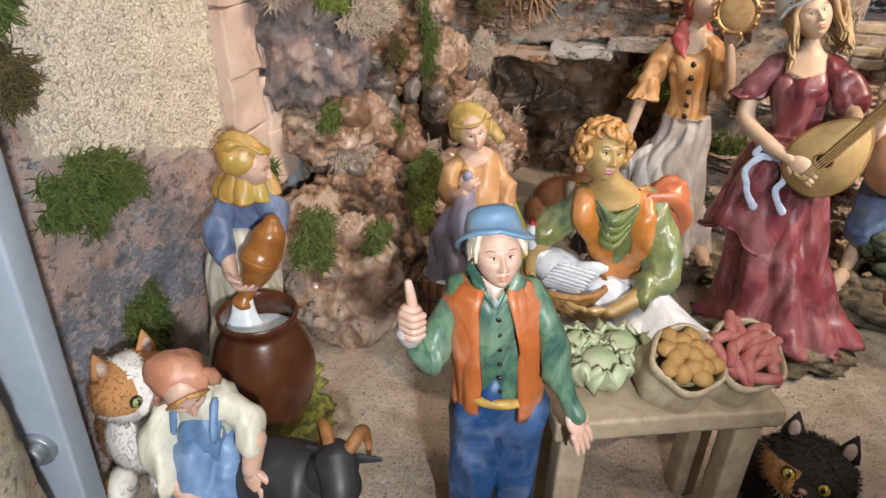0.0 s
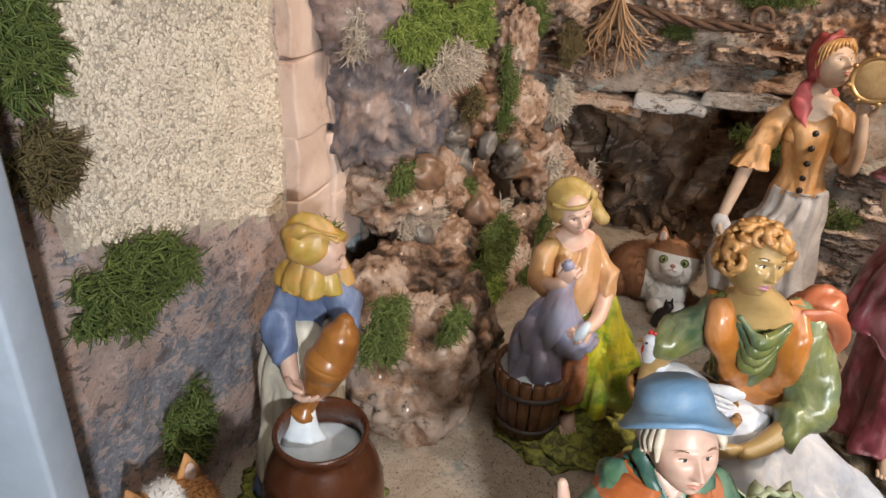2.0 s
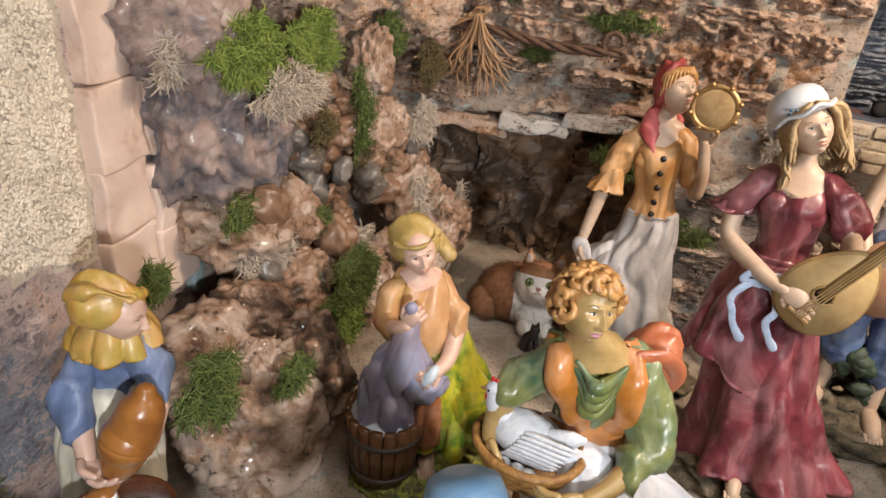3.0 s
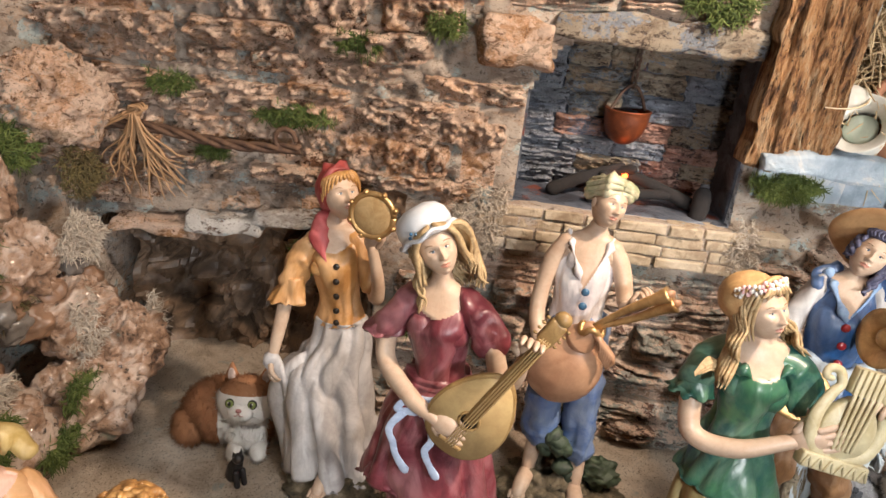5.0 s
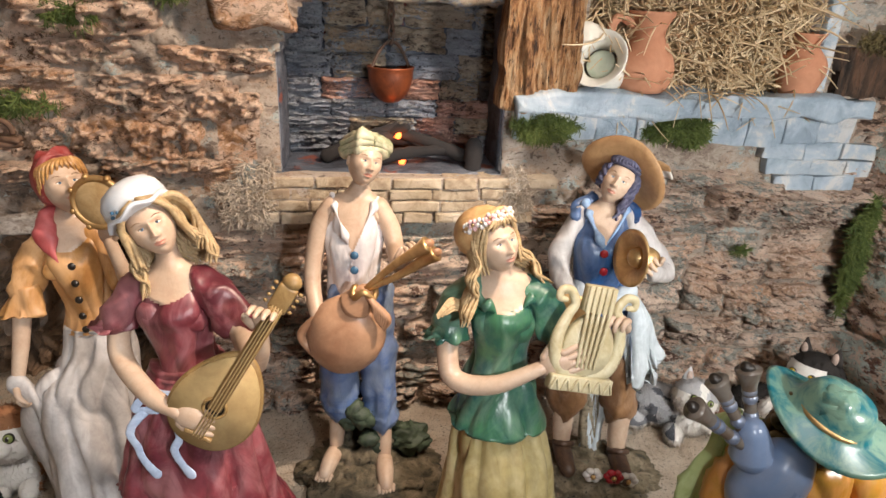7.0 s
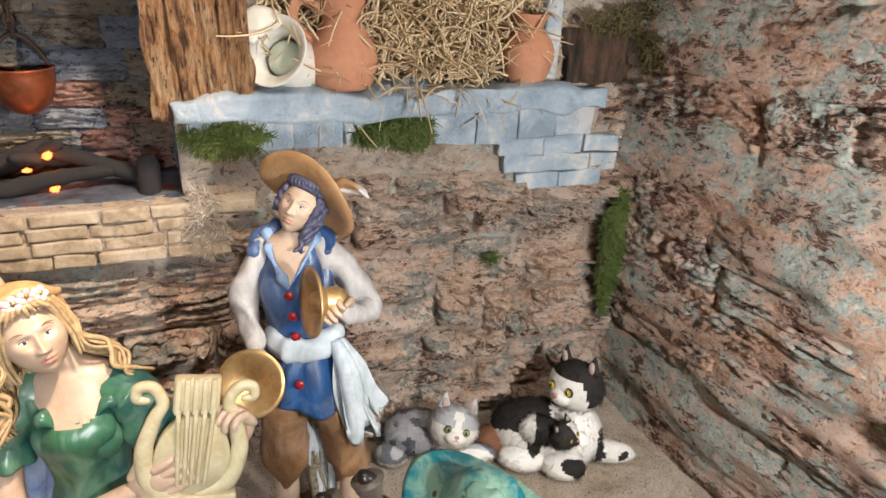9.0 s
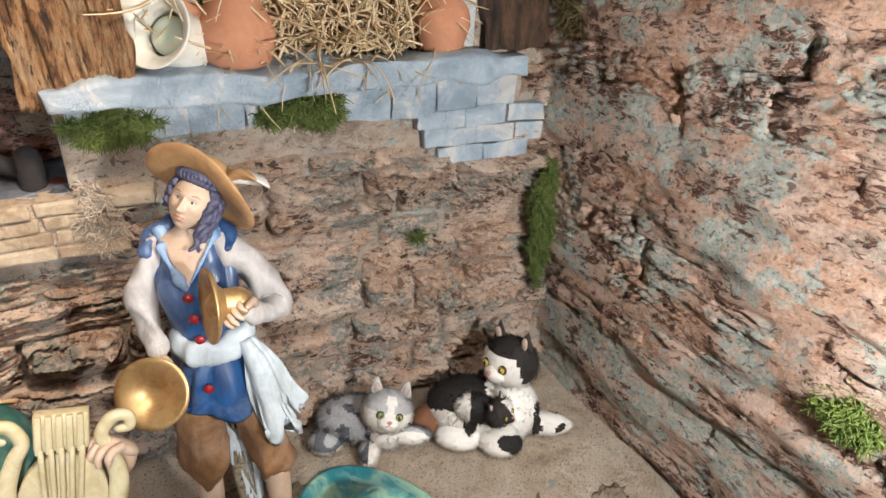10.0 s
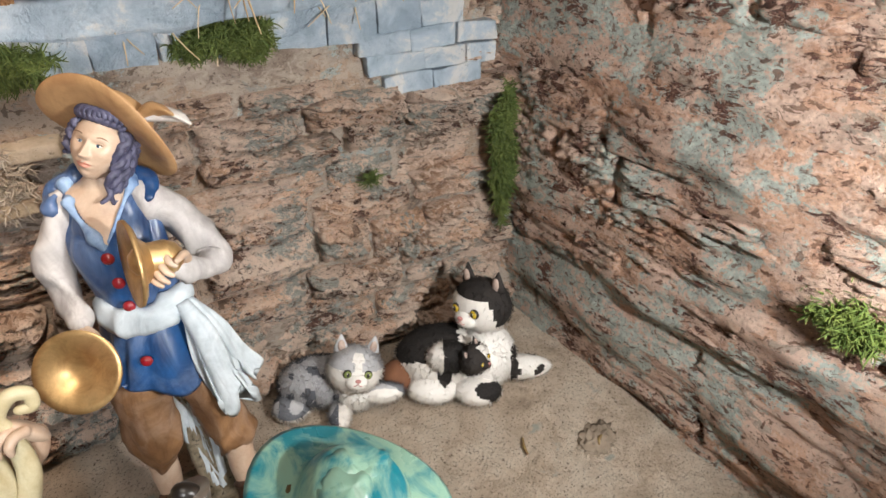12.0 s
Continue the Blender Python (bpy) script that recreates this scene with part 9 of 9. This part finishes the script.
def market_table():
    root = tagged(new("market_table"), "grey weathered wooden market table", "table")
    top = Sculpt()
    box(top, (-0.68, -0.3, 1.06), (0.68, 0.3, 1.2), TABLE, 0.02, 0.012, 1, 4)
    top.finish("tabletop", parent=root)
    for x, y in ((-0.56, -0.2), (-0.56, 0.2), (0.5, -0.2), (0.5, 0.2)):
        leg = Sculpt()
        box(leg, (x - 0.08, y - 0.08, 0), (x + 0.08, y + 0.08, 1.06), TABLE, 0.015, 0.01, x + y, 3)
        leg.finish("leg", parent=root)
    root.matrix_basis = Matrix.Translation(Vector((1.22, 3.62, 0.0)) * S) @ Euler((0, 0, radians(6))).to_matrix().to_4x4()


def sack(at, r, tilt, fill, label, goods):
    root = tagged(new("sack"), label, "sack", "goods on the market table")
    cl = Sculpt()
    cl.rings([[(w * (1 + 0.06 * math.sin(5 * a + 9 * z)) * math.cos(a), w * (1 + 0.05 * math.sin(4 * a + 7 * z)) * math.sin(a), z) for a in np.linspace(0, 2 * math.pi, 36, endpoint=False)] for z, w in spline([(0, r * 0.7), (0.05, r * 0.95), (0.18, r * 1.05), (0.3, r * 0.95), (0.34, r), (0.38, r * 1.02), (0.4, r * 0.92), (0.36, r * 0.85), (0.28, r * 0.8)], 26)], SACK)
    cl.finish("cloth", parent=root)
    g = random.Random(int(r * 1000))
    for k in range(15):
        q = Sculpt()
        a, w = k * 2.4, r * 0.72 * math.sqrt((k + 0.5) / 15)
        if goods == "potato":
            q.blob((0, 0, 0), (0.062, 0.05, 0.045), fill, n=12, m=8, lump=0.15, freq=2, seed=k)
        else:
            q.limb([(-0.1, 0, 0), (0, 0.02, 0.015), (0.1, 0, 0)], [0.03, 0.034, 0.03], fill, 9, 10)
        q.finish(goods, (w * math.cos(a), w * math.sin(a), 0.37 + 0.05 * (1 - w / r)), (0, g.uniform(-20, 20), g.uniform(0, 180)), parent=root)
    root.matrix_basis = Matrix.Translation(Vector(at) * S) @ Euler([radians(x) for x in tilt]).to_matrix().to_4x4()


def cabbage(at, r, seed):
    root = tagged(new("cabbage"), "pale green cabbage on the market table", "cabbage", "goods on the market table")
    core = Sculpt()
    core.blob((0, 0, r * 0.7), (r * 0.8, r * 0.8, r * 0.7), CABBAGE, n=20, m=14, lump=0.08, freq=2, seed=seed)
    core.finish("heart", parent=root)
    for k in range(7):
        lf = Sculpt()
        a = k * 0.9 + seed
        rings = []
        for t in np.linspace(0, 1, 7):
            w = r * 0.62 * math.sin(math.pi * (0.12 + 0.8 * t))
            c = (r * (0.5 + 0.55 * math.sin(t * 1.9)), 0, r * (0.12 + 1.15 * t))
            rings.append([(c[0] + 0.02 * math.cos(b) - 0.25 * r * math.sin(b) ** 2 + 0.03 * math.sin(4 * b + k), w * math.sin(b), c[2] + 0.02 * math.sin(3 * b)) for b in np.linspace(0, 2 * math.pi, 14, endpoint=False)])
        lf.rings(rings, CABBAGE)
        lf.finish("leaf", (0, 0, 0), (0, 0, math.degrees(a)), parent=root)
    root.matrix_basis = Matrix.Translation(Vector(at) * S)


market_table()
sack((1.26, 3.6, 1.2), 0.21, (28, 4, 0), POTATO, "sackcloth bag full of golden potatoes", "potato")
sack((1.62, 3.68, 1.2), 0.22, (30, 10, -10), MEAT, "sackcloth bag full of red sausages", "sausage")
cabbage((0.86, 3.6, 1.2), 0.17, 1)
cabbage((1.02, 3.76, 1.2), 0.17, 2)
cabbage((0.78, 3.8, 1.2), 0.15, 4)


# ---- fur toy cats: each one a single mesh ----
FUR = {n: strand_mat("fur_" + n, d, l, 0.85) for n, d, l in (("white", (0.70, 0.66, 0.62), (0.88, 0.86, 0.83)), ("black", (0.008, 0.007, 0.007), (0.035, 0.028, 0.025)), ("orange", (0.34, 0.15, 0.05), (0.58, 0.30, 0.12)), ("brown", (0.10, 0.04, 0.02), (0.28, 0.12, 0.06)), ("russet", (0.26, 0.11, 0.05), (0.48, 0.24, 0.12)), ("grey", (0.30, 0.30, 0.32), (0.62, 0.62, 0.64)), ("slate", (0.06, 0.065, 0.08), (0.24, 0.25, 0.28)))}
CAT_NOSE = paint("pink_nose", (0.62, 0.28, 0.26), None, 0.4)
CAT_YELLOW = paint("yellow_eye", (0.55, 0.40, 0.03), (0.45, 0.30, 0.02), 0.1, coat=0.8)
CAT_GREEN = paint("green_eye", (0.28, 0.34, 0.12), (0.20, 0.26, 0.08), 0.1, coat=0.8)
INNER = paint("ear_lining", (0.55, 0.42, 0.36), None, 0.7)


def fur_cat(name, at, turn, label, lumps, colour, hd, eye=None, hair=0.11, count=9000, seed=1, size=1.0):
    """lumps: (centre, radii) of the body; hd: centre, radius and turn of the head; colour(x, y, z, in_head) names a fur."""
    eye = eye or CAT_GREEN
    sc = Sculpt()
    r = random.Random(seed)
    hc, hr, ht = hd
    hm = Matrix.Translation(hc) @ Euler([radians(a) for a in ht]).to_matrix().to_4x4()
    balls = [(Vector(c), Vector(s), Matrix.Identity(3), False) for c, s in lumps]
    rot = hm.to_3x3()
    balls += [(Vector(hc), Vector((hr, hr * 0.86, hr * 0.86)), rot, True), (hm @ Vector((0, -hr * 0.72, -hr * 0.22)), Vector((hr * 0.42, hr * 0.32, hr * 0.3)), rot, True)]
    tally = [(c, s, q, h, s.x * s.y + s.x * s.z + s.y * s.z) for c, s, q, h in balls]
    for c, s, q, h, _ in tally:
        first = len(sc.f)
        sc.blob(c, s * 0.98, FUR["white"], [math.degrees(a) for a in q.to_euler()], 44, 32)
        for i in range(first, len(sc.f)):
            mid = sum((Vector(sc.v[j]) for j in sc.f[i]), Vector()) / len(sc.f[i])
            mid = hm.inverted() @ mid if h else mid
            sc.i[i] = sc.slot(FUR[colour(mid.x, mid.y, mid.z, h)])
    total = sum(t[4] for t in tally)
    for c, s, q, h, area in tally:
        for _ in range(int(count * area / total)):
            d = Vector((r.gauss(0, 1), r.gauss(0, 1), r.gauss(0, 1))).normalized()
            p = c + q @ Vector((d.x * s.x, d.y * s.y, d.z * s.z))
            if any(o is not c and (lambda v: (v.x / t.x) ** 2 + (v.y / t.y) ** 2 + (v.z / t.z) ** 2)(g.inverted() @ (p - o)) < 0.85 for o, t, g, _, _ in tally) or p.z < 0.02:
                continue
            n = q @ Vector((d.x / s.x, d.y / s.y, d.z / s.z)).normalized()
            loc = hm.inverted() @ p if h else p
            k = FUR[colour(loc.x, loc.y, loc.z, h)]
            if h and loc.y < -0.4 * hr and abs(loc.z) < 0.5 * hr:
                ln = hair * 0.3
            else:
                ln = hair * r.uniform(0.6, 1.2)
            way = (n * 0.42 + Vector((r.gauss(0, 0.22), r.gauss(0, 0.22) + 0.25, r.gauss(0, 0.22) - 0.5))).normalized()
            side = way.cross(n + Vector((0.01, 0.02, 0.03))).normalized() * 0.0035
            sc.add([p - side, p + side, p + n * 0.004, p + way * ln], [(0, 1, 3), (1, 2, 3), (2, 0, 3)], k)
    f = Sculpt()
    for s in (-1, 1):
        f.rings([[(s * hr * (0.55 + 0.26 * w * math.cos(a)) + s * 0.06 * hr * t, hr * (0.05 + 0.12 * w * math.sin(a)), hr * (0.62 + 0.62 * t)) for a in np.linspace(0, 2 * math.pi, 12, endpoint=False)] for t, w in ((0, 1.1), (0.35, 0.85), (0.7, 0.45), (1, 0.08))], FUR[colour(s * hr * 0.6, 0, hr, True)])
        f.blob((s * hr * 0.57, -hr * 0.06, hr * 0.82), (hr * 0.13, hr * 0.05, hr * 0.24), INNER, (0, s * 6, 0), 10, 8)
        f.blob((s * hr * 0.36, -hr * 0.78, hr * 0.06), (hr * 0.16, hr * 0.1, hr * 0.16), EYE_DARK, n=14, m=10)
        f.blob((s * hr * 0.36, -hr * 0.81, hr * 0.06), (hr * 0.135, hr * 0.09, hr * 0.135), eye, n=14, m=10)
        f.blob((s * hr * 0.35, -hr * 0.87, hr * 0.06), (hr * 0.06, hr * 0.05, hr * 0.085), EYE_DARK, n=10, m=8)
        # Small white catchlight modelled onto each eye.
        f.blob((s * hr * 0.39, -hr * 0.905, hr * 0.11), (hr * 0.02, hr * 0.02, hr * 0.02), EYE_WHITE, n=6, m=4)
    f.blob((0, -hr * 1.03, -hr * 0.1), (hr * 0.1, hr * 0.06, hr * 0.07), CAT_NOSE, n=12, m=8)
    for s in (-1, 1):
        f.limb([(0, -hr * 1.03, -hr * 0.18), (s * hr * 0.08, -hr * 1.03, -hr * 0.27), (s * hr * 0.18, -hr * 0.98, -hr * 0.25)], [hr * 0.016] * 3, CAT_NOSE, 5, 8)
    merged(sc, f, hm)
    ob = sc.finish(name, at, (0, 0, turn), size)
    return tagged(ob, label, "toy cat", "fur toy cats")


def calico(x, y, z, h):
    if h:
        return "white" if abs(x) < 0.07 + max(0, -z) * 0.9 or z < -0.06 else "orange"
    return "white" if y < -0.12 and abs(x) < 0.2 else ("orange" if n3(x, y, z, 2.2, 1) > -0.15 else "white")


def russet(x, y, z, h):
    if h:
        return "white" if z < 0.1 and y < 0.06 else "russet"
    return "white" if y < -0.08 and abs(x - 0.12) < 0.24 else "russet"


def pied(x, y, z, h):
    if h:
        return "white" if y < -0.11 + 0.10 * n3(x, y, z, 5, 2) and z < 0.13 or z < -0.13 else "black"
    if z > 0.36 + 0.12 * n3(x, y, z, 4, 3) and x < -0.06:
        return "black"
    return "black" if n3(x, y, z, 4.6, 5) > 0.30 else "white"


def tabby(x, y, z, h):
    if h:
        return "white" if (z < 0.03 and y < 0.02) or (abs(x) < 0.04 and y < -0.1) else "grey"
    if z < 0.1 or y < -0.2 and x > -0.1:
        return "white"
    return "slate" if n3(x, y, z, 7.0, 2) > 0.1 else "grey"


def ginger_black(x, y, z, h):
    if h:
        if x < -0.05 and -0.14 < z < 0.06 and y < 0.0:
            return "orange"
        return "white" if z < -0.1 and y < -0.12 else "black"
    return "white" if y < -0.24 and abs(x) < 0.1 else "black"


fur_cat("toy_cat", (1.72, 8.05, 0), -14, "fluffy white and russet toy cat sitting in the cave", [((-0.12, 0.12, 0.3), (0.42, 0.36, 0.34)), ((0.15, -0.08, 0.2), (0.26, 0.24, 0.24)), ((-0.42, 0.0, 0.2), (0.2, 0.24, 0.2)), ((0.05, -0.3, 0.09), (0.09, 0.15, 0.09)), ((0.28, -0.3, 0.09), (0.09, 0.15, 0.09))], russet, ((0.16, -0.12, 0.58), 0.3, (-22, 0, -8)), hair=0.06, seed=1)
fur_cat("toy_cat", (-2.18, 4.02, 0), 14, "fluffy calico toy cat beside the milking girl", [((0, 0.08, 0.36), (0.3, 0.28, 0.38)), ((0.02, -0.1, 0.42), (0.22, 0.18, 0.3)), ((-0.14, -0.24, 0.12), (0.1, 0.16, 0.11)), ((0.14, -0.24, 0.12), (0.1, 0.16, 0.11))], calico, ((0.06, -0.1, 0.86), 0.27, (-6, 0, 40)), hair=0.032, seed=2)
fur_cat("toy_cat", (2.28, 3.5, 0), -25, "fluffy black toy cat with ginger cheek on the sand", [((0, 0.15, 0.28), (0.32, 0.4, 0.28)), ((0, -0.12, 0.36), (0.22, 0.2, 0.26)), ((-0.13, -0.3, 0.1), (0.1, 0.16, 0.1)), ((0.13, -0.3, 0.1), (0.1, 0.16, 0.1))], ginger_black, ((-0.04, -0.18, 0.74), 0.26, (-18, 0, -14)), CAT_YELLOW, 0.05, seed=3)
fur_cat("toy_kitten", (7.84, 5.06, 0), -50, "grey tabby toy kitten crouching by the wall", [((-0.28, 0.05, 0.2), (0.34, 0.24, 0.22)), ((0.05, -0.05, 0.2), (0.22, 0.2, 0.22)), ((0.26, -0.16, 0.2), (0.2, 0.09, 0.09)), ((-0.1, -0.26, 0.08), (0.1, 0.15, 0.09)), ((-0.5, -0.12, 0.1), (0.16, 0.16, 0.1))], tabby, ((0.06, -0.12, 0.46), 0.23, (-22, 14, 4)), hair=0.042, seed=4, size=1.05)
fur_cat("toy_cat", (8.62, 4.32, 0), -55, "black and white toy mother cat lying on the sand", [((-0.2, 0.02, 0.28), (0.46, 0.32, 0.3)), ((0.2, -0.02, 0.3), (0.28, 0.28, 0.32)), ((0.52, -0.02, 0.14), (0.3, 0.12, 0.12)), ((0.1, -0.3, 0.14), (0.22, 0.16, 0.13)), ((-0.3, -0.26, 0.14), (0.24, 0.16, 0.13))], pied, ((0.16, 0.1, 0.8), 0.29, (-8, -8, -45)), CAT_YELLOW, 0.035, 9000, 5)
fur_cat("toy_kitten", (8.42, 4.25, 0.3), -55, "black and white toy kitten snuggled on its mother", [((-0.1, 0.0, 0.16), (0.2, 0.14, 0.14))], lambda x, y, z, h: "white" if (h and x > 0.02 and y < -0.04) or (not h and x < -0.15) else "black", ((0.12, -0.08, 0.2), 0.15, (-14, -10, 55)), CAT_YELLOW, 0.045, 2600, 6)
ball = Sculpt()
ball.blob((0, 0, 0.16), (0.16, 0.15, 0.16), FUR["brown"], n=20, m=14, lump=0.06, freq=2)
tagged(ball.finish("toy_ball", (8.16, 4.76, 0.02)), "small russet ball under the kitten's paw", "ball")
mini = Sculpt()
BLACK_CAST = paint("black_cast", (0.012, 0.011, 0.012), (0.025, 0.02, 0.02), 0.35)
mini.limb([(0, 0.05, 0.05), (0, 0.02, 0.16), (0, -0.03, 0.24)], [0.085, 0.075, 0.055], BLACK_CAST, 14, 12)
mini.blob((0, -0.05, 0.31), (0.055, 0.055, 0.055), BLACK_CAST, n=14, m=10)
for s in (-1, 1):
    mini.limb([(s * 0.035, -0.04, 0.35), (s * 0.04, -0.04, 0.4)], [0.02, 0.004], BLACK_CAST, 7, 5)
    mini.limb([(s * 0.035, -0.06, 0.16), (s * 0.035, -0.09, 0.02)], [0.03, 0.028], BLACK_CAST, 8, 6)
tagged(mini.finish("miniature_cat", (1.68, 7.42, 0), (0, 0, 20)), "tiny black cast cat sitting before the cave", "figurine")

# ---- grit, crumbs and twigs on the floor ----
GRIT = strand_mat("dark_grit", (0.06, 0.04, 0.025), (0.42, 0.34, 0.26), 0.9)
spots = []
for k in range(1700):
    x, y = rnd.uniform(-1.6, 9.4), rnd.uniform(2.4, 7.8)
    if n3(x, y, 0, 0.9, 3) > -0.1:
        spots.append(Vector((x, y, 0.012 + 0.02 * fractal(x, y, 0, 1.5, 4, 5))))
tagged(pebbles("floor_grit", spots, GRIT, (0.004, 0.011), 5), "fine grit and crumbs scattered over the sandy floor", "grit", kind="stuff")
TWIG = paint("floor_twig", (0.16, 0.08, 0.04), (0.30, 0.22, 0.08), 0.8)
for k, (x, y, ln, a) in enumerate(((8.17, 3.46, 0.16, 40), (8.57, 2.95, 0.1, 10), (1.9, 6.6, 0.2, 70), (5.4, 5.6, 0.16, 20), (0.6, 4.2, 0.2, -30))):
    tw = Sculpt()
    tw.limb([(-ln / 2, 0, 0.02), (0, 0.01, 0.028), (ln / 2, 0, 0.02)], [0.012, 0.014, 0.008] if ln < 0.4 else [0.03, 0.03, 0.02], TWIG, 7, 8, rough=0.2)
    tagged(tw.finish("twig", (x, y, 0.01), (0, 0, a)), "small dry twig lying on the sand", "twig", "twigs on the sand")
dirt = Sculpt()
dirt.blob((8.57, 2.98, 0.0), (0.2, 0.14, 0.035), GRIT, n=30, m=10, lump=0.5, freq=4)
tagged(dirt.finish("dirt_pile"), "small pile of dark crumbs on the sand", "dirt", kind="stuff")
